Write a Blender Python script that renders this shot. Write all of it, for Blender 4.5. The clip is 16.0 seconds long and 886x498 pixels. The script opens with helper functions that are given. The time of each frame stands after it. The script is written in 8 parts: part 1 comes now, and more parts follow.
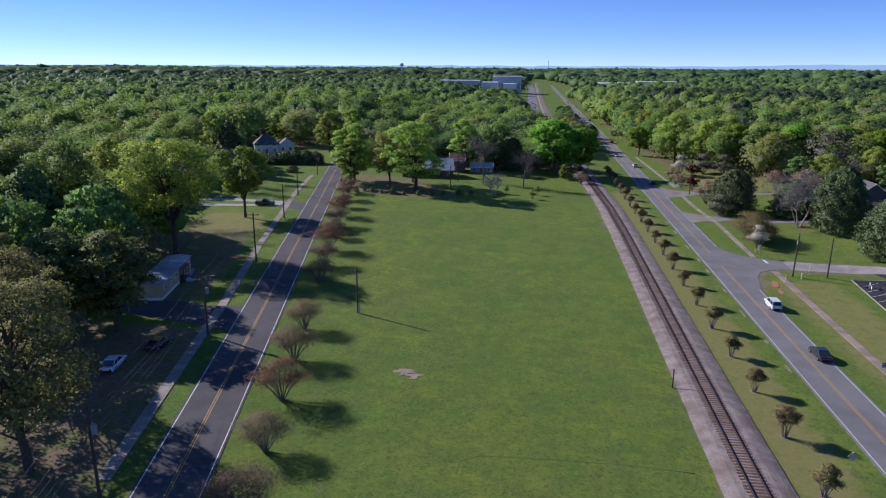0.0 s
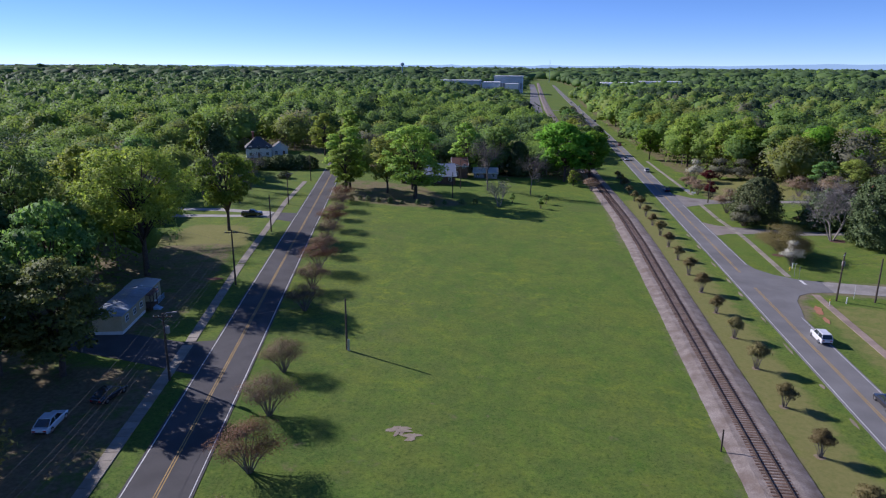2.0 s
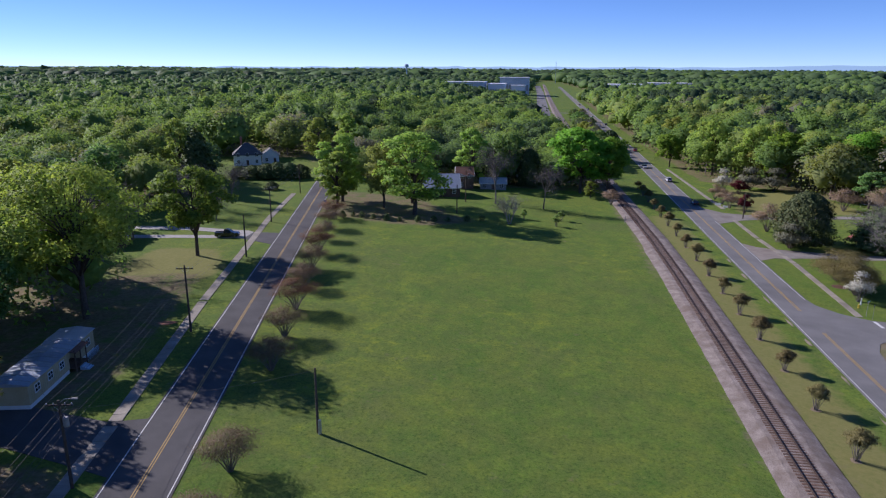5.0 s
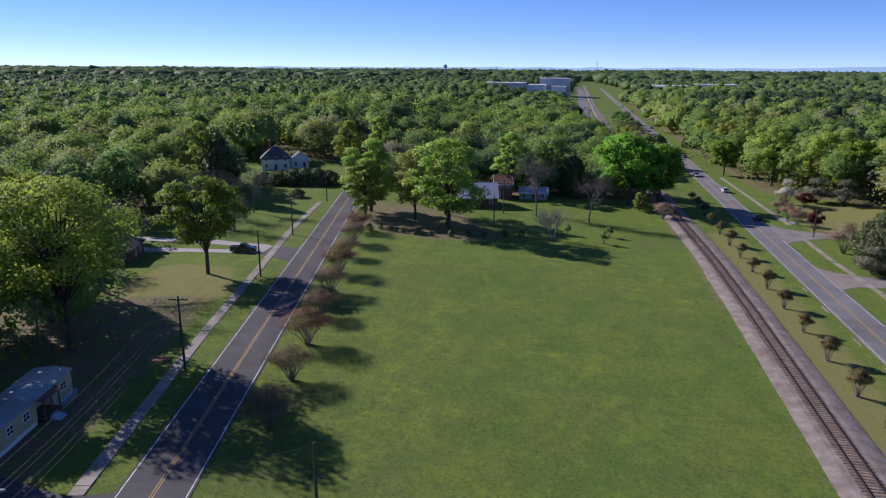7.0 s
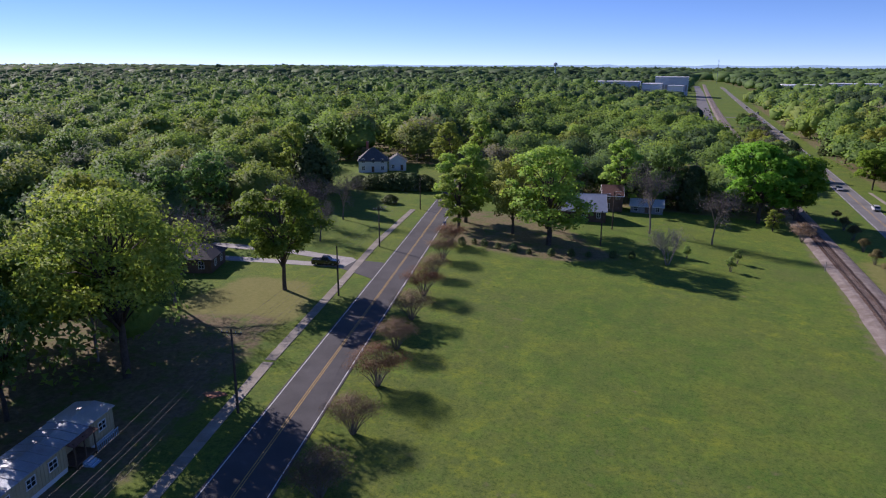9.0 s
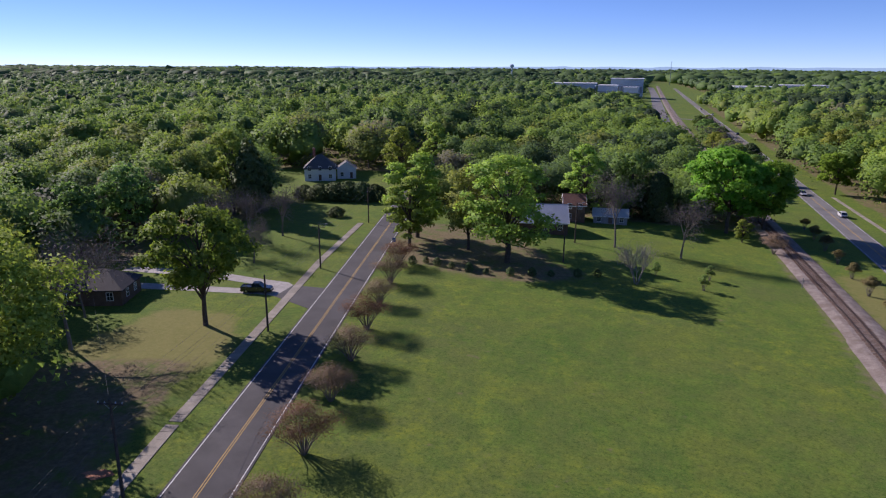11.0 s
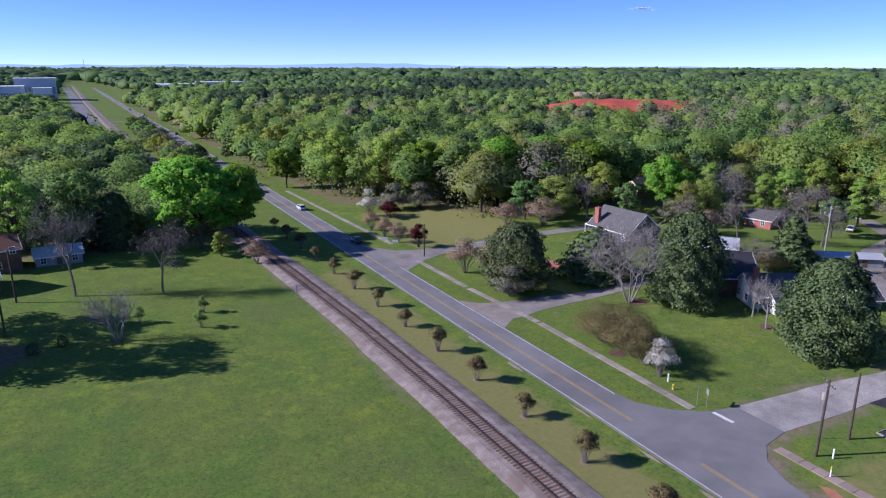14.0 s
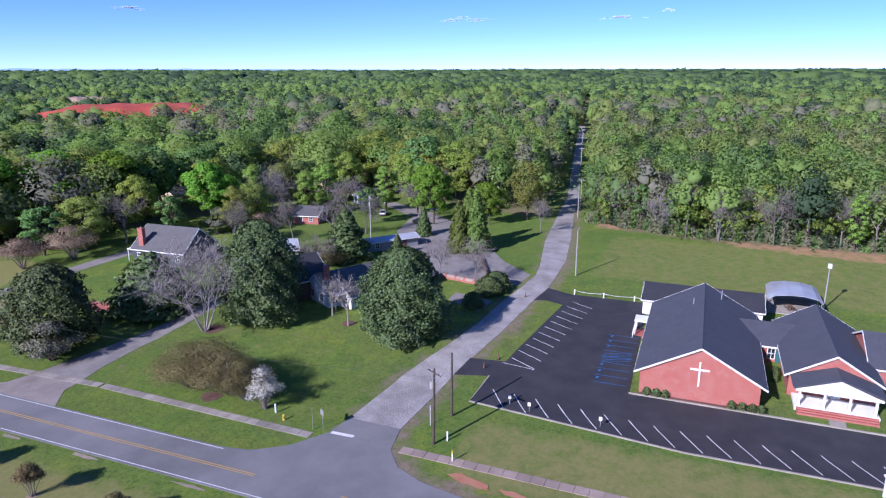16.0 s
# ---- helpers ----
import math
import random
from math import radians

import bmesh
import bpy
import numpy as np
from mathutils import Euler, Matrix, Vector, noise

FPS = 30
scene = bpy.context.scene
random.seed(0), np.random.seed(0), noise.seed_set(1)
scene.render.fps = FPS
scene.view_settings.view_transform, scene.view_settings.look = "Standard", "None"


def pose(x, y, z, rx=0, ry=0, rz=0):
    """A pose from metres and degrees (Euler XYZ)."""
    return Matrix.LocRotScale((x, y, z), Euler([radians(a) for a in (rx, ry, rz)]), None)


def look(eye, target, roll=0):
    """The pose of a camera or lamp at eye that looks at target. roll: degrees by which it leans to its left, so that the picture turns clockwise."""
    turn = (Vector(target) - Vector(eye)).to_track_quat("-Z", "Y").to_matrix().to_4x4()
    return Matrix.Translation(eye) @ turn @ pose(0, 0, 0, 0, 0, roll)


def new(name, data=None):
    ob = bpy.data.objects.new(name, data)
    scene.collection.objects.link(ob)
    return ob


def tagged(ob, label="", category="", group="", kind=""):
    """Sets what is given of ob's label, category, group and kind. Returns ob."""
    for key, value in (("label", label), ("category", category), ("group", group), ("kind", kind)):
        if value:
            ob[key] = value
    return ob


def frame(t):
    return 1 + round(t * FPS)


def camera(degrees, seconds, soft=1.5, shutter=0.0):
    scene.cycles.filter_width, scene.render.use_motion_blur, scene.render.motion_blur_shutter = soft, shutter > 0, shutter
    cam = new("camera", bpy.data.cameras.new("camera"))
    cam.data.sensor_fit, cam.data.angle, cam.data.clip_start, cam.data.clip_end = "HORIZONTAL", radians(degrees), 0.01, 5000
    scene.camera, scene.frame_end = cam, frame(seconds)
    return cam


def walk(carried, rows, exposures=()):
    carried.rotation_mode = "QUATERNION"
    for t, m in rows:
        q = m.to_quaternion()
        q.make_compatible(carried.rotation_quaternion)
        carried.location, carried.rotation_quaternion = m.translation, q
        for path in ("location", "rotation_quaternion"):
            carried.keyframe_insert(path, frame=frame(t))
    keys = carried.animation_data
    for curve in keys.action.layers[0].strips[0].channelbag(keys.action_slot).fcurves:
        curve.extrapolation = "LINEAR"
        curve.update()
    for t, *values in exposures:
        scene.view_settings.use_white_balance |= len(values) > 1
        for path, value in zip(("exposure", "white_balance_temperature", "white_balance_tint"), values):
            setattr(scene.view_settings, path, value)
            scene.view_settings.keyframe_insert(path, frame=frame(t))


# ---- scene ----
cam = camera(67.28, 16.0, soft=1.2)


def aim(x, y, z, yaw, tilt, roll):
    return pose(x, y, z, 0, 0, yaw) @ pose(0, 0, 0, tilt) @ pose(0, 0, 0, 0, 0, roll)


PATH = [
    (0, aim(-24.200, 0.000, 40.000, 7.830, 74.785, 0.304)),
    (0.5, aim(-24.877, 3.671, 40.016, 7.798, 74.746, 0.296)),
    (1, aim(-25.479, 7.398, 40.022, 7.816, 74.736, 0.292)),
    (1.5, aim(-25.992, 11.129, 40.024, 7.875, 74.743, 0.292)),
    (2, aim(-26.485, 14.909, 39.983, 7.898, 74.752, 0.296)),
    (2.5, aim(-26.952, 18.820, 39.865, 7.979, 74.768, 0.306)),
    (3, aim(-27.366, 22.670, 39.715, 8.104, 74.813, 0.327)),
    (3.5, aim(-27.751, 26.407, 39.598, 8.242, 74.864, 0.335)),
    (4, aim(-28.185, 30.146, 39.535, 8.275, 74.864, 0.292)),
    (4.2, aim(-28.418, 31.654, 39.530, 8.263, 74.859, 0.250)),
    (4.7, aim(-28.920, 35.387, 39.514, 8.292, 74.873, 0.257)),
    (5.2, aim(-29.422, 39.121, 39.498, 8.320, 74.887, 0.263)),
    (5.7, aim(-29.924, 42.854, 39.482, 8.300, 74.901, 0.269)),
    (6, aim(-30.226, 45.094, 39.473, 8.380, 74.910, 0.273)),
    (6.3, aim(-30.527, 47.334, 39.463, 8.732, 74.918, 0.277)),
    (6.5, aim(-30.721, 48.869, 39.489, 9.422, 74.915, 0.315)),
    (7, aim(-31.250, 52.688, 39.564, 11.520, 74.903, 0.370)),
    (7.5, aim(-31.732, 56.423, 39.650, 13.625, 74.865, 0.366)),
    (8, aim(-32.220, 60.102, 39.758, 15.959, 74.808, 0.346)),
    (8.5, aim(-32.842, 63.772, 39.872, 18.340, 74.737, 0.325)),
    (8.7, aim(-33.155, 65.228, 39.919, 19.232, 74.717, 0.303)),
    (9.1, aim(-33.680, 68.126, 39.966, 21.069, 74.693, 0.292)),
    (9.5, aim(-34.194, 70.971, 39.946, 22.626, 74.713, 0.300)),
    (9.9, aim(-34.717, 73.780, 39.897, 23.366, 74.756, 0.316)),
    (10.3, aim(-35.266, 76.569, 39.856, 22.755, 74.803, 0.330)),
    (10.55, aim(-35.630, 78.309, 39.851, 21.450, 74.825, 0.333)),
    (10.8, aim(-36.015, 80.052, 39.872, 19.277, 74.836, 0.329)),
    (11, aim(-36.349, 81.453, 39.906, 17.066, 74.845, 0.332)),
    (11.5, aim(-37.127, 84.939, 39.977, 10.910, 74.847, 0.304)),
    (12, aim(-37.801, 88.496, 40.056, 3.869, 74.837, 0.258)),
    (12.5, aim(-38.420, 91.832, 40.197, -3.267, 74.837, 0.210)),
    (13, aim(-38.831, 95.133, 40.363, -10.477, 74.831, 0.154)),
    (13.5, aim(-38.851, 98.629, 40.469, -19.093, 74.808, 0.090)),
    (14, aim(-38.434, 102.133, 40.479, -28.699, 74.783, 0.057)),
    (14.5, aim(-37.627, 105.446, 40.396, -38.841, 74.792, 0.045)),
    (15, aim(-36.426, 108.463, 40.241, -48.867, 74.837, 0.008)),
    (15.5, aim(-34.789, 111.241, 40.079, -58.763, 74.886, -0.055)),
    (16, aim(-32.863, 113.833, 39.956, -68.448, 74.931, -0.124)),
]
walk(cam, PATH, exposures=[(0, 0.36, 5400, 21), (6, 0.36, 5500, 23), (11, 0.34, 5800, 27), (13, 0.48, 5350, 26), (15, 0.68, 5100, 28), (16, 0.75, 5000, 29)])

# ---- light ----
SUN_ELEV, SUN_TURN = 30.0, -67.5
world = bpy.data.worlds.new("sky")
scene.world = world
world.use_nodes = True
wt = world.node_tree
sky = wt.nodes.new("ShaderNodeTexSky")
sky.sky_type = "NISHITA"
sky.sun_disc = False
sky.sun_elevation, sky.sun_rotation = radians(SUN_ELEV), radians(SUN_TURN)
sky.altitude = 7000
sky.air_density, sky.dust_density, sky.ozone_density = 1.0, 0.5, 2.0
clear = wt.nodes.new("ShaderNodeHueSaturation")
clear.inputs["Hue"].default_value, clear.inputs["Saturation"].default_value = 0.509, 1.27
soften = wt.nodes.new("ShaderNodeGamma")
soften.inputs["Gamma"].default_value = 0.78
wt.links.new(sky.outputs[0], soften.inputs["Color"])
wt.links.new(soften.outputs[0], clear.inputs["Color"])
wt.links.new(clear.outputs[0], wt.nodes["Background"].inputs[0])
wt.nodes["Background"].inputs[1].default_value = 0.145
sun = new("sun", bpy.data.lights.new("sun", "SUN"))
sun.data.energy, sun.data.angle, sun.data.color = 5.0, radians(0.53), (1.0, 0.87, 0.71)
sx, sy = math.sin(radians(SUN_TURN)), math.cos(radians(SUN_TURN))
sun.matrix_world = look((sx * 100, sy * 100, 100 * math.tan(radians(SUN_ELEV))), (0, 0, 0))

# ---- the lie of the land: a gentle fall to the highway ----
GX = [-110, -75, -55, -30, 0, 5, 25, 42, 57, 100]
GZ = [2.2, 1.9, 1.2, 0.5, -0.3, -0.5, -1.1, -1.3, -0.6, 0.0]


def gz(x):
    return float(np.interp(x, GX, GZ))


def road_x(y):
    """Middle of the side road west of the field."""
    return -58.6 - 0.2175 * (y - 57.0)


# ---- materials ----
def shader(name):
    m = bpy.data.materials.new(name)
    m.use_nodes = True
    t = m.node_tree
    return m, t, t.nodes["Principled BSDF"]


def node(t, kind, **values):
    n = t.nodes.new("ShaderNode" + kind)
    for k, v in values.items():
        if k == "op":
            n.operation = v
        elif k == "blend":
            n.data_type, n.blend_type = "RGBA", v
        else:
            n.inputs[k].default_value = v
    return n


def mixed(t, fac, a, b, blend="MIX"):
    """A colour mix; a and b are colours or sockets."""
    n = t.nodes.new("ShaderNodeMix")
    n.data_type, n.blend_type = "RGBA", blend
    for s, v in ((n.inputs[0], fac), (n.inputs[6], a), (n.inputs[7], b)):
        if isinstance(v, (int, float)):
            s.default_value = v
        elif isinstance(v, (tuple, list)):
            s.default_value = (*v[:3], 1)
        else:
            t.links.new(v, s)
    return n.outputs[2]


def noisy(t, scale, detail=4.0, low=0.35, high=0.65, stretch=None, rough=0.6, kind="Generated"):
    """Noise over the object's metres, spread to 0..1."""
    g = t.nodes.new("ShaderNodeNewGeometry")
    n = node(t, "TexNoise", Scale=scale, Detail=detail, Roughness=rough)
    src = g.outputs["Position"]
    if stretch:
        m = t.nodes.new("ShaderNodeMapping")
        m.inputs["Scale"].default_value = stretch
        t.links.new(src, m.inputs[0])
        src = m.outputs[0]
    t.links.new(src, n.inputs["Vector"])
    r = t.nodes.new("ShaderNodeMapRange")
    r.inputs[1].default_value, r.inputs[2].default_value = low, high
    t.links.new(n.outputs[0], r.inputs[0])
    return r.outputs[0]


def bumped(t, bsdf, height, strength=0.4, distance=0.05):
    b = node(t, "Bump", Strength=strength, Distance=distance)
    t.links.new(height, b.inputs["Height"])
    t.links.new(b.outputs[0], bsdf.inputs["Normal"])


def surface(name, a, b, scale=3.0, fine=30.0, rough=0.8, metal=0.0, bump=0.3, vary=0.0, spec=0.3, stain=None):
    """A two-scale mottled surface between colours a and b."""
    m, t, s = shader(name)
    big = noisy(t, scale, 5)
    small = noisy(t, fine, 3)
    c = mixed(t, big, a, b)
    dark = tuple(v * 0.72 for v in a)
    f = node(t, "Math", op="MULTIPLY")
    t.links.new(small, f.inputs[0])
    f.inputs[1].default_value = 0.45
    c = mixed(t, f.outputs[0], c, dark)
    if stain:
        c = mixed(t, noisy(t, scale * 0.35, 6, 0.52, 0.72), c, stain)
    if vary:
        o = t.nodes.new("ShaderNodeObjectInfo")
        h = node(t, "HueSaturation")
        r = t.nodes.new("ShaderNodeMapRange")
        r.inputs[3].default_value, r.inputs[4].default_value = 1 - vary, 1 + vary
        t.links.new(o.outputs["Random"], r.inputs[0])
        t.links.new(r.outputs[0], h.inputs["Value"])
        t.links.new(c, h.inputs["Color"])
        c = h.outputs[0]
    t.links.new(c, s.inputs["Base Color"])
    s.inputs["Roughness"].default_value, s.inputs["Metallic"].default_value = rough, metal
    s.inputs["Specular IOR Level"].default_value = spec
    if bump:
        bumped(t, s, small, bump, 0.03)
    return m


def leafy(name, a, b, glow=0.35, gloss=0.25, vary=0.18, tint=None):
    """Foliage: each leaf its own shade between a and b, lit through from behind. tint: a ramp of colours along the trees' own attribute."""
    m, t, s = shader(name)
    g = t.nodes.new("ShaderNodeNewGeometry")
    if tint:
        at = t.nodes.new("ShaderNodeAttribute")
        at.attribute_name = "tint"
        ramp = t.nodes.new("ShaderNodeValToRGB")
        e = ramp.color_ramp.elements
        while len(e) < len(tint):
            e.new(0.5)
        for i, c in enumerate(tint):
            e[i].position, e[i].color = i / (len(tint) - 1), (*c, 1)
        t.links.new(at.outputs["Fac"], ramp.inputs[0])
        c = ramp.outputs[0]
        dark = mixed(t, 1.0, c, (0.88, 0.90, 0.88), "MULTIPLY")
        c = mixed(t, g.outputs["Random Per Island"], dark, c)
        c = mixed(t, noisy(t, 1.3, 4, 0.34, 0.62, rough=0.7), mixed(t, 1.0, c, (0.76, 0.79, 0.82), "MULTIPLY"), c)
    else:
        c = mixed(t, g.outputs["Random Per Island"], a, b)
    o = t.nodes.new("ShaderNodeObjectInfo")
    h = node(t, "HueSaturation")
    for out, lo, hi in (("Value", 1 - vary, 1 + vary), ("Hue", 0.5 - vary * 0.1, 0.5 + vary * 0.1)):
        r = t.nodes.new("ShaderNodeMapRange")
        r.inputs[3].default_value, r.inputs[4].default_value = lo, hi
        t.links.new(o.outputs["Random"], r.inputs[0])
        t.links.new(r.outputs[0], h.inputs[out])
    t.links.new(c, h.inputs["Color"])
    c = h.outputs[0]
    t.links.new(c, s.inputs["Base Color"])
    s.inputs["Roughness"].default_value = 0.65
    s.inputs["Specular IOR Level"].default_value = gloss * 0.5
    tr = t.nodes.new("ShaderNodeBsdfTranslucent")
    t.links.new(mixed(t, 1.0, c, (1.0, 1.0, 0.55), "MULTIPLY"), tr.inputs[0])
    mx = t.nodes.new("ShaderNodeMixShader")
    mx.inputs[0].default_value = glow
    t.links.new(s.outputs[0], mx.inputs[1])
    t.links.new(tr.outputs[0], mx.inputs[2])
    t.links.new(mx.outputs[0], t.nodes["Material Output"].inputs[0])
    return m


def ground_material():
    m, t, s = shader("grass_and_litter")
    fine = noisy(t, 1.6, 8, 0.34, 0.66, rough=0.75)
    tuft = noisy(t, 7.0, 4, 0.32, 0.68)
    patch = noisy(t, 0.11, 8, 0.36, 0.64, rough=0.72)
    mid = noisy(t, 0.45, 6, 0.40, 0.62, rough=0.7)
    c = mixed(t, patch, (0.057, 0.145, 0.014), (0.164, 0.219, 0.028))
    c = mixed(t, noisy(t, 0.022, 6, 0.47, 0.62, rough=0.65), c, (0.125, 0.139, 0.046))
    c = mixed(t, noisy(t, 0.25, 7, 0.50, 0.64, rough=0.75), c, (0.055, 0.145, 0.012))
    c = mixed(t, noisy(t, 0.16, 9, 0.50, 0.60, rough=0.8), c, (0.136, 0.223, 0.023))
    c = mixed(t, noisy(t, 0.055, 9, 0.49, 0.60, rough=0.78), c, (0.154, 0.196, 0.023))
    c = mixed(t, noisy(t, 0.035, 9, 0.53, 0.62, rough=0.75, stretch=(1.0, 0.6, 1.0)), c, (0.055, 0.145, 0.013))
    f = node(t, "Math", op="MULTIPLY")
    t.links.new(mid, f.inputs[0])
    f.inputs[1].default_value = 0.55
    c = mixed(t, f.outputs[0], c, (0.070, 0.097, 0.028))
    for part_of, amount, tone in ((fine, 0.62, (0.036, 0.066, 0.012)), (tuft, 0.50, (0.162, 0.195, 0.055)), (noisy(t, 3.4, 6, 0.50, 0.62, rough=0.8), 0.55, (0.026, 0.050, 0.010)), (noisy(t, 1.1, 9, 0.54, 0.62, rough=0.85), 0.45, (0.184, 0.221, 0.041))):
        f = node(t, "Math", op="MULTIPLY")
        t.links.new(part_of, f.inputs[0])
        f.inputs[1].default_value = amount
        c = mixed(t, f.outputs[0], c, tone)
    drift = node(t, "Math", op="MULTIPLY")
    t.links.new(noisy(t, 0.30, 9, 0.50, 0.66, rough=0.85), drift.inputs[0])
    t.links.new(noisy(t, 0.02, 4, 0.40, 0.60, rough=0.6), drift.inputs[1])
    c = mixed(t, drift.outputs[0], c, (0.198, 0.232, 0.026))
    specks = node(t, "Math", op="MULTIPLY")
    t.links.new(noisy(t, 2.3, 3, 0.56, 0.64, rough=0.6), specks.inputs[0])
    specks.inputs[1].default_value = 0.5
    c = mixed(t, specks.outputs[0], c, (0.033, 0.066, 0.012))
    dry = t.nodes.new("ShaderNodeAttribute")
    dry.attribute_name = "dry"
    tan = mixed(t, fine, (0.205, 0.188, 0.070), (0.148, 0.152, 0.048))
    c = mixed(t, edge_of(t, dry.outputs["Fac"], 0.35), c, tan)
    lit = t.nodes.new("ShaderNodeAttribute")
    lit.attribute_name = "litter"
    brown = mixed(t, fine, (0.095, 0.075, 0.046), (0.215, 0.165, 0.105))
    brown = mixed(t, noisy(t, 0.3, 7, 0.49, 0.66, rough=0.75), brown, (0.085, 0.125, 0.028))
    c = mixed(t, edge_of(t, lit.outputs["Fac"], 0.5), c, brown)
    red = t.nodes.new("ShaderNodeAttribute")
    red.attribute_name = "clay"
    clay = mixed(t, fine, (0.30, 0.145, 0.085), (0.40, 0.24, 0.15))
    c = mixed(t, edge_of(t, red.outputs["Fac"], 0.5), c, clay)
    soil = t.nodes.new("ShaderNodeAttribute")
    soil.attribute_name = "soil"
    earth = mixed(t, fine, (0.120, 0.095, 0.062), (0.225, 0.180, 0.130))
    c = mixed(t, edge_of(t, soil.outputs["Fac"], 0.6), c, earth)
    t.links.new(c, s.inputs["Base Color"])
    s.inputs["Roughness"].default_value = 0.95
    s.inputs["Specular IOR Level"].default_value = 0.1
    s.inputs["Sheen Weight"].default_value, s.inputs["Sheen Roughness"].default_value = 0.06, 0.45
    s.inputs["Sheen Tint"].default_value = (0.62, 0.95, 0.12, 1)
    bumped(t, s, tuft, 0.3, 0.04)
    return m


def edge_of(t, fac, width):
    """Turns a soft mask into a ragged edge."""
    n = noisy(t, 0.5, 6, 0.2, 0.8)
    a = node(t, "Math", op="SUBTRACT")
    t.links.new(n, a.inputs[0])
    a.inputs[1].default_value = 0.5
    b = node(t, "Math", op="MULTIPLY_ADD")
    t.links.new(a.outputs[0], b.inputs[0])
    b.inputs[1].default_value = width * 1.6
    t.links.new(fac, b.inputs[2])
    r = t.nodes.new("ShaderNodeMapRange")
    r.inputs[1].default_value, r.inputs[2].default_value = 0.5 - width / 2, 0.5 + width / 2
    t.links.new(b.outputs[0], r.inputs[0])
    return r.outputs[0]


def brick_material(name, a, b, mortar, flip=False):
    m, t, s = shader(name)
    tc = t.nodes.new("ShaderNodeNewGeometry")
    sep = t.nodes.new("ShaderNodeSeparateXYZ")
    t.links.new(tc.outputs["Position"], sep.inputs[0])
    add = node(t, "Math", op="ADD")
    t.links.new(sep.outputs[0], add.inputs[0])
    t.links.new(sep.outputs[1], add.inputs[1])
    com = t.nodes.new("ShaderNodeCombineXYZ")
    t.links.new(add.outputs[0], com.inputs[0])
    t.links.new(sep.outputs[2], com.inputs[1])
    br = t.nodes.new("ShaderNodeTexBrick")
    br.inputs["Scale"].default_value = 1.0
    br.inputs["Brick Width"].default_value, br.inputs["Row Height"].default_value = 0.215, 0.075
    br.inputs["Mortar Size"].default_value = 0.006
    for k, v in (("Color1", a), ("Color2", b), ("Mortar", mortar)):
        br.inputs[k].default_value = (*v, 1)
    t.links.new(com.outputs[0], br.inputs["Vector"])
    c = mixed(t, noisy(t, 0.8, 6, 0.4, 0.7), br.outputs[0], tuple(v * 0.88 for v in a))
    t.links.new(c, s.inputs["Base Color"])
    s.inputs["Roughness"].default_value = 0.85
    return m


def shingle_material(name, a, b):
    m, t, s = shader(name)
    c = mixed(t, noisy(t, 0.5, 6, 0.35, 0.7), a, b)
    c = mixed(t, noisy(t, 7.0, 2, 0.35, 0.65, (1, 1, 2.5)), c, tuple(v * 0.7 for v in a))
    t.links.new(c, s.inputs["Base Color"])
    s.inputs["Roughness"].default_value = 0.8
    bumped(t, s, noisy(t, 7.0, 2, 0.3, 0.7), 0.4, 0.03)
    return m


def glass_material():
    m, t, s = shader("window_glass")
    s.inputs["Base Color"].default_value = (0.02, 0.03, 0.035, 1)
    s.inputs["Roughness"].default_value = 0.05
    s.inputs["Specular IOR Level"].default_value = 0.8
    return m


def paint(name, c, rough=0.3, coat=0.5, metal=0.0):
    m, t, s = shader(name)
    t.links.new(mixed(t, noisy(t, 1.5, 5, 0.4, 0.7), c, tuple(v * 0.85 for v in c)), s.inputs["Base Color"])
    s.inputs["Roughness"].default_value, s.inputs["Metallic"].default_value = rough, metal
    s.inputs["Coat Weight"].default_value = coat
    return m


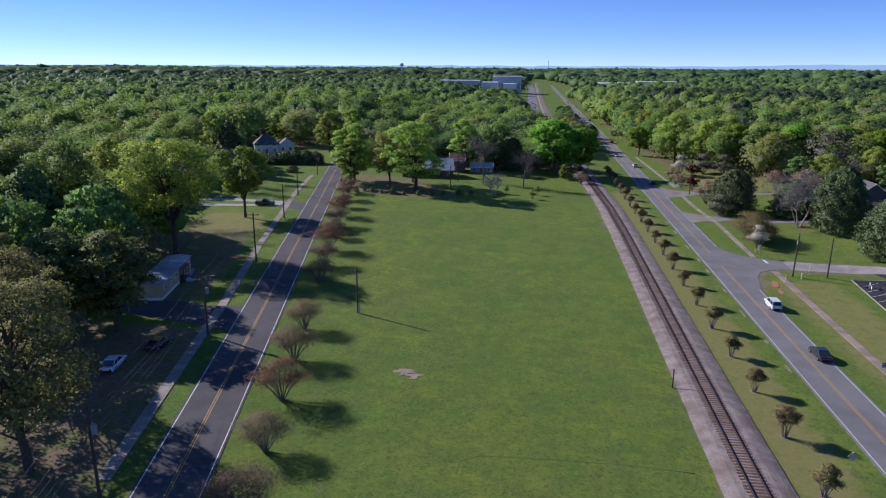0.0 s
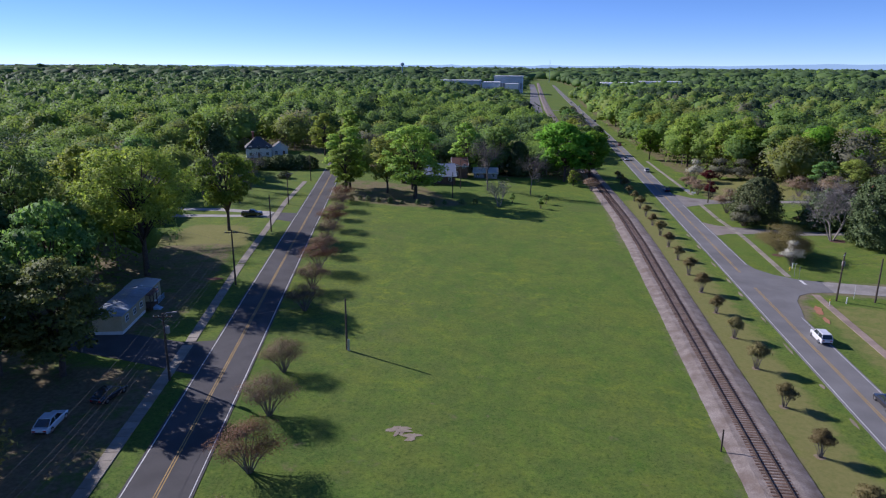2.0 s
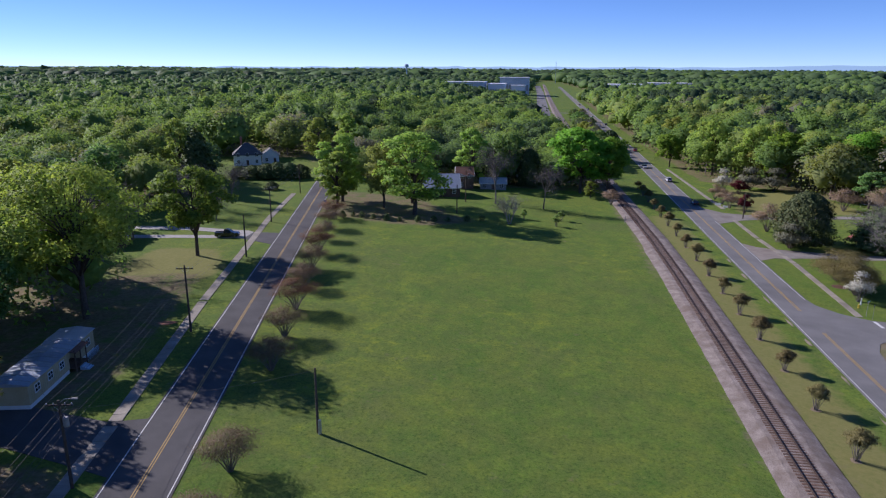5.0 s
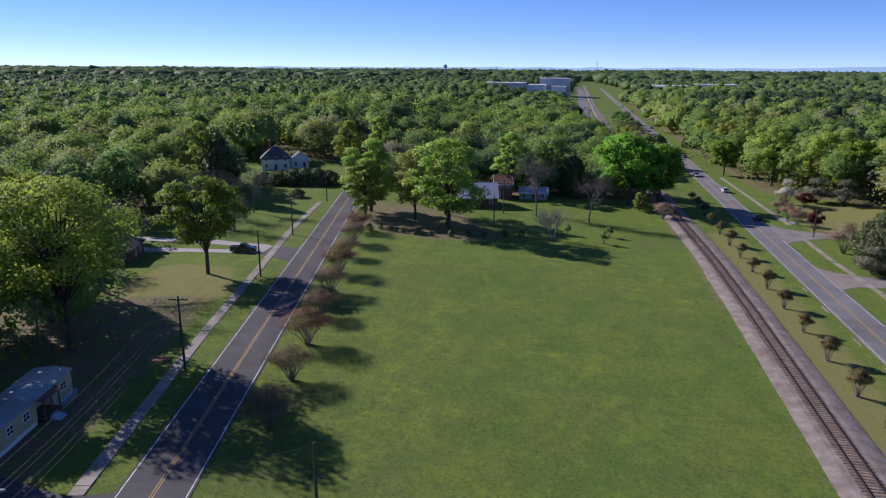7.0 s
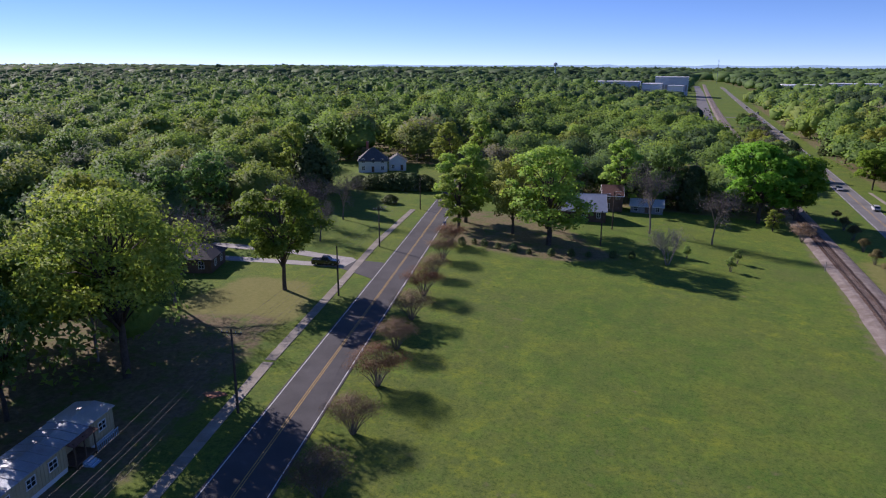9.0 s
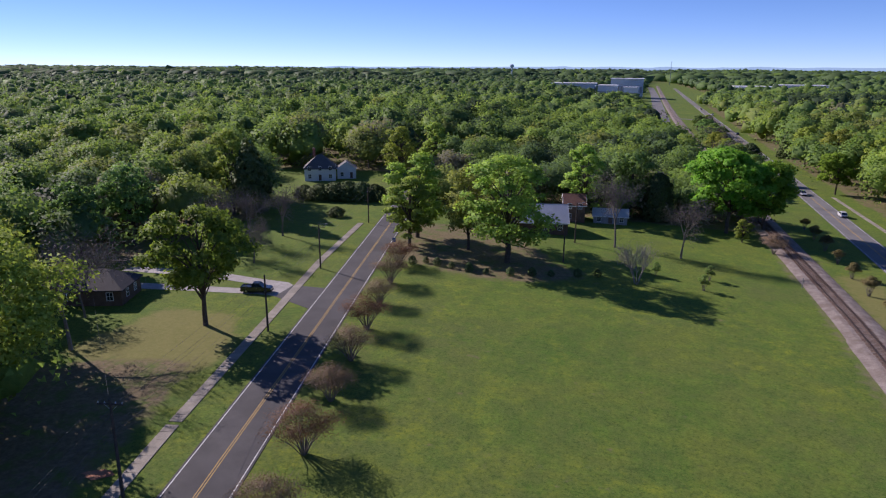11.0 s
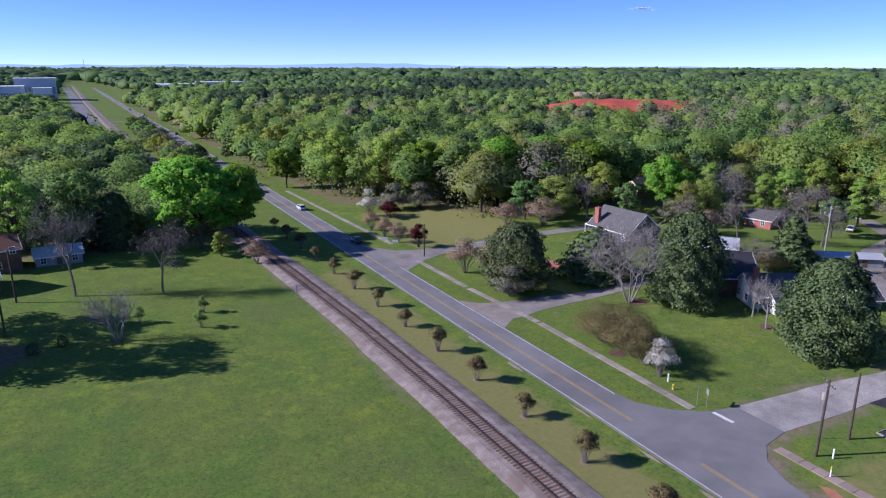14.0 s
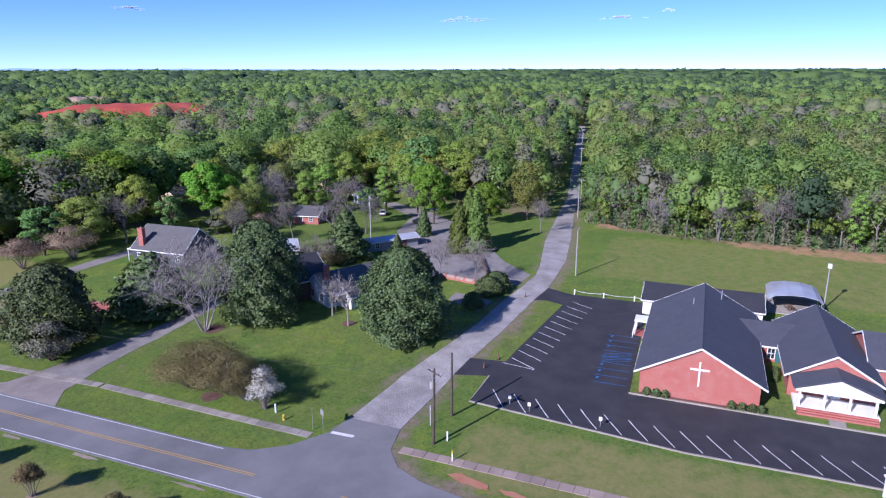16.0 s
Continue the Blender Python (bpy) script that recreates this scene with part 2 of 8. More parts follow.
M = {
    "ground": ground_material(),
    "asphalt_old": surface("worn_asphalt", (0.074, 0.072, 0.073), (0.102, 0.099, 0.099), 0.25, 18, 0.9, stain=(0.060, 0.058, 0.058)),
    "asphalt_hwy": surface("pale_asphalt", (0.163, 0.160, 0.156), (0.218, 0.214, 0.208), 0.2, 18, 0.9, stain=(0.120, 0.117, 0.113)),
    "asphalt_new": surface("fresh_black_asphalt", (0.030, 0.030, 0.034), (0.048, 0.047, 0.052), 0.3, 20, 0.85),
    "chip": surface("gravelled_chip_seal", (0.235, 0.220, 0.200), (0.375, 0.355, 0.325), 0.30, 4, 0.95, bump=0.8, stain=(0.195, 0.172, 0.150)),
    "drive": surface("grey_driveway", (0.20, 0.185, 0.165), (0.27, 0.25, 0.225), 0.4, 12, 0.95, stain=(0.15, 0.13, 0.11)),
    "apron": surface("worn_tan_concrete", (0.235, 0.205, 0.175), (0.31, 0.275, 0.235), 0.4, 8, 0.95, stain=(0.18, 0.15, 0.125)),
    "white_drive": surface("bleached_concrete", (0.30, 0.285, 0.265), (0.42, 0.40, 0.37), 0.5, 12, 0.9),
    "concrete": surface("weathered_concrete", (0.245, 0.220, 0.180), (0.345, 0.315, 0.265), 0.5, 14, 0.9, vary=0.16, stain=(0.20, 0.18, 0.14)),
    "brickpath": surface("pinkish_concrete", (0.27, 0.205, 0.165), (0.33, 0.27, 0.22), 0.5, 14, 0.9, vary=0.15, stain=(0.2, 0.16, 0.12)),
    "white_line": surface("white_road_paint", (0.55, 0.55, 0.53), (0.72, 0.72, 0.70), 1.2, 14, 0.7, bump=0),
    "yellow_line": surface("yellow_road_paint", (0.38, 0.25, 0.075), (0.47, 0.33, 0.12), 1.2, 14, 0.7, bump=0),
    "blue_line": surface("blue_road_paint", (0.03, 0.12, 0.32), (0.05, 0.17, 0.42), 1.2, 14, 0.7, bump=0),
    "ballast": surface("granite_ballast", (0.185, 0.150, 0.125), (0.325, 0.285, 0.25), 0.6, 6, 0.95, bump=1.0, stain=(0.165, 0.125, 0.098)),
    "steel": surface("rusty_rail_steel", (0.060, 0.042, 0.034), (0.10, 0.072, 0.056), 2, 30, 0.55, metal=0.4),
    "tie": surface("creosoted_timber", (0.110, 0.066, 0.046), (0.180, 0.118, 0.086), 1.5, 20, 0.9, vary=0.3),
    "pole": surface("weathered_pole_timber", (0.060, 0.046, 0.036), (0.105, 0.083, 0.066), 2, 20, 0.9, vary=0.15),
    "palepole": surface("grey_pole", (0.26, 0.25, 0.235), (0.34, 0.33, 0.31), 2, 20, 0.8),
    "bark": surface("tree_bark", (0.070, 0.054, 0.042), (0.125, 0.10, 0.080), 2.5, 14, 0.95, bump=0.8),
    "palebark": surface("pale_grey_bark", (0.17, 0.148, 0.132), (0.25, 0.222, 0.20), 2.5, 14, 0.95, bump=0.6),
    "silverbark": surface("silvery_bark", (0.21, 0.19, 0.172), (0.29, 0.268, 0.248), 2.5, 14, 0.95, bump=0.4),
    "twig": surface("bare_twigs", (0.140, 0.124, 0.106), (0.205, 0.182, 0.158), 2.5, 14, 0.95, bump=0),
    "wire": surface("black_cable", (0.05, 0.05, 0.05), (0.08, 0.08, 0.08), 2, 14, 0.5, bump=0),
    "brick": brick_material("red_brick", (0.36, 0.105, 0.075), (0.30, 0.085, 0.062), (0.34, 0.25, 0.21)),
    "shingle_dark": shingle_material("charcoal_shingles", (0.062, 0.066, 0.080), (0.085, 0.09, 0.105)),
    "shingle_grey": shingle_material("grey_shingles", (0.092, 0.090, 0.088), (0.135, 0.132, 0.128)),
    "shingle_black": shingle_material("black_shingles", (0.030, 0.031, 0.038), (0.045, 0.046, 0.052)),
    "shingle_brown": shingle_material("rust_brown_roofing", (0.16, 0.075, 0.05), (0.22, 0.11, 0.075)),
    "metal_roof": surface("pale_metal_roofing", (0.44, 0.47, 0.50), (0.56, 0.58, 0.60), 0.3, 8, 0.4, metal=0.3, stain=(0.32, 0.30, 0.28)),
    "tarp_roof": surface("streaked_blue_grey_roofing", (0.30, 0.35, 0.42), (0.46, 0.50, 0.55), 0.35, 6, 0.45, metal=0.2, stain=(0.20, 0.20, 0.21)),
    "pale_blue": paint("faded_blue_paint", (0.34, 0.46, 0.58), 0.6, 0.0),
    "white": surface("white_painted_boards", (0.70, 0.70, 0.68), (0.80, 0.80, 0.78), 0.6, 12, 0.6, bump=0.1),
    "cream": surface("cream_siding", (0.46, 0.37, 0.21), (0.54, 0.45, 0.28), 0.6, 12, 0.7, bump=0.1),
    "grey_wall": surface("grey_siding", (0.24, 0.25, 0.26), (0.32, 0.33, 0.34), 0.6, 12, 0.7, bump=0.1),
    "timber": surface("brown_boards", (0.11, 0.07, 0.045), (0.17, 0.11, 0.075), 0.8, 12, 0.8),
    "glass": glass_material(),
    "mulch": surface("red_brown_mulch", (0.10, 0.055, 0.04), (0.17, 0.10, 0.075), 0.7, 8, 0.95, bump=0.8),
    "straw_ring": surface("pinkish_straw", (0.20, 0.155, 0.10), (0.28, 0.22, 0.15), 0.7, 8, 0.95),
    "clay": surface("red_clay", (0.36, 0.055, 0.025), (0.45, 0.10, 0.052), 0.03, 0.6, 0.95, bump=0.5, stain=(0.33, 0.085, 0.05)),
    "sand": surface("bare_sandy_soil", (0.30, 0.20, 0.14), (0.42, 0.31, 0.23), 0.4, 6, 0.95),
    "pale_soil": surface("bleached_bare_soil", (0.25, 0.205, 0.15), (0.34, 0.29, 0.22), 0.9, 6, 0.95, stain=(0.12, 0.14, 0.05)),
    "claysoil": surface("bare_clay_soil", (0.36, 0.15, 0.08), (0.42, 0.22, 0.13), 0.4, 6, 0.95),
    "trodden": surface("trodden_grass", (0.075, 0.130, 0.022), (0.125, 0.165, 0.036), 0.8, 8, 0.95),
    "rubber": surface("tyre_rubber", (0.02, 0.02, 0.02), (0.03, 0.03, 0.03), 3, 30, 0.8),
    "chrome": paint("bright_wheel", (0.5, 0.5, 0.52), 0.3, 0.0, 0.9),
    "lens_red": paint("red_lamp", (0.4, 0.02, 0.02), 0.2),
    "lens_white": paint("clear_lamp", (0.7, 0.7, 0.7), 0.15),
    "sign_blue": paint("blue_sign", (0.03, 0.10, 0.34), 0.4),
    "sign_green": paint("green_sign", (0.02, 0.16, 0.10), 0.4),
    "teal": paint("teal_door_paint", (0.03, 0.11, 0.12), 0.5),
    "sign_yellow": paint("yellow_marker", (0.62, 0.45, 0.04), 0.5),
    "galv": paint("galvanised_steel", (0.42, 0.43, 0.44), 0.5, 0.0, 0.6),
    "far_wall": surface("pale_blue_cladding", (0.42, 0.48, 0.54), (0.50, 0.56, 0.61), 0.05, 0.7, 0.6, bump=0),
    "far_white": surface("white_cladding", (0.72, 0.73, 0.74), (0.80, 0.80, 0.80), 0.05, 0.7, 0.6, bump=0),
}
L = {
    "light": leafy("fresh_leaves", (0.250, 0.330, 0.062), (0.399, 0.470, 0.107), 0.56),
    "spring": leafy("spring_leaves", (0.246, 0.370, 0.067), (0.382, 0.505, 0.114), 0.56),
    "bright": leafy("bright_leaves", (0.166, 0.320, 0.034), (0.268, 0.439, 0.056), 0.56),
    "mid": leafy("green_leaves", (0.142, 0.240, 0.076), (0.245, 0.372, 0.122), 0.54),
    "deep": leafy("deep_green_leaves", (0.125, 0.200, 0.038), (0.235, 0.320, 0.060), 0.54),
    "dark": leafy("evergreen_leaves", (0.050, 0.085, 0.026), (0.125, 0.168, 0.054), 0.18, 0.7),
    "cedar": leafy("cedar_sprays", (0.066, 0.112, 0.038), (0.145, 0.195, 0.068), 0.2),
    "arbor": leafy("arborvitae_sprays", (0.092, 0.149, 0.026), (0.155, 0.211, 0.045), 0.2),
    "myrtle": leafy("budding_myrtle_leaves", (0.160, 0.095, 0.066), (0.235, 0.150, 0.105), 0.35),
    "olive_bud": leafy("olive_bronze_buds", (0.150, 0.130, 0.058), (0.235, 0.205, 0.090), 0.35),
    "twiggy": leafy("reddish_bare_twigs", (0.180, 0.130, 0.098), (0.255, 0.190, 0.145), 0.3),
    "bronze": leafy("bronze_young_leaves", (0.155, 0.138, 0.062), (0.245, 0.208, 0.095), 0.3),
    "blossom": leafy("white_blossom", (0.44, 0.44, 0.40), (0.64, 0.63, 0.59), 0.3, vary=0.05),
    "fade": leafy("fading_blossom", (0.145, 0.155, 0.105), (0.245, 0.250, 0.190), 0.3, vary=0.05),
    "red": leafy("dark_red_leaves", (0.075, 0.012, 0.016), (0.13, 0.022, 0.028), 0.35),
    "pinkbud": leafy("pink_brown_buds", (0.265, 0.190, 0.145), (0.370, 0.280, 0.215), 0.35),
    "oak": leafy("catkin_leaves", (0.242, 0.295, 0.070), (0.382, 0.425, 0.116), 0.56),
    "needle": leafy("dusky_conifer_sprays", (0.112, 0.158, 0.052), (0.215, 0.265, 0.088), 0.38),
    "drab": leafy("olive_brown_buds", (0.185, 0.195, 0.078), (0.300, 0.300, 0.130), 0.5),
    # dark first tint doubles as evergreens and as the far crowns' painted haze
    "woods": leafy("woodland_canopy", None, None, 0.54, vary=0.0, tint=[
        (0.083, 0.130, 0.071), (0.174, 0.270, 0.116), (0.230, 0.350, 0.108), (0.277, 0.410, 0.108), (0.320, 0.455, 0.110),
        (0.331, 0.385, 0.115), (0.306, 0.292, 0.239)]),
}


# ---- mesh tools ----
class Shape:
    """Collects corners and faces for one mesh."""

    def __init__(self):
        self.v, self.f = [], []

    def add(self, verts, faces, m=None):
        k = len(self.v)
        self.v += [tuple(m @ Vector(p)) if m else tuple(p) for p in verts]
        self.f += [tuple(i + k for i in q) for q in faces]
        return self

    def box(self, x0, x1, y0, y1, z0, z1, m=None, cut=0.0):
        """A box, with its upright and upper edges bevelled by cut."""
        c = cut
        if not c:
            vs = [(x, y, z) for z in (z0, z1) for x, y in ((x0, y0), (x1, y0), (x1, y1), (x0, y1))]
            return self.add(vs, [(3, 2, 1, 0), (4, 5, 6, 7), (0, 1, 5, 4), (1, 2, 6, 5), (2, 3, 7, 6), (3, 0, 4, 7)], m)
        def ring(z, i):
            return [(x0 + c + i, y0 + i, z), (x1 - c - i, y0 + i, z), (x1 - i, y0 + c + i, z), (x1 - i, y1 - c - i, z),
                    (x1 - c - i, y1 - i, z), (x0 + c + i, y1 - i, z), (x0 + i, y1 - c - i, z), (x0 + i, y0 + c + i, z)]
        vs = ring(z0, 0) + ring(z1 - c, 0) + ring(z1, c * 0.7)
        fs = [tuple(range(7, -1, -1)), tuple(range(16, 24))]
        for r in (0, 8):
            fs += [(r + i, r + (i + 1) % 8, r + 8 + (i + 1) % 8, r + 8 + i) for i in range(8)]
        return self.add(vs, fs, m)

    def tube(self, path, radii, n=6, m=None, close=True):
        rings, k = [], []
        pts = [Vector(p) for p in path]
        for i, p in enumerate(pts):
            d = (pts[min(i + 1, len(pts) - 1)] - pts[max(i - 1, 0)]).normalized()
            a = d.orthogonal().normalized()
            b = d.cross(a)
            rings += [p + (a * math.cos(2 * math.pi * j / n) + b * math.sin(2 * math.pi * j / n)) * radii[i] for j in range(n)]
        for i in range(len(pts) - 1):
            k += [(i * n + j, i * n + (j + 1) % n, (i + 1) * n + (j + 1) % n, (i + 1) * n + j) for j in range(n)]
        if close:
            k += [tuple(range(n - 1, -1, -1)), tuple(range((len(pts) - 1) * n, len(pts) * n))]
        return self.add(rings, k, m)

    def slab(self, poly, z0, z1, m=None):
        """A flat polygon with thickness."""
        n = len(poly)
        vs = [(*p, z0) for p in poly] + [(*p, z1) for p in poly]
        return self.add(vs, [tuple(range(n - 1, -1, -1)), tuple(range(n, 2 * n))] + [(i, (i + 1) % n, n + (i + 1) % n, n + i) for i in range(n)], m)

    def prism(self, profile, x0, x1, m=None):
        """A profile in the y-z plane, drawn along x."""
        n = len(profile)
        vs = [(x0, *p) for p in profile] + [(x1, *p) for p in profile]
        return self.add(vs, [tuple(range(n)), tuple(range(2 * n - 1, n - 1, -1))] + [(i, n + i, n + (i + 1) % n, (i + 1) % n) for i in range(n)], m)

    def mesh(self, name, material, smooth=False):
        me = bpy.data.meshes.new(name)
        me.from_pydata(self.v, [], self.f)
        if material:
            me.materials.append(material)
        bm = bmesh.new()
        bm.from_mesh(me)
        bmesh.ops.recalc_face_normals(bm, faces=bm.faces)
        bm.to_mesh(me)
        bm.free()
        if smooth:
            me.shade_smooth()
        return me


def part(name, shape, material, parent, label="", m=None, smooth=False):
    """One mesh as a part of a thing (or of a part)."""
    me = shape.mesh(name, material, smooth) if isinstance(shape, Shape) else shape
    ob = new(name, me)
    ob.parent = parent
    if m is not None:
        ob.matrix_basis = m
    return tagged(ob, label)


def thing(name, m, label, category, group="", kind=""):
    ob = new(name)
    ob.matrix_basis = m
    ob.empty_display_size = 0.5
    return tagged(ob, label, category, group, kind)


def draped(name, poly, material, up=0.03, step=None, parent=None, skirt=0.0):
    """A flat polygon laid over the lie of the land."""
    bm = bmesh.new()
    bm.faces.new([bm.verts.new((x, y, 0)) for x, y in poly])
    xs = list(GX)
    for x in xs:
        bmesh.ops.bisect_plane(bm, geom=bm.verts[:] + bm.edges[:] + bm.faces[:], plane_co=(x, 0, 0), plane_no=(1, 0, 0))
    bmesh.ops.triangulate(bm, faces=bm.faces[:])
    for v in bm.verts:
        v.co.z = gz(v.co.x) + up
    bmesh.ops.recalc_face_normals(bm, faces=bm.faces[:])
    if bm.faces and sum(f.normal.z * f.calc_area() for f in bm.faces) < 0:
        bmesh.ops.reverse_faces(bm, faces=bm.faces[:])
    if skirt:
        edges = [e for e in bm.edges if e.is_boundary]
        out = bmesh.ops.extrude_edge_only(bm, edges=edges)
        for g in out["geom"]:
            if isinstance(g, bmesh.types.BMVert):
                g.co.z -= skirt
        bmesh.ops.recalc_face_normals(bm, faces=bm.faces[:])
    me = bpy.data.meshes.new(name)
    bm.to_mesh(me)
    bm.free()
    me.materials.append(material)
    ob = new(name, me)
    if parent:
        ob.parent = parent
    return ob


def strip(line, w0, w1):
    """The polygon beside a line, from w0 to w1 metres to its right."""
    a, b = [], []
    for i, p in enumerate(line):
        d = Vector(line[min(i + 1, len(line) - 1)]) - Vector(line[max(i - 1, 0)])
        d.normalize()
        r = Vector((d.y, -d.x))
        a.append(tuple(Vector(p) + r * w0))
        b.append(tuple(Vector(p) + r * w1))
    return a + b[::-1]


def inside(px, py, poly):
    """Which of the points lie in the polygon."""
    hit = np.zeros(px.shape, bool)
    n = len(poly)
    for i in range(n):
        (x0, y0), (x1, y1) = poly[i], poly[(i + 1) % n]
        if y0 == y1:
            continue
        c = ((y0 > py) != (y1 > py)) & (px < (x1 - x0) * (py - y0) / (y1 - y0) + x0)
        hit ^= c
    return hit


def blurred(a, times=1):
    for _ in range(times):
        p = np.pad(a, 1, mode="edge")
        a = (p[1:-1, 1:-1] * 2 + p[:-2, 1:-1] + p[2:, 1:-1] + p[1:-1, :-2] + p[1:-1, 2:]) / 6
    return a


# ---- the plan ----
SIDE = [(road_x(y), y) for y in (-60, 20, 100, 180, 260, 330)]
HWY = [(16.5, y) for y in (-80, 160)] + [(16.35, y) for y in (200, 400)] + [(14.5, 700), (11.0, 1150), (7.0, 1900)]
RAIL = [(-1.1, -80), (-1.1, 100), (-1.1, 170), (-1.6, 200), (-3.0, 230), (-5.0, 270), (-9.0, 350), (-17.0, 690), (-21.0, 950), (-30.0, 1900)]
LANE_L = [(20.0, 161), (20.4, 158.3), (21.0, 157.3), (23.1, 154.6), (25.2, 153.3), (27.3, 152.0), (31.1, 151.4), (37.4, 150.9), (44.3, 150.3), (50.6, 149.0), (56.6, 147.6), (66, 146.2), (77.7, 145.4), (85.1, 144.3),
          (93.3, 143.6), (99.3, 144.2), (120.5, 148.0), (154.4, 151.8), (180, 154.4), (280, 171.6), (718, 245)]
LANE_R = [(717, 241), (358, 180.5), (280, 168.0), (180, 150.8), (157.6, 148.0), (125.3, 142.7), (105.3, 139.9), (96, 139.6), (86.4, 139.4), (78.3, 140.4), (64.1, 141.5), (55.6, 142.5), (46.8, 143.7), (40.4, 144.0), (29.5, 144.6),
          (26.4, 143.6), (23.6, 141.4), (22, 138), (21.0, 133), (20, 129)]
LOT = [(40.8, 139.3), (48.1, 138.8), (46.8, 143.7), (52.3, 143.2), (52.9, 138.0), (78.4, 135.0), (79.6, 138.2), (79.0, 140.4), (86.4, 139.4), (84.8, 136.0), (84.3, 134.2), (84.4, 121.0), (49.4, 120.3),
       (49.3, 70), (38.3, 70), (38.3, 95), (38.1, 113)]
# woods stay out of these
OPEN_EAST = [(road_x(-60) - 45, -60), (140, -60), (134, 75), (134, 110), (140, 138), (900, 262), (900, 279), (280, 174), (146, 155), (152, 178), (168, 205), (152, 236), (118, 242), (100, 252), (64, 262), (52, 284)]
OPEN_NORTH = [(31, 300), (27, 420), (25, 620), (24, 960), (60, 1150), (290, 1230), (290, 1420), (60, 1420), (20, 2400), (-60, 2400), (-56, 1150), (-190, 1140), (-190, 960), (-60, 940), (-42, 700), (-34, 560)]
OPEN_WEST = [(-22, 440), (-16, 400), (-9, 300), (-7, 262), (-46, 262), (-92, 262), (road_x(330) + 7, 330), (road_x(330) - 7, 330), (-122, 300), (-130, 316), (-170, 310), (-172, 270), (-150, 255), (-134, 238), (-136, 168), (-126, 150), (-104, 140), (-104, 60)]
OPEN = [OPEN_EAST + OPEN_NORTH + OPEN_WEST]
BANKS = [(36.4, 50.4, 452, 22, 15.6, 5, "clay", "graded bank of bare red clay beyond the trees"),
         (37.6, 43.0, 690, 12, 15.3, 9, "sand", "pale sandy building ground beyond the trees")]


def zone(px, py):
    """True where woods may stand."""
    ok = np.ones(px.shape, bool)
    for poly in OPEN:
        ok &= ~inside(px, py, poly)
    return ok


def far_rise(px, py):
    """The land swells towards the skyline."""
    r = np.hypot(px + 30, py - 80)
    s = np.clip((r - 1500) / 3000, 0, 1)
    s = s * s * (3 - 2 * s)
    wave = np.sin(px * 0.0021 + 1.3) * np.cos(py * 0.0017 + 0.4) + 0.6 * np.sin(px * 0.0043 + py * 0.0031)
    return s * (9 + 4.0 * wave)


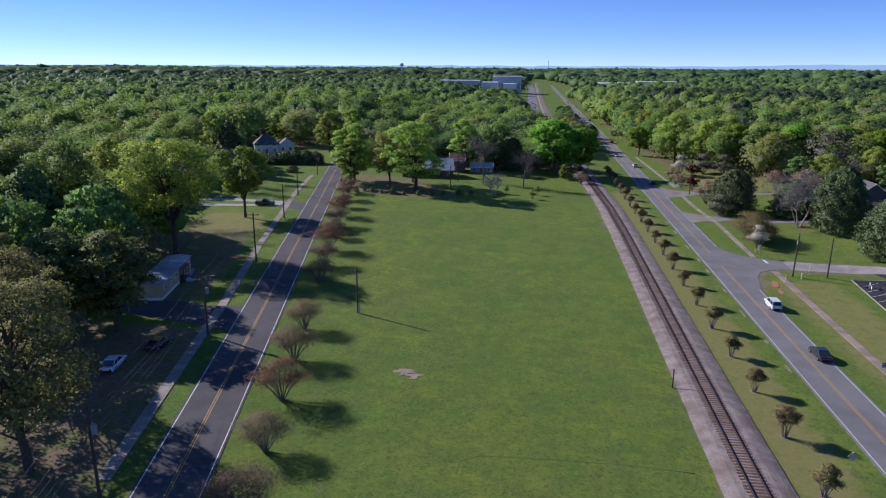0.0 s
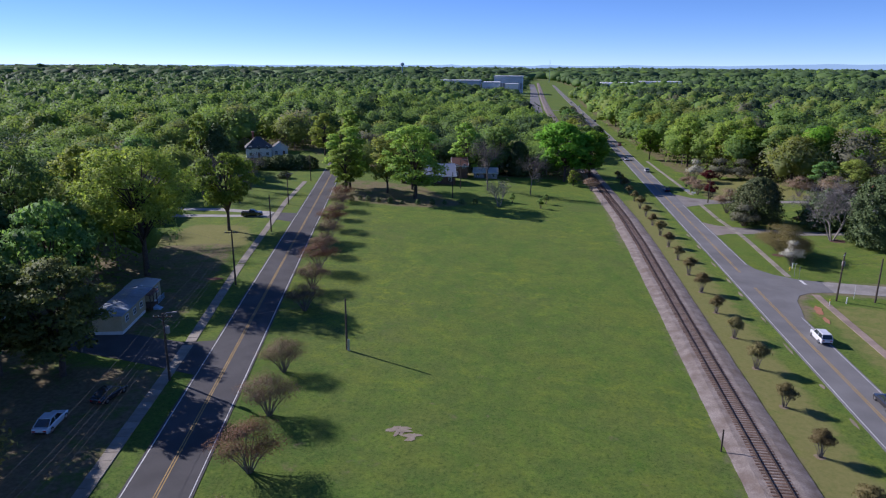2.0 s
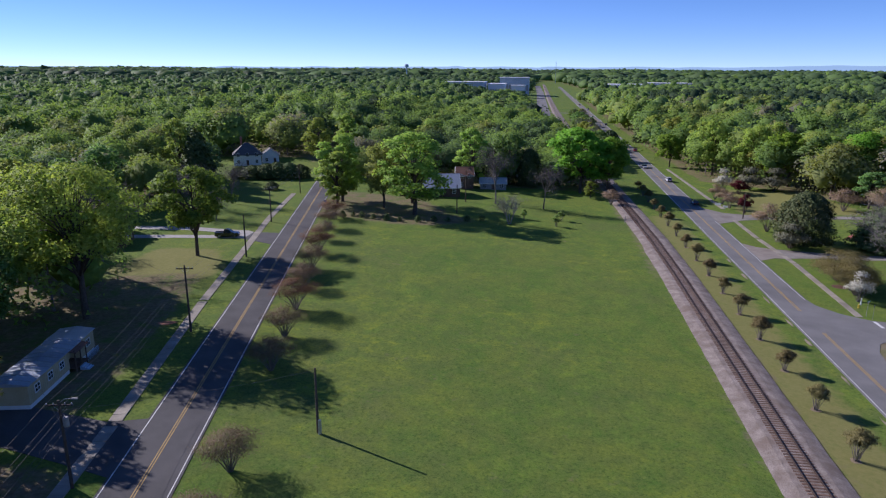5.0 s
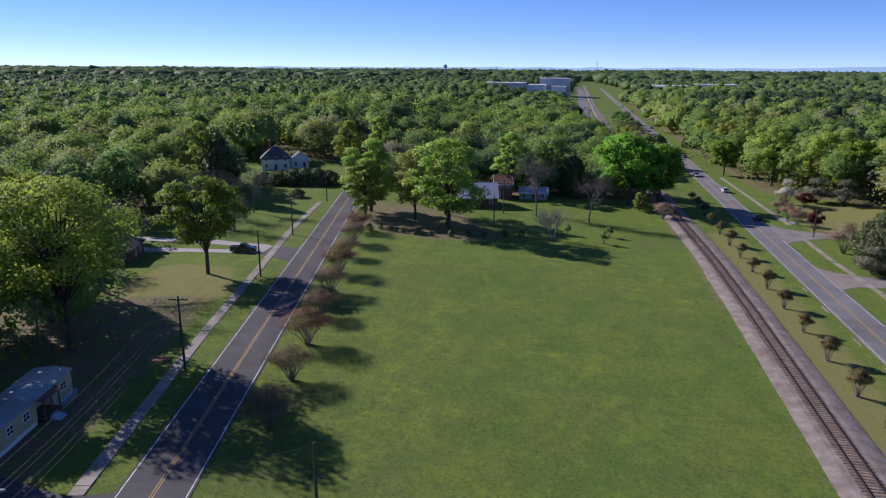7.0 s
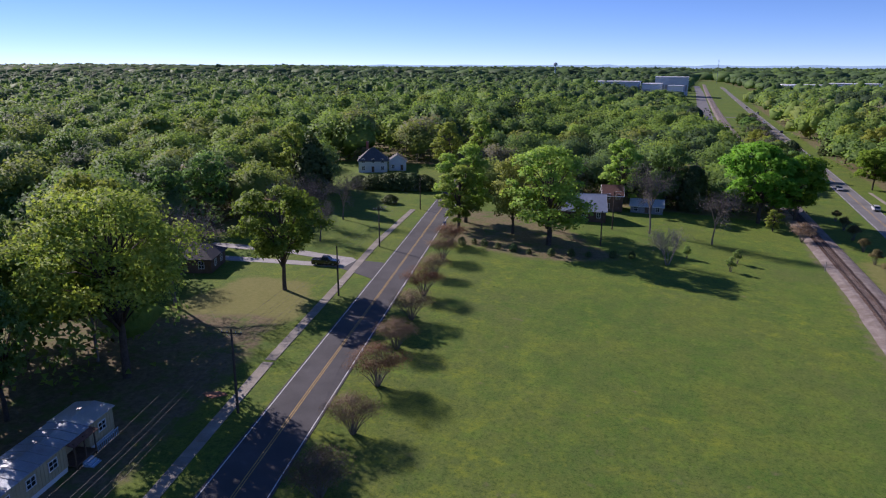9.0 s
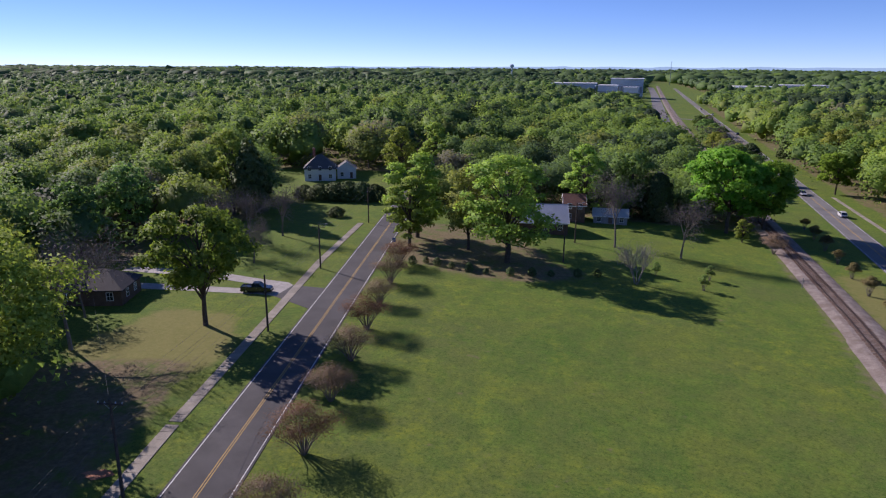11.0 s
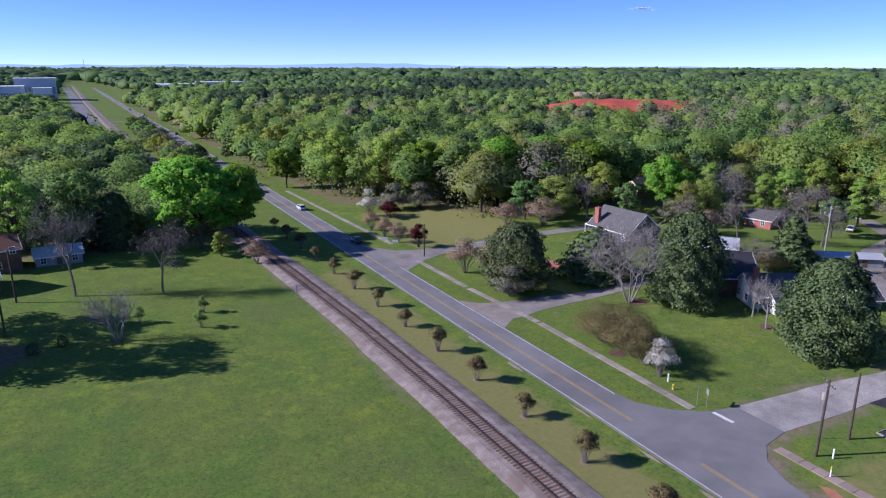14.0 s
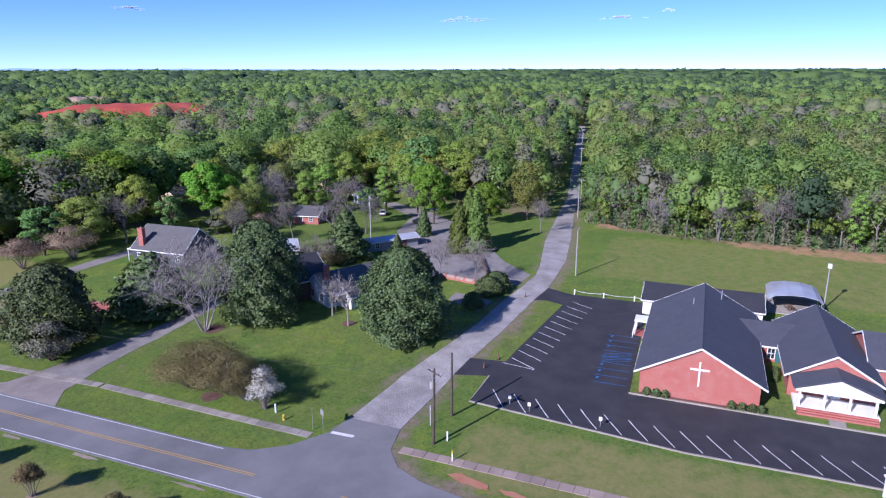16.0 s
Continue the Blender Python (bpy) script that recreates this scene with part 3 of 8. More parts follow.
# ---- ground: one sheet to the skyline ----
def build_ground():
    def axis(lo, hi, step):
        near = list(np.arange(lo, hi + 0.1, step))
        a, d = [], step
        x = hi
        while x < 4950:
            d *= 1.22
            x += d
            a.append(min(x, 4950))
        b, d = [], step
        x = lo
        while x > -4950:
            d *= 1.22
            x -= d
            b.append(max(x, -4950))
        return np.array(b[::-1] + near + a)
    xs, ys = axis(-160, 165, 1.5), axis(-20, 330, 1.6)
    gx, gy = np.meshgrid(xs, ys)
    z = np.interp(gx, GX, GZ) + far_rise(gx, gy)
    # shallow ditch beside the track
    z -= 0.12 * np.exp(-((gx - (-6.0)) / 0.9) ** 2) * ((gy > 20) & (gy < 190))
    nx, ny = len(xs), len(ys)
    i = np.arange(nx * ny).reshape(ny, nx)
    quads = np.stack([i[:-1, :-1], i[:-1, 1:], i[1:, 1:], i[1:, :-1]], -1).reshape(-1, 4)
    me = bpy.data.meshes.new("ground")
    me.from_pydata(np.stack([gx, gy, z], -1).reshape(-1, 3).tolist(), [], quads.tolist())
    litter = zone(gx, gy).astype(float)
    for poly in ([(-130, 40), (road_x(40) - 7, 40), (road_x(88) - 7, 88), (-90, 88), (-104, 96), (-130, 120)],
                 [(-112, 96), (-80, 97), (-83.0, 118), (-88, 138), (-92, 150), (-106, 146), (-112, 130)],
                 [(-91, 214), (-82, 203.4), (-71, 199.9), (-62.8, 198.4), (-54, 200.5), (-45, 207), (-52, 214), (-58, 224), (-66, 234), (-92, 240)]):
        litter = np.maximum(litter, inside(gx, gy, poly) * 0.9)
    dry = np.maximum(inside(gx, gy, [(2, 60), (11, 60), (11, 230), (2, 230)]) * 0.75, inside(gx, gy, [(30, 239), (66, 241), (60, 278), (32, 284)]) * 1.0)
    dry = np.maximum(dry, inside(gx, gy, [(90, 70), (134, 70), (134, 135), (96, 134)]) * 0.5)
    dry = np.maximum(dry, inside(gx, gy, [(-111, 146), (-110, 166), (-97, 167.5), (-88, 153), (-91, 142)]) * 0.85)
    dry = np.maximum(dry, inside(gx, gy, [(22, 60), (38, 60), (38, 137), (22, 137)]) * 0.62)
    dry = np.maximum(dry, inside(gx, gy, [(22, 150), (60, 150), (60, 230), (22, 230)]) * 0.3)
    clay = inside(gx, gy, [(22.2, 128), (24.2, 128), (25.0, 139), (23.2, 137)]) * 0.55
    clay = np.maximum(clay, inside(gx, gy, [(126, 70), (136, 70), (136, 108), (131, 106)]) * 0.6)
    clay = np.maximum(clay, inside(gx, gy, [(134, 118), (150, 132), (178, 146), (178, 142), (148, 124)]) * 0.75)
    clay = np.maximum(clay, inside(gx, gy, [(140, 138.5), (300, 165.5), (300, 160), (140, 131.5)]) * 0.62)
    clay = np.maximum(clay, inside(gx, gy, [(98, 153), (112, 158), (110, 168), (98, 164)]) * 0.45)
    clay = np.maximum(clay, inside(gx, gy, [(-42.3, 76.5), (-38.5, 80.5), (-37.2, 80), (-40, 77)]) * 0.5)
    verge = np.zeros(gx.shape)
    track = np.interp(gy, [p[1] for p in RAIL], [p[0] for p in RAIL])
    for line, wide, much in ((LANE_R[3:], 1.9, 0.78), (LANE_L[5:], 1.0, 0.62)):
        near = np.full(gx.shape, 1e9)
        for (ax, ay), (bx, by) in zip(line, line[1:]):
            ll = (bx - ax) ** 2 + (by - ay) ** 2
            u = np.clip(((gx - ax) * (bx - ax) + (gy - ay) * (by - ay)) / ll, 0, 1)
            near = np.minimum(near, np.hypot(gx - ax - u * (bx - ax), gy - ay - u * (by - ay)))
        verge = np.maximum(verge, (near < wide) * much)
    soil = (np.abs(gx - (track - 0.2)) < 4.2) * 0.5 * (gy < 900)
    for key, a, n in (("soil", np.maximum(soil, verge), 1), ("litter", litter, 2), ("dry", dry, 3), ("clay", clay, 1)):
        at = me.attributes.new(key, "FLOAT", "POINT")
        at.data.foreach_set("value", blurred(a.astype(float), n).astype(np.float32).ravel())
    me.materials.append(M["ground"])
    me.shade_smooth()
    tagged(new("ground", me), "mown spring grass, worn in patches, with leaf litter under trees", "ground", kind="structure")


build_ground()
patch_rng = random.Random(3)
SHOULDER = [(12.55 + patch_rng.uniform(-0.25, 0.1), 92 + 11.5 * k + patch_rng.uniform(-2, 2), patch_rng.uniform(0.8, 2.6), patch_rng.uniform(0.18, 0.34), 90, "pale_soil", "bare sandy soil along the road's edge") for k in range(9)]
SCRAPES = [(-40.3 + patch_rng.gauss(0, 0.85), 79.8 + patch_rng.gauss(0, 0.5), patch_rng.uniform(0.5, 1.2), patch_rng.uniform(0.2, 0.5), patch_rng.uniform(0, 90), "pale_soil", "bare pale patch in the mown field") for _ in range(9)]
for layer, (px0, py0, long, wide, turn, mat, lab) in enumerate((*SCRAPES,
                                  (24.0, 133.5, 2.8, 0.8, 75, "claysoil", "bare red clay beside the walk"), (23.4, 128.5, 1.6, 0.5, 80, "claysoil", "bare red clay beside the walk"), (-84.4, 125.4, 1.7, 0.9, 20, "claysoil", "bare red earth below a pole"), *SHOULDER)):
    ring = [(math.cos(a * 0.349) * long * patch_rng.uniform(0.6, 1.15), math.sin(a * 0.349) * wide * patch_rng.uniform(0.6, 1.15)) for a in range(18)]
    ca, sa = math.cos(radians(turn)), math.sin(radians(turn))
    tagged(draped("bare_soil", [(px0 + p * ca - q * sa, py0 + p * sa + q * ca) for p, q in ring], M[mat], 0.02 + 0.004 * min(layer, 9)), lab, "soil", kind="structure")


tagged(draped("track", strip([(-30.9, 58.5), (-30.6, 60.9), (-28.7, 62.2), (-22.1, 62.8), (-13.9, 63.3), (-6.6, 63.1)], -0.07, 0.07), M["trodden"], 0.02), "faint trodden line across the mown field", "track", kind="structure")


# ---- roads ----
def road(name, label, line, half, edge, material, middle=True, gaps=()):
    r = draped(name, strip(line, -half, half), material, 0.05, skirt=0.15)
    tagged(r, label, "road", kind="structure")
    for s in (-1, 1):
        for y0, y1 in gaps if s > 0 and gaps else [(-1e9, 1e9)]:
            seg = clip_line(line, y0, y1)
            ob = draped("edge_line", strip(seg, s * edge - 0.055, s * edge + 0.055), M["white_line"], 0.06, parent=r)
            tagged(ob, "worn white painted edge line")
    return r


def clip_line(line, y0, y1):
    """The stretch of a line between two y."""
    ys = [p[1] for p in line]
    xs = [p[0] for p in line]
    lo, hi = max(y0, ys[0]), min(y1, ys[-1])
    mids = [p for p in line if lo < p[1] < hi]
    return [(float(np.interp(lo, ys, xs)), lo)] + mids + [(float(np.interp(hi, ys, xs)), hi)]


side_road = road("road_side", "dark grey two-lane asphalt side road with tree shade", SIDE, 3.45, 3.15, M["asphalt_old"])
for s in (-0.13, 0.13):
    tagged(draped("centre_line", strip(SIDE, s - 0.055, s + 0.055), M["yellow_line"], 0.06, parent=side_road), "double yellow centre line")
highway = road("road_highway", "straight pale grey two-lane highway", HWY, 3.4, 3.05, M["asphalt_hwy"], gaps=((-80, 129), (161, 227), (244, 1900)))
for y0, y1 in ((-80, 144.3), (154.5, 1900)):
    for s in (-0.16, 0.16):
        tagged(draped("centre_line", strip(clip_line(HWY, y0, y1), s - 0.07, s + 0.07), M["yellow_line"], 0.06, parent=highway), "double yellow centre line")
mouth = [(19.5, 162)] + LANE_L[:7] + [(31.0, 144.5)] + LANE_R[-5:] + [(19.5, 128)]
tagged(draped("road_mouth", mouth, M["asphalt_hwy"], 0.045, skirt=0.1), "paved junction apron at the lane", "road", kind="structure")
lane = tagged(draped("road_lane", LANE_L[6:] + LANE_R[:-5], M["chip"], 0.04, skirt=0.1), "bleached gravelly lane running into the woods", "road", kind="structure")
tagged(draped("stop_bar", [(27.0, 151.7), (27.55, 151.7), (27.65, 148.8), (27.1, 148.8)], M["white_line"], 0.06, parent=lane), "white stop bar")
lot = tagged(draped("parking_lot", LOT, M["asphalt_new"], 0.05, skirt=0.15), "fresh black asphalt church car park with white bays", "parking lot", kind="structure")


def bar(parent, a, b, w, mat, up=0.062, name="bay_line"):
    a, b = Vector(a), Vector(b)
    d = (b - a).normalized()
    r = Vector((d.y, -d.x)) * w / 2
    return draped(name, [tuple(a - r), tuple(a + r), tuple(b + r), tuple(b - r)], mat, up, parent=parent)


for i in range(18):
    y = 134.7 - i * 2.95
    x = float(np.interp(y, [95, 113, 139], [38.5, 38.3, 40.7]))
    bar(lot, (x + 0.25, y), (x + 4.3, y + 2.6), 0.11, M["white_line"])
for i in range(11):
    x = 54.3 + i * 2.61
    y = 137.5 - (x - 54.3) * 0.145
    bar(lot, (x, y), (x - 2.3, y - 3.9), 0.11, M["white_line"])
bar(lot, (52.4, 138.4), (51.8, 133.5), 0.11, M["white_line"])
for i in range(9):
    x = 51.3 + i * 2.05
    bar(lot, (x, 125.4), (x, 121.0), 0.09, M["blue_line"])
for i in range(6):
    x = 57.6 + i * 0.55
    bar(lot, (x, 125.2), (x + 1.2, 121.2), 0.09, M["blue_line"])
for x in (52.3, 54.4, 56.4, 63, 65, 67):
    bar(lot, (x, 125.0), (x + 0.55, 124.8), 0.3, M["blue_line"], name="bay_symbol")
tagged(draped("kerb", strip([(38.2, 70), (38.2, 95), (38.0, 113), (40.7, 139.2), (47.9, 138.8)], -0.22, 0.0), M["concrete"], 0.14, skirt=0.25), "low concrete kerb round the car park", "kerb", kind="structure")
tagged(draped("kerb", strip([(49.45, 70), (49.5, 120.4), (49.6, 120.4)], 0.0, 0.25), M["concrete"], 0.14, skirt=0.25), "low concrete kerb before the church", "kerb", kind="structure")
# drives
DRIVES_EAST = [
    ("driveway", [(26.3, 198.6), (33, 197.6), (42, 196.4), (51, 195.2), (60, 196), (60, 192.2), (49.2, 192.2), (38.8, 192.3), (31, 191.6), (26.3, 190.6)], "drive", "grey driveway curving in from the highway"),
    ("driveway", [(19.8, 202.5), (22.5, 199.6), (26.29, 198.6), (26.29, 190.6), (23.5, 190.2), (19.8, 187.3)], "apron", "worn pinkish driveway apron at the highway"),
    ("driveway", [(19.8, 246), (24.5, 240), (30, 238.5), (52, 238.2), (80, 236.5), (96, 240), (96, 236.5), (80, 232.5), (52, 234.5), (35, 233.4), (27, 230), (19.8, 224)], "drive", "grey driveway beside a brown lawn"),
    ("driveway", [(86.0, 145.5), (86.6, 163), (92, 172), (100, 178), (118, 186), (134, 189), (148, 205), (152, 203), (140, 184), (126, 170), (112, 160), (100, 152), (93, 144.5)], "drive", "wide grey paved yard behind the hedge"),
    ("driveway", [(70, 148.0), (74, 155), (78, 155), (76, 147.2)], "drive", "short driveway to the bungalow"),
]
DRIVES_WEST = [
    ("driveway", [(-95.6, 182.6), (-97.2, 183.7), (-104.7, 184.0), (-112, 184.8), (-131, 183), (-131, 180), (-112, 181.5), (-105, 181), (-99.5, 180.4), (-98, 179.3), (-104, 177.9), (-126, 174.3), (-126, 171.2), (-104, 175.2), (-97.4, 176.6), (-95.6, 176.2)], "white_drive", "pale forked concrete driveway"),
    ("driveway", [(road_x(183) - 3.3, 183.0), (-95.6, 182.6), (-95.6, 176.2), (road_x(172) - 3.3, 172.6)], "asphalt_old", "dark asphalt apron of a pale driveway"),
    ("driveway", [(road_x(98) - 3.3, 99), (-75, 97.2), (-84, 98.6), (-104, 101), (-104, 95), (-92, 92.5), (-80, 90.3), (road_x(88) - 3.3, 88)], "asphalt_old", "shaded side drive under the trees"),
]
for n, poly, mat, label in DRIVES_EAST + DRIVES_WEST:
    tagged(draped(n, poly, M[mat], 0.035, skirt=0.08), label, "driveway", kind="structure")
FARROAD = [(-28, 640), (-29, 724), (-35, 1239), (-47, 1836)]
tagged(draped("road_far", strip(FARROAD, -6, 6), M["asphalt_hwy"], 0.05), "distant pale road beside the railway", "road", kind="structure")
tagged(draped("road_far", strip([(-90, 700), (-28, 690), (14, 684)], -4, 4), M["asphalt_hwy"], 0.055), "distant pale crossing road", "road", kind="structure")

# ---- railway ----
def rail_at(y):
    return float(np.interp(y, [p[1] for p in RAIL], [p[0] for p in RAIL]))


def swept(profile, y0, y1, step, ragged=0.0):
    """A cross-section swept along the track; ragged: how unevenly its edges lie."""
    s = Shape()
    ys = list(np.arange(y0, y1 + 0.01, step))
    if ragged:
        ys = list(np.arange(y0, 260, 0.8)) + list(np.arange(260, y1 + 0.01, step))
    n = len(profile)
    vs = [(rail_at(y) + px + ragged * abs(px) * 0.35 * (noise.noise((px, y * 0.25, 0)) + 0.8 * noise.noise((px, y * 0.9, 4))), y, gz(rail_at(y)) + pz + ragged * 0.1 * noise.noise((px * 3, y * 1.3, 9))) for y in ys for px, pz in profile]
    fs = [(i * n + j, i * n + j + 1, (i + 1) * n + j + 1, (i + 1) * n + j) for i in range(len(ys) - 1) for j in range(n - 1)]
    return s.add(vs, fs)


railway = thing("railway", pose(0, 0, 0), "single rusty railway track on pinkish grey ballast", "railway", kind="structure")
part("ballast", swept([(-4.0, -0.04), (-3.3, 0.10), (-2.0, 0.37), (0, 0.41), (2.0, 0.38), (3.0, 0.20), (3.8, -0.03)], -60, 1900, 10, 0.05), M["ballast"], railway, "pinkish grey crushed stone")
for s in (-0.7525, 0.7525):
    w = 0.036
    prof = [(s - 0.07, 0.44), (s - 0.07, 0.46), (s - 0.012, 0.48), (s - 0.012, 0.56), (s - w, 0.575), (s - w, 0.61), (s + w, 0.61), (s + w, 0.575), (s + 0.012, 0.56), (s + 0.012, 0.48), (s + 0.07, 0.46), (s + 0.07, 0.44)]
    part("rail", swept(prof, -60, 1900, 10), M["steel"], railway, "rust-brown steel rail")


# ---- trees ----
rng = np.random.default_rng(11)


def leaf_mesh(name, centres, size, normals, material, slim=0.55, tri=False, tint=None, round_by=None):
    """Many small leaf sprays: a bent diamond (or a triangle) at each centre. round_by: the crown's own rounding, which shades them as one mass."""
    n = len(centres)
    a = np.cross(normals, rng.normal(size=(n, 3)))
    a /= np.linalg.norm(a, axis=1, keepdims=True) + 1e-9
    b = np.cross(normals, a)
    size = np.broadcast_to(size, (n,))[:, None]
    if tri:
        v = np.stack([centres + a * size * 0.62, centres - a * size * 0.38 + b * size * 0.55, centres - a * size * 0.38 - b * size * 0.55], 1)
        k = 3
    else:
        lift = normals * size * 0.12
        v = np.stack([centres + a * size * 0.5 - lift, centres + b * size * slim * 0.5 + lift, centres - a * size * 0.5 - lift, centres - b * size * slim * 0.5 + lift], 1)
        k = 4
    me = bpy.data.meshes.new(name)
    me.vertices.add(n * k)
    me.vertices.foreach_set("co", v.astype(np.float32).ravel())
    me.loops.add(n * k)
    me.loops.foreach_set("vertex_index", np.arange(n * k, dtype=np.int32))
    me.polygons.add(n)
    me.polygons.foreach_set("loop_start", np.arange(0, n * k, k, dtype=np.int32))
    if tint is not None:
        at = me.attributes.new("tint", "FLOAT", "POINT")
        at.data.foreach_set("value", np.repeat(tint, k).astype(np.float32))
    me.materials.append(material)
    me.update(calc_edges=True)
    if round_by is not None:
        at = me.attributes.new("custom_normal", "FLOAT_VECTOR", "POINT")
        at.data.foreach_set("vector", np.repeat(normed(round_by), k, axis=0).astype(np.float32).ravel())
    return me


def normed(v):
    return v / (np.linalg.norm(v, axis=-1, keepdims=True) + 1e-9)


def unit(n):
    d = rng.normal(size=(n, 3))
    return d / np.linalg.norm(d, axis=1, keepdims=True)


def lobes(blobs, n, shell=0.75, droop=0.0):
    """Points and outward normals over a set of ellipsoids (x, y, z, rx, rz)."""
    b = np.array(blobs)
    w = b[:, 3] ** 2
    which = rng.choice(len(b), n, p=w / w.sum())
    d = unit(n)
    d[:, 2] = np.where(d[:, 2] < -0.35, -d[:, 2], d[:, 2])
    r = (shell + (1 - shell) * rng.random(n)) * (0.9 + 0.25 * rng.random(n))
    q = b[which]
    c = q[:, :3] + d * np.stack([q[:, 3], q[:, 3], q[:, 4]], 1) * r[:, None]
    return c, d


def limbs(s, base, top, spread, count, r0, ends, forks=2, bare=False, rise=0.45):
    """A tapering trunk with limbs reaching to the ends given."""
    base, top = Vector(base), Vector(top)
    n = 6
    path = [base + (top - base) * (i / n) + Vector(rng.normal(size=3)) * 0.12 * (i > 0) for i in range(n + 1)]
    s.tube([path[0] - Vector((0, 0, 0.3))] + path, [r0 * 1.35] + [r0 * (1 - 0.75 * i / n) for i in range(n + 1)], 8)
    for e in ends:
        e = Vector(e)
        t = 0.3 + 0.6 * rng.random()
        p = path[0].lerp(path[-1], t)
        if p.z > e.z - 0.5:
            p = path[0].lerp(path[-1], max(0.22, t * 0.5))
        mid = p.lerp(e, 0.5) + Vector((0, 0, (e - p).length * 0.10)) + Vector(rng.normal(size=3)) * 0.25
        r = r0 * 0.42 * (1 - 0.4 * t)
        s.tube([p, mid, e], [r, r * 0.6, r * 0.15], 5)


def broad_tree(h, r, seed, leaves, leaf, mat, bark="bark", clear=0.28, n_lobes=25, squash=0.75, gap=0.0):
    """A broadleaved tree at the origin: trunk and crown meshes."""
    global rng
    rng = np.random.default_rng(seed)
    z0 = h * clear
    blobs = []
    for i in range(n_lobes):
        u = (i + 0.5) / n_lobes
        zc = z0 + (h - z0) * (0.16 + 0.70 * u)
        wide = math.sin(math.pi * (0.14 + 0.74 * u)) ** 0.7
        ang = i * 2.4 + rng.random() * 0.9
        rad = r * wide * (0.34 + 0.50 * rng.random()) * (1 if i < n_lobes - 2 else 0.35)
        br = r * (0.15 + 0.22 * rng.random() ** 1.3)
        blobs.append((rad * math.cos(ang), rad * math.sin(ang), zc, br, br * squash))
    c, d = lobes(blobs, leaves, 0.45)
    keep = c[:, 2] > z0 * 0.7
    c, d = c[keep], d[keep]
    nrm = d * 0.6 + rng.normal(size=d.shape) * 0.55 + np.array([0, 0, 0.35])
    nrm /= np.linalg.norm(nrm, axis=1, keepdims=True)
    hub = normed((c - np.array([0, 0, z0 + (h - z0) * 0.42])) / np.array([r, r, (h - z0) * 0.6]))
    mass = d * 0.62 + hub * 0.50 + rng.normal(size=d.shape) * 0.22 + np.array([0, 0, 0.10])
    crown = leaf_mesh("crown", c, leaf * 1.12 * (0.6 + 0.8 * rng.random(len(c))), nrm, mat, tri=True, round_by=mass)
    s = Shape()
    limbs(s, (0, 0, 0), (0, 0, h * 0.72), r, 8, 0.018 * h + 0.06, [(b[0] * 0.95, b[1] * 0.95, b[2]) for b in blobs])
    return s.mesh("trunk", M[bark], True), crown


def dome_tree(h, r, seed, leaves, leaf, mat, low=0.04):
    """A dense evergreen dome clothed to the ground."""
    global rng
    rng = np.random.default_rng(seed)
    d = unit(leaves)
    z = rng.random(leaves) ** 0.9
    prof = np.where(z < 0.25, 0.86 + 0.56 * z, np.clip(1 - (np.clip(z - 0.25, 0, 1) / 0.76) ** 1.9, 0.01, 1) ** 0.56)
    ang = rng.random(leaves) * 2 * math.pi
    lump = 1 + 0.13 * np.sin(ang * 3 + z * 7 + seed) + 0.12 * np.sin(ang * 6 - z * 15 + 1.7) * np.sin(z * 11 + ang * 2) + 0.09 * np.sin(ang * 11 + z * 26)
    rad = r * prof * lump * (0.72 + 0.32 * rng.random(leaves))
    c = np.stack([np.cos(ang) * rad, np.sin(ang) * rad, h * (low + (1 - low) * z)], 1)
    out = np.stack([np.cos(ang) * 0.9, np.sin(ang) * 0.9, 0.3 + z], 1)
    nrm = out + rng.normal(size=c.shape) * 0.75
    nrm /= np.linalg.norm(nrm, axis=1, keepdims=True)
    crown = leaf_mesh("crown", c, leaf * (0.7 + 0.6 * rng.random(leaves)), nrm, mat, tri=True, round_by=normed(out) + rng.normal(size=c.shape) * 0.42)
    s = Shape()
    s.tube([(0, 0, -0.3), (0, 0, h * 0.4), (0, 0, h * 0.8)], [0.02 * h + 0.1, 0.014 * h, 0.04], 7)
    return s.mesh("trunk", M["bark"], True), crown


def cone_tree(h, r, seed, leaves, leaf, mat, flare=1.0, clear=0.02, tiers=0):
    """A conifer: a ragged cone of sprays."""
    global rng
    rng = np.random.default_rng(seed)
    z = 1 - np.sqrt(rng.random(leaves))
    z = z if not tiers else (np.floor(z * tiers) + 0.75 * rng.random(leaves)) / tiers
    ang = rng.random(leaves) * 2 * math.pi
    lump = 1 + 0.16 * np.sin(ang * 4 + z * 23) + 0.10 * np.sin(ang * 7 - z * 31)
    rad = r * np.clip(1 - z, 0.02, 1) ** flare * lump * np.sqrt(0.35 + 0.65 * rng.random(leaves))
    c = np.stack([np.cos(ang) * rad, np.sin(ang) * rad, h * (clear + (1 - clear) * z)], 1)
    nrm = np.stack([np.cos(ang), np.sin(ang), np.full(leaves, 0.8)], 1) + rng.normal(size=c.shape) * 0.7
    nrm /= np.linalg.norm(nrm, axis=1, keepdims=True)
    mass = np.stack([np.cos(ang) * lump, np.sin(ang) * lump, np.full(leaves, 0.45)], 1) + rng.normal(size=c.shape) * 0.4
    crown = leaf_mesh("crown", c, leaf * (0.7 + 0.6 * rng.random(leaves)), nrm, mat, tri=True, round_by=mass)
    s = Shape()
    s.tube([(0, 0, -0.3), (0, 0, h * 0.5), (0, 0, h * 0.97)], [0.016 * h + 0.08, 0.010 * h, 0.02], 7)
    return s.mesh("trunk", M["bark"], True), crown


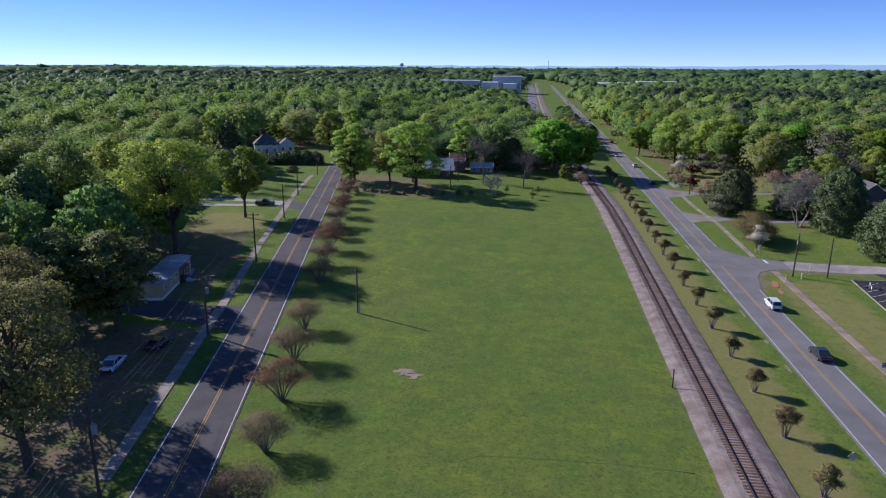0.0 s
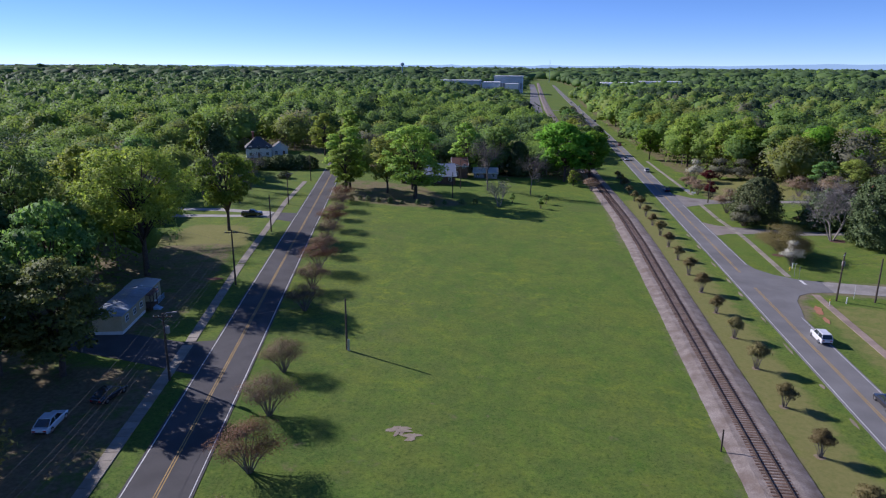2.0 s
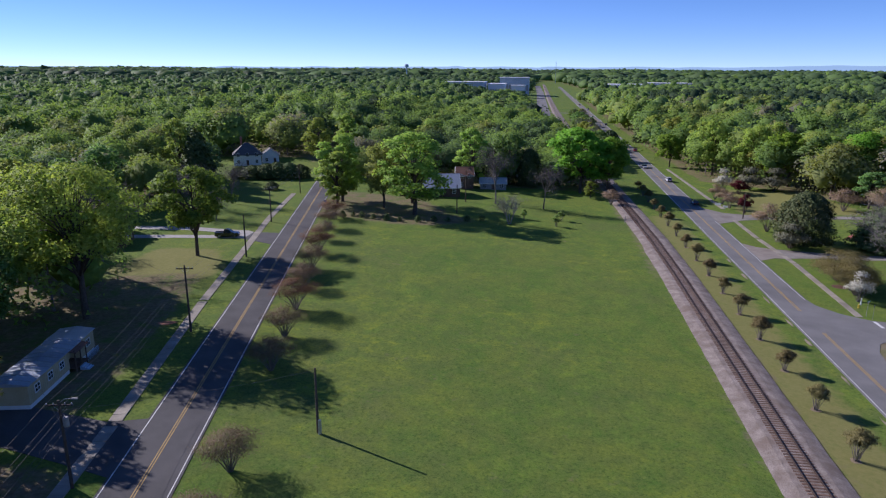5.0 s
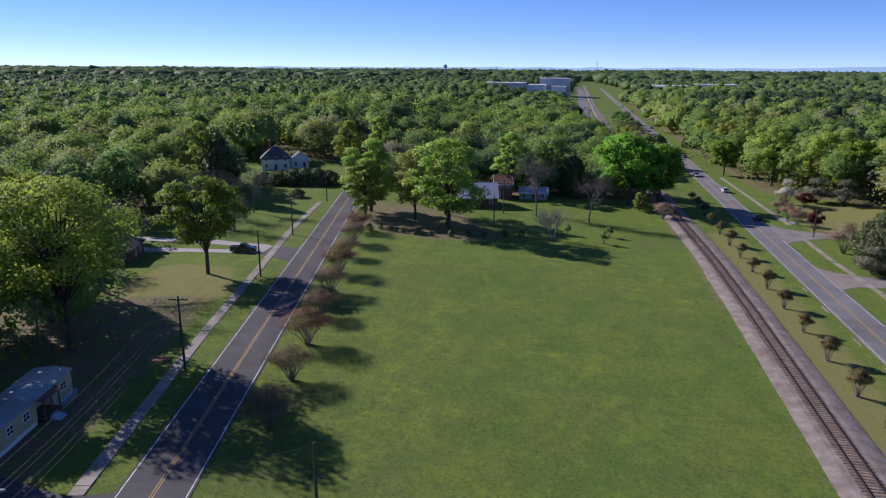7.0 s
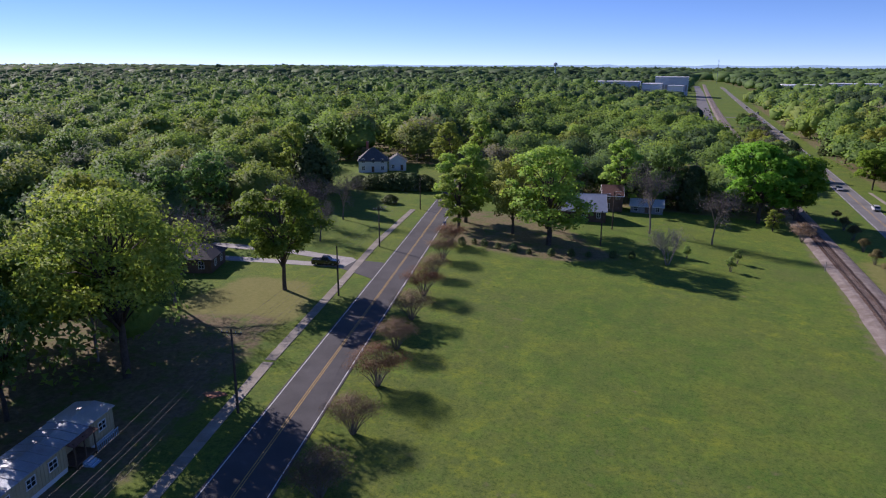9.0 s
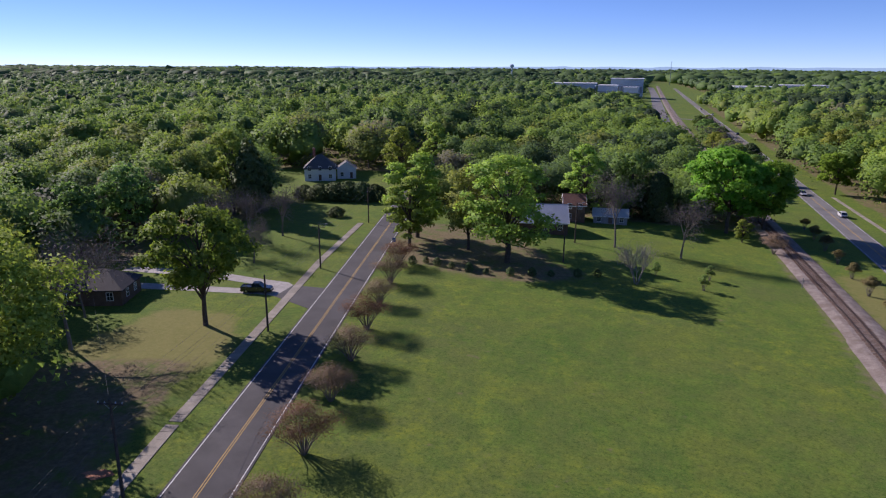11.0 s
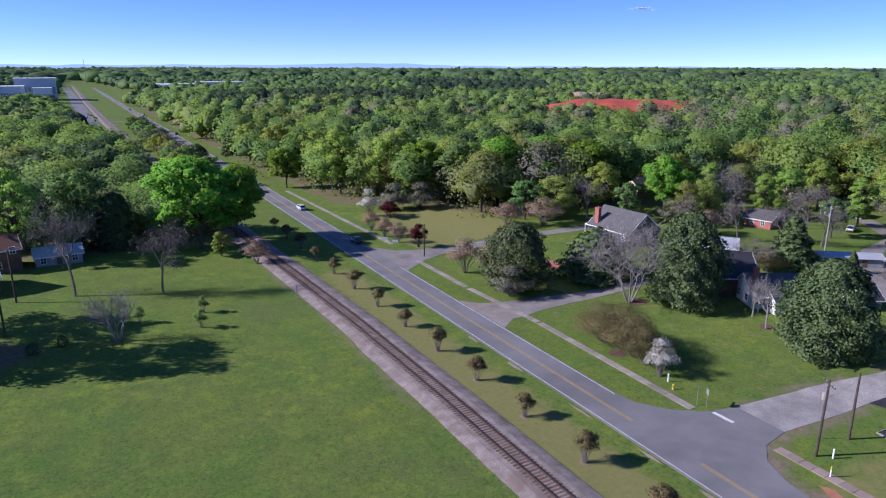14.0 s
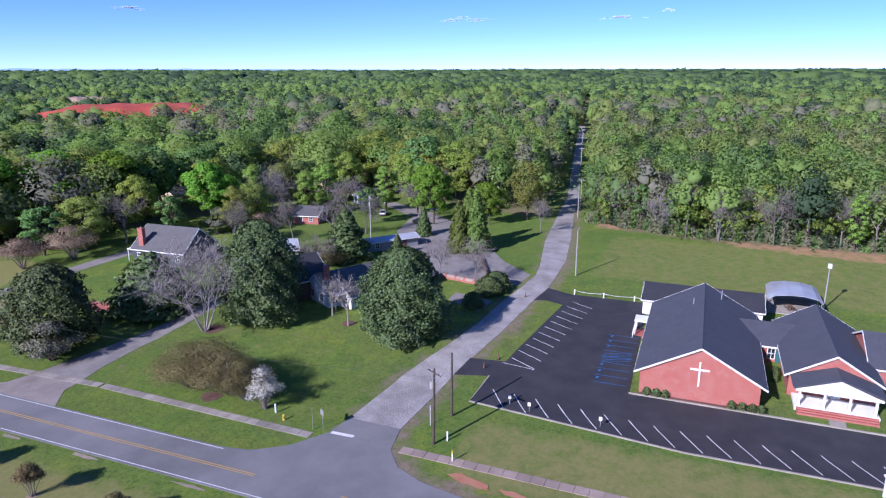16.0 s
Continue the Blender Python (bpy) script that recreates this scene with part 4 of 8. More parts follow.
def bare_tree(h, spread, seed, bark="palebark", trunk=0.22, levels=4, buds=0, bud=None, stems=1, size=0.3, slim=0.32):
    """A leafless tree: forking branches down to twigs, with an optional haze of buds."""
    global rng
    rng = np.random.default_rng(seed)
    s, tips = Shape(), []

    def grow(p, d, length, r, level):
        k = 3
        path, q = [p], p
        for i in range(k):
            d = (d + Vector(rng.normal(size=3)) * (0.16 if level else 0.05) + Vector((0, 0, 0.05))).normalized()
            q = q + d * length / k
            path.append(q)
        s.tube(path, [r * (1 - 0.45 * i / k) for i in range(k + 1)], 6 if level == 0 else 4 if level < 3 else 3, close=False)
        if level >= levels:
            tips.append((q, d))
            return
        if level >= levels - 1:
            tips.append((q, d))
        for j in range(3 if level < 2 else 3):
            side = d.orthogonal().normalized()
            side.rotate(Matrix.Rotation(rng.random() * 6.283, 3, d))
            nd = (d + side * spread * (0.55 + 0.5 * rng.random())).normalized()
            start = path[1 + j] if level else path[-1].lerp(path[-2], 0.35 * j)
            grow(start, nd, length * (0.62 + 0.2 * rng.random()), max(r * 0.54, 0.018), level + 1)

    for i in range(stems):
        a = 6.283 * i / stems + rng.random() * 0.6
        lean = 0.0 if stems == 1 else 0.42
        base = Vector((math.cos(a), math.sin(a), 0)) * (0 if stems == 1 else 0.18) - Vector((0, 0, 0.25))
        grow(base, Vector((math.cos(a) * lean, math.sin(a) * lean, 1)).normalized(), h * (trunk if stems == 1 else 0.36), h * 0.009 + 0.02 if stems == 1 else h * 0.0105, 0)
    me = s.mesh("trunk", M[bark], False)
    zs = np.empty(len(me.vertices) * 3, np.float32)
    me.vertices.foreach_get("co", zs)
    top = zs[2::3].max()
    f = h / top
    me.transform(Matrix.Scale(f, 4))
    crown = None
    if buds:
        t = np.array([tuple(p) for p, _ in tips]) * f
        c = t[rng.integers(0, len(t), buds)] + rng.normal(size=(buds, 3)) * np.array([0.055, 0.055, 0.045]) * h
        c = c[c[:, 2] > h * 0.22]
        nrm = unit(len(c))
        crown = leaf_mesh("crown", c, size * (0.6 + 0.8 * rng.random(len(c))), nrm, bud, slim)
    return me, crown


def vase_tree(h, r, seed, leaves, leaf, mat, stems=6, low=0.42, bark="twig"):
    """A many-stemmed small tree: bare stems fanning up into a fine rounded crown."""
    global rng
    rng = np.random.default_rng(seed)
    s, blobs = Shape(), [(0, 0, h * 0.80, r * 0.55, h * 0.17)]
    for i in range(stems * 2):
        a = 6.283 * i / (stems * 2) + rng.random() * 0.4
        k = 0.52 + 0.2 * rng.random() if i % 2 else 0.25 + 0.2 * rng.random()
        zc = h * (low + 0.16 + 0.22 * rng.random())
        blobs.append((math.cos(a) * r * k, math.sin(a) * r * k, zc, r * (0.34 + 0.12 * rng.random()), h * (0.13 + 0.05 * rng.random())))
    for b in blobs:
        a = math.atan2(b[1], b[0])
        p0 = Vector((math.cos(a), math.sin(a), 0)) * 0.12 - Vector((0, 0, 0.2))
        e = Vector((b[0], b[1], b[2]))
        mid = p0.lerp(e, 0.5) + Vector((-math.cos(a), -math.sin(a), 0)) * r * 0.07
        s.tube([p0, mid, e], [0.009 * h + 0.008, 0.007 * h + 0.004, 0.006], 5, close=False)
        for _ in range(7):
            q = mid.lerp(e, 0.25 + 0.75 * rng.random())
            d = Vector(rng.normal(size=3)) * r * 0.22 + Vector((0, 0, h * 0.10))
            s.tube([q, q + d], [0.012 + 0.001 * h, 0.004], 3, close=False)
    c, d = lobes(blobs, leaves, 0.25)
    nrm = d * 0.5 + rng.normal(size=d.shape) * 0.6 + np.array([0, 0, 0.25])
    nrm /= np.linalg.norm(nrm, axis=1, keepdims=True)
    mass = d * 0.5 + normed((c - np.array([0, 0, h * 0.5])) / np.array([r, r, h * 0.5])) * 0.6 + rng.normal(size=d.shape) * 0.22
    crown = leaf_mesh("crown", c, leaf * 0.85 * (0.6 + 0.8 * rng.random(len(c))), nrm, mat, tri=True, round_by=mass)
    return s.mesh("trunk", M[bark], False), crown


KINDS = {}


def tree(kind, x, y, h, label, turn=None, group="", category="tree", wide=1.0, z=None):
    """Sets a tree of a kind, built once at its own height, on the ground."""
    trunk, crown, height = KINDS[kind]
    k = h / height
    m = pose(x, y, gz(x) if z is None else z, 0, 0, (x * 37 + y * 91) % 360 if turn is None else turn) @ Matrix.Diagonal((k * wide, k * wide, k, 1))
    name = "shrub" if category == "shrub" else "tree"
    ob = thing(name, m, label, category, group)
    part("trunk", trunk, None, ob)
    if crown:
        part("crown", crown, None, ob)
    return ob


def kind(name, height, pair):
    KINDS[name] = (*pair, height)


kind("big_light", 25, broad_tree(25, 10.5, 1, 22000, 0.29, L["light"], clear=0.27, n_lobes=50))
kind("big_spring", 22, broad_tree(22, 7.5, 2, 10000, 0.34, L["spring"], clear=0.03, n_lobes=44))
kind("oak_deep", 20, broad_tree(20, 9.5, 3, 9000, 0.40, L["deep"], clear=0.22, n_lobes=35, squash=0.6))
kind("oak_catkin", 24, broad_tree(24, 9.0, 4, 8000, 0.40, L["oak"], clear=0.12, n_lobes=40))
kind("bright", 20, broad_tree(20, 9.0, 5, 13000, 0.45, L["bright"], clear=0.1, n_lobes=35))
kind("big_mid", 25, broad_tree(25, 10.0, 41, 12000, 0.38, L["mid"], clear=0.16, n_lobes=41))
kind("budding_oak", 19, broad_tree(19, 7.5, 42, 16000, 0.21, L["drab"], clear=0.16, n_lobes=40))
kind("mid", 20, broad_tree(20, 7.5, 6, 4300, 0.50, L["mid"], clear=0.16, n_lobes=32))
kind("mid_b", 20, broad_tree(20, 6.5, 7, 3600, 0.50, L["mid"], clear=0.22, n_lobes=25))
kind("spring_b", 20, broad_tree(20, 6.5, 8, 8000, 0.36, L["spring"], clear=0.0, n_lobes=36))
kind("light_b", 20, broad_tree(20, 8.0, 9, 8000, 0.38, L["light"], clear=0.12, n_lobes=38))
kind("magnolia", 16, dome_tree(16, 6.9, 10, 26000, 0.34, L["dark"]))
kind("dome", 12, dome_tree(12, 6.4, 12, 18000, 0.32, L["dark"]))
kind("hedge", 4, dome_tree(4, 3.4, 13, 3500, 0.32, L["cedar"]))
kind("cedar", 16, cone_tree(16, 5.0, 14, 6500, 0.62, L["cedar"], 0.75, 0.03, 14))
kind("pine", 20, cone_tree(20, 5.5, 15, 6000, 0.65, L["cedar"], 0.6, 0.25, 16))
kind("arbor", 14, cone_tree(14, 2.8, 16, 4500, 0.5, L["arbor"], 0.6))
kind("myrtle", 5.8, vase_tree(5.8, 3.6, 17, 13000, 0.085, L["twiggy"], 9, 0.30))
kind("myrtle_b", 5.8, vase_tree(5.8, 3.6, 18, 13000, 0.09, L["myrtle"], 9, 0.32))
kind("young", 3.6, vase_tree(3.6, 1.40, 19, 6000, 0.115, L["bronze"], 6, 0.34))
kind("young_b", 3.6, vase_tree(3.6, 1.40, 20, 6000, 0.115, L["bronze"], 6, 0.34))
kind("bare", 15, bare_tree(15, 0.85, 21, "palebark", levels=5, buds=3000, bud=M["palebark"], size=0.9, slim=0.05))
kind("silver", 13, bare_tree(13, 0.62, 31, "silverbark", stems=5, levels=5, buds=1800, bud=M["silverbark"], size=0.9, slim=0.04))
kind("silver_b", 9, bare_tree(9, 0.75, 33, "silverbark", trunk=0.2, levels=4, buds=500, bud=M["silverbark"], size=0.7, slim=0.05))
kind("shaggy", 16, broad_tree(16, 6.4, 35, 12000, 0.28, L["needle"], clear=0.08, n_lobes=44, squash=0.42))
kind("deodar", 10, cone_tree(10, 6.6, 32, 7000, 0.55, L["cedar"], 0.55, 0.06, 9))
kind("bare_dark", 15, bare_tree(15, 0.85, 22, "twig", trunk=0.2, levels=5, buds=2600, bud=M["twig"], size=0.85, slim=0.05))
kind("bare_vase", 9, bare_tree(9, 0.5, 23, "silverbark", stems=6, levels=4, buds=1400, bud=M["silverbark"], size=0.7, slim=0.05))
kind("pear", 6, vase_tree(6, 2.7, 24, 4200, 0.15, L["blossom"], 7, 0.2, "palebark"))
kind("fade", 6, vase_tree(6, 3.8, 25, 7000, 0.24, L["fade"], 6, 0.12, "bark"))
kind("redleaf", 6, vase_tree(6, 2.6, 26, 5000, 0.23, L["red"], 5, 0.25, "bark"))
kind("budding", 8, vase_tree(8, 5.6, 27, 26000, 0.13, L["olive_bud"], 8, 0.12))
kind("pinkhaze", 8, vase_tree(8, 4.6, 28, 7000, 0.19, L["pinkbud"], 7, 0.25))
kind("bush", 1.6, dome_tree(1.6, 0.8, 29, 700, 0.16, L["cedar"]))
kind("sapling", 3.2, vase_tree(3.2, 1.25, 30, 2200, 0.13, L["mid"], 4, 0.26))

# west of the side road
for k, x, y, h, lab, w in (
    ("big_light", -97.6, 125.1, 25.5, "huge yellow-green shade tree with heavy limbs", 1.08),
    ("mid_b", -124, 130, 19, "tall green tree in the yard", 1.1),
    ("light_b", -113, 141, 19, "yellow-green tree in a yard", 1.0),
    ("big_mid", -116.5, 117.5, 25.0, "tall green shade tree beside a larger one", 0.9),
    ("oak_deep", -98.5, 161.3, 19.7, "dark green oak with layered boughs on a lawn", 1.0),
    ("shaggy", -84.8, 84.8, 16.6, "shaggy green conifer over the parked cars", 1.18),
    ("mid", -97.8, 101.0, 20, "dark green tree between two low houses", 0.85),
    ("mid", -101.5, 112.0, 17, "dark green tree behind the mobile home", 0.8),
    ("budding_oak", -71.8, 50.9, 20.5, "budding brownish oak by the roadside", 1.08),
    ("budding_oak", -83.5, 65.0, 19.0, "budding brownish oak over bare earth", 1.12),
    ("shaggy", -95.5, 74, 19, "tall dark conifer over bare earth", 0.95),
    ("mid", -103, 86, 21, "tall dark tree in deep shade", 1.0),
    # this tree is added only to cast shade over the mobile home's forecourt
    ("mid_b", -95, 92.5, 18, "added green tree shading the ground by an old low house", 0.85),
    ("pine", -113, 106, 22, "dark pine behind the old house", 1.1),
    ("mid_b", -118, 98, 23, "tall dark tree in deep shade", 1.1),
    ("shaggy", -92.5, 83.5, 17, "shaggy dusky conifer beside another", 1.0),
    ("budding_oak", -88, 53, 20, "budding oak over bare earth", 1.15),
    ("bare", -110.2, 147.6, 17, "bare grey tree casting a forked shadow", 1.0),
    ("bare_dark", -87.2, 91.8, 11, "leafless grey tree before the mobile home", 0.7),
):
    tree(k, x, y, h, lab, wide=w)
for k, x, y, h, lab, w in (
    ("bare_dark", -110, 192.5, 9, "bare crooked tree on a lawn", 1.0),
    ("light_b", -122, 143, 23, "tall yellow-green tree in a yard", 1.0),
    ("bare_dark", -119, 205, 12, "leafless grey thicket tree", 1.0),
    ("bare_dark", -116, 214, 12, "leafless grey thicket tree", 1.0),
    ("bare_dark", -124, 198, 13, "leafless grey thicket tree", 1.0),
    ("bare_dark", -118, 158, 10, "leafless tree before a grey house", 1.0),
    ("spring_b", -140.5, 231, 24, "tall bright yellow-green poplar", 0.8),
    ("mid", -142, 196, 19, "dense green tree at the wood's edge", 1.0),
    ("mid_b", -140, 180, 18, "dense green tree at the wood's edge", 1.0),
    ("mid", -138, 160, 17, "dense green tree at the wood's edge", 1.0),
    ("pine", -133, 228, 20, "dark evergreen at the wood's edge", 1.0),
    ("pine", -141, 240, 20, "dark evergreen at the wood's edge", 1.0),
    ("mid", -126, 146, 17, "green tree beside the grey house", 1.0),
    ("big_spring", -119, 300, 20, "fresh green roadside tree", 1.0),
    ("spring_b", -112, 318, 20, "fresh green roadside tree", 1.0),
):
    tree(k, x, y, h, lab, wide=w)
for x, y, h, w in ((-128.5, 257.0, 4.6, 1.0), (-124.0, 258.0, 5.2, 0.9), (-120.2, 259.0, 5.6, 0.9), (-116.2, 259.5, 5.4, 0.9), (-112.6, 260.5, 4.8, 0.9), (-133.5, 257.0, 4.0, 1.0), (-113.5, 237, 2.6, 1.0)):
    tree("hedge", x, y, h, "clipped green hedge bush before a white house", category="shrub", wide=w, group="hedge of the white house")
# the grove at the field's end
for k, x, y, h, lab, w in (
    ("spring_b", -85.3, 215.6, 16.5, "fresh green tree leaning over the road", 1.25),
    ("spring_b", -86.2, 223.5, 21, "fresh green tree over a straw bed", 1.2),
    ("oak_catkin", -72.2, 217.0, 19, "olive budding tree over a straw bed", 0.95),
    ("big_spring", -62.3, 211.0, 24.0, "tall spreading tree over a straw bed", 1.3),
    ("light_b", -66, 226, 21, "yellow-green tree before a metal roof", 0.9),
    ("spring_b", -52, 262, 21, "fresh green tree behind the houses", 1.0),
    ("bare_dark", -42, 233.1, 17, "bare grey tree on the lawn", 0.8),
    ("bare_dark", -27.8, 229.4, 13.5, "bare grey tree on the lawn", 0.9),
    ("bare_vase", -36.6, 207.1, 8.8, "bare vase-shaped tree on the lawn", 1.0),
    ("bright", -16.0, 259.0, 22.5, "broad bright green tree by the track", 1.12),
    ("bright", -6.5, 266.0, 19.0, "broad bright green tree by the track", 1.0),
    ("spring_b", -13.2, 250.5, 6.0, "small yellow-green tree below a larger one", 1.3),
    ("sapling", -24.5, 207.9, 3.3, "small young tree on the lawn", 1.0),
    ("sapling", -23.0, 215.0, 3.2, "small young tree on the lawn", 1.0),
    ("sapling", -33.0, 214.0, 3.0, "small young tree on the lawn", 0.9),
    ("pinkhaze", -7.6, 241.7, 5.0, "small purplish budding tree beside the track", 1.1),
    ("mid", -40, 268, 19, "green tree behind the houses", 1.1),
    ("dome", -33, 266, 13, "dark evergreen behind a small house", 0.6),
):
    tree(k, x, y, h, lab, wide=w)
for x, y in ((-79.8, 202.3), (-77.6, 204.2), (-75.0, 203.4), (-71.7, 202.7), (-68.1, 202.3), (-64.6, 201.9), (-60, 203.0), (-56, 204.5), (-52.5, 205.6), (-47.6, 207.3), (-43.9, 208.9)):
    tree("bush", x, y, 1.5 + 0.3 * math.sin(x), "small dark clipped bush edging the field", category="shrub", group="bushes along the field's end")
# crape myrtles along the side road
for i in range(16):
    if i == 6:
        continue
    y = 36.8 + i * 10.92
    x = road_x(y) + 8.05 - 0.012 * i
    tree("myrtle" if i % 3 else "myrtle_b", x, y, 5.4 + 0.5 * math.sin(i * 2.3), "crape myrtle with reddish-brown bare twigs", group="crape myrtles along the side road", wide=1.2)
# young trees between track and highway
for i in range(20):
    y = 61.4 + i * 11.1
    tree("young" if (i * 7) % 3 else "young_b", 5.3 - 0.01 * max(0, y - 180), y, 3.7 + 0.4 * math.sin(i * 1.9), "young multi-stemmed tree leafing out brown-green", group="young trees along the highway", wide=1.1)
# east of the highway
for k, x, y, h, lab, w in (
    ("magnolia", 55.6, 155.4, 14.6, "great dark glossy magnolia skirted to the ground", 1.03),
    ("dome", 34.5, 205.5, 12.8, "rounded dark magnolia by the driveway", 0.95),
    ("fade", 30.0, 200.5, 6.2, "pale fading dogwood at a driveway", 1.15),
    ("magnolia", 54.0, 180.5, 17.2, "tall dark magnolia behind a bare tree", 0.85),
    ("deodar", 51.5, 202.0, 10.5, "dark layered cedar on the lawn", 1.1),
    ("silver", 47.2, 187.2, 17.5, "bare silvery spreading tree", 1.15),
    ("budding", 30.6, 175.6, 6.6, "broad budding bronze-green crape myrtle", 1.2),
    ("budding", 31.6, 172.4, 7.2, "broad budding bronze-green crape myrtle", 1.2),
    ("budding", 30.8, 169.0, 7.0, "broad budding bronze-green crape myrtle", 1.2),
    ("budding", 30.2, 166.2, 6.2, "bronze-green crape myrtle beside blossom", 0.9),
    ("pear", 29.2, 162.4, 6.0, "white blossoming pear tree", 1.0),
    ("silver_b", 56.6, 165.9, 8.5, "small bare tree in a mulch ring", 0.9),
    ("silver_b", 59.5, 170.6, 8.0, "small bare tree by the bungalow", 0.9),
    ("pinkhaze", 30.0, 217.5, 8.0, "pinkish leafless crape myrtle clump", 1.0),
    ("pinkhaze", 33.5, 213.0, 7.5, "pinkish leafless crape myrtle clump", 1.0),
    ("redleaf", 30.8, 240.8, 6.0, "small dark red maple at a driveway", 0.9),
    ("redleaf", 38.0, 274.0, 5.0, "dark red shrub among blossom", 1.6),
    ("pear", 34.0, 279.0, 8.5, "white blossoming tree at a lawn's edge", 1.0),
    ("fade", 44.0, 283.0, 8.5, "pale blossoming tree by a lawn", 1.0),
    ("fade", 51.0, 279.5, 8.5, "pale blossoming tree by a lawn", 1.0),
    ("pinkhaze", 27.5, 262.0, 5.5, "leafless myrtle beside the walk", 0.9),
):
    tree(k, x, y, h, lab, wide=w)
for k, x, y, h, lab, w in (
    ("pinkhaze", 27.8, 254.0, 5.5, "leafless myrtle beside the walk", 0.9),
    ("pinkhaze", 28.2, 247.0, 5.5, "leafless myrtle beside the walk", 0.9),
    ("cedar", 91.0, 185.5, 11.5, "broad dark cedar by the paved yard", 1.5),
    ("arbor", 106.0, 160.5, 14.5, "tall pointed green arborvitae by the lane", 1.1),
    ("arbor", 109.5, 163.5, 14.0, "tall pointed green arborvitae by the lane", 1.1),
    ("arbor", 104.0, 164.0, 12.0, "tall pointed green arborvitae by the lane", 1.1),
    ("cedar", 115.5, 177.5, 7.5, "small dark cedar on the verge", 0.9),
    ("bare", 83.2, 153.0, 9.5, "bare tree behind the hedge", 0.8),
    ("bare", 83.6, 160.6, 9.0, "bare tree by the low wall", 0.8),
    ("bare", 128.2, 150.9, 9.0, "pinkish bare tree by the lane", 0.7),
    ("oak_catkin", 142, 158, 17, "olive budding tree by the lane", 0.9),
    ("bright", 128, 180, 17, "bright green tree in a yard", 0.8),
    ("mid_b", 69, 251, 12, "green tree before a dark house", 1.4),
    ("oak_catkin", 76, 246, 13, "olive tree over a dark house", 1.4),
    ("oak_catkin", 64, 266, 19, "olive tree at the lawn's edge", 1.2),
    ("light_b", 72, 272, 20, "yellow-green tree behind a lawn", 1.1),
    ("oak_catkin", 86, 262, 19, "olive tree beyond the lawn", 1.0),
    ("bright", 104, 233, 18.0, "bright green tree with blossom below", 0.95),
    ("fade", 99, 226, 7, "pale dogwood below a green tree", 1.0),
    ("light_b", 91, 244, 16, "dusky green tree in a yard", 1.0),
    ("pinkhaze", 69, 242, 8, "dusky leafless tree in a yard", 1.2),
):
    tree(k, x, y, h, lab, wide=w)
for k, x, y, h, lab, w in (
    ("silver", 119.5, 226, 17, "big pale-limbed bare tree among lawns", 0.9),
    ("bare_dark", 98, 204, 11, "bare yard tree with pinkish twigs", 1.0),
    ("bare", 79, 186, 8, "bare tree behind the bungalow", 1.0),
    ("budding", 84, 186, 5, "brown hedge plant behind the bungalow", 1.3),
    ("mid_b", 122, 196, 11, "green tree between lawns", 1.1),
    ("bare_dark", 112, 192, 10, "bare tree in a paved yard", 1.0),
    ("spring_b", 140, 190, 15, "fresh green tree in a yard", 1.0),
    ("light_b", 152, 219, 16, "yellow-green tree by a white house", 0.9),
    ("spring_b", 124, 217, 14, "fresh green tree by a brick house", 0.9),
    ("oak_catkin", 100, 222, 13, "olive tree by a brick house", 0.9),
    ("redleaf", 132, 222, 6, "dark red maple between houses", 0.9),
    ("mid", 136, 226, 15, "green tree between houses", 1.0),
    ("spring_b", 118, 230, 16, "fresh green tree beyond the houses", 1.0),
    ("cedar", 97, 176, 5, "small dark cedar by the yard", 1.1),
    ("bare_dark", 150, 186, 13, "bare tree beyond the yard", 1.0),
    ("light_b", 156, 200, 16, "yellow-green tree beyond the yard", 1.0),
    ("bright", 133, 166, 12, "bright green tree near the lane", 0.9),
    ("bare_dark", 88, 214, 11, "bare tree behind the white house", 1.0),
    ("oak_catkin", 108, 222, 13, "olive budding yard tree", 1.0),
    ("bare", 126, 205, 12, "bare grey yard tree among lawns", 1.0),
    ("spring_b", 133, 216, 15, "fresh green yard tree", 1.1),
):
    tree(k, x, y, h, lab, wide=w)
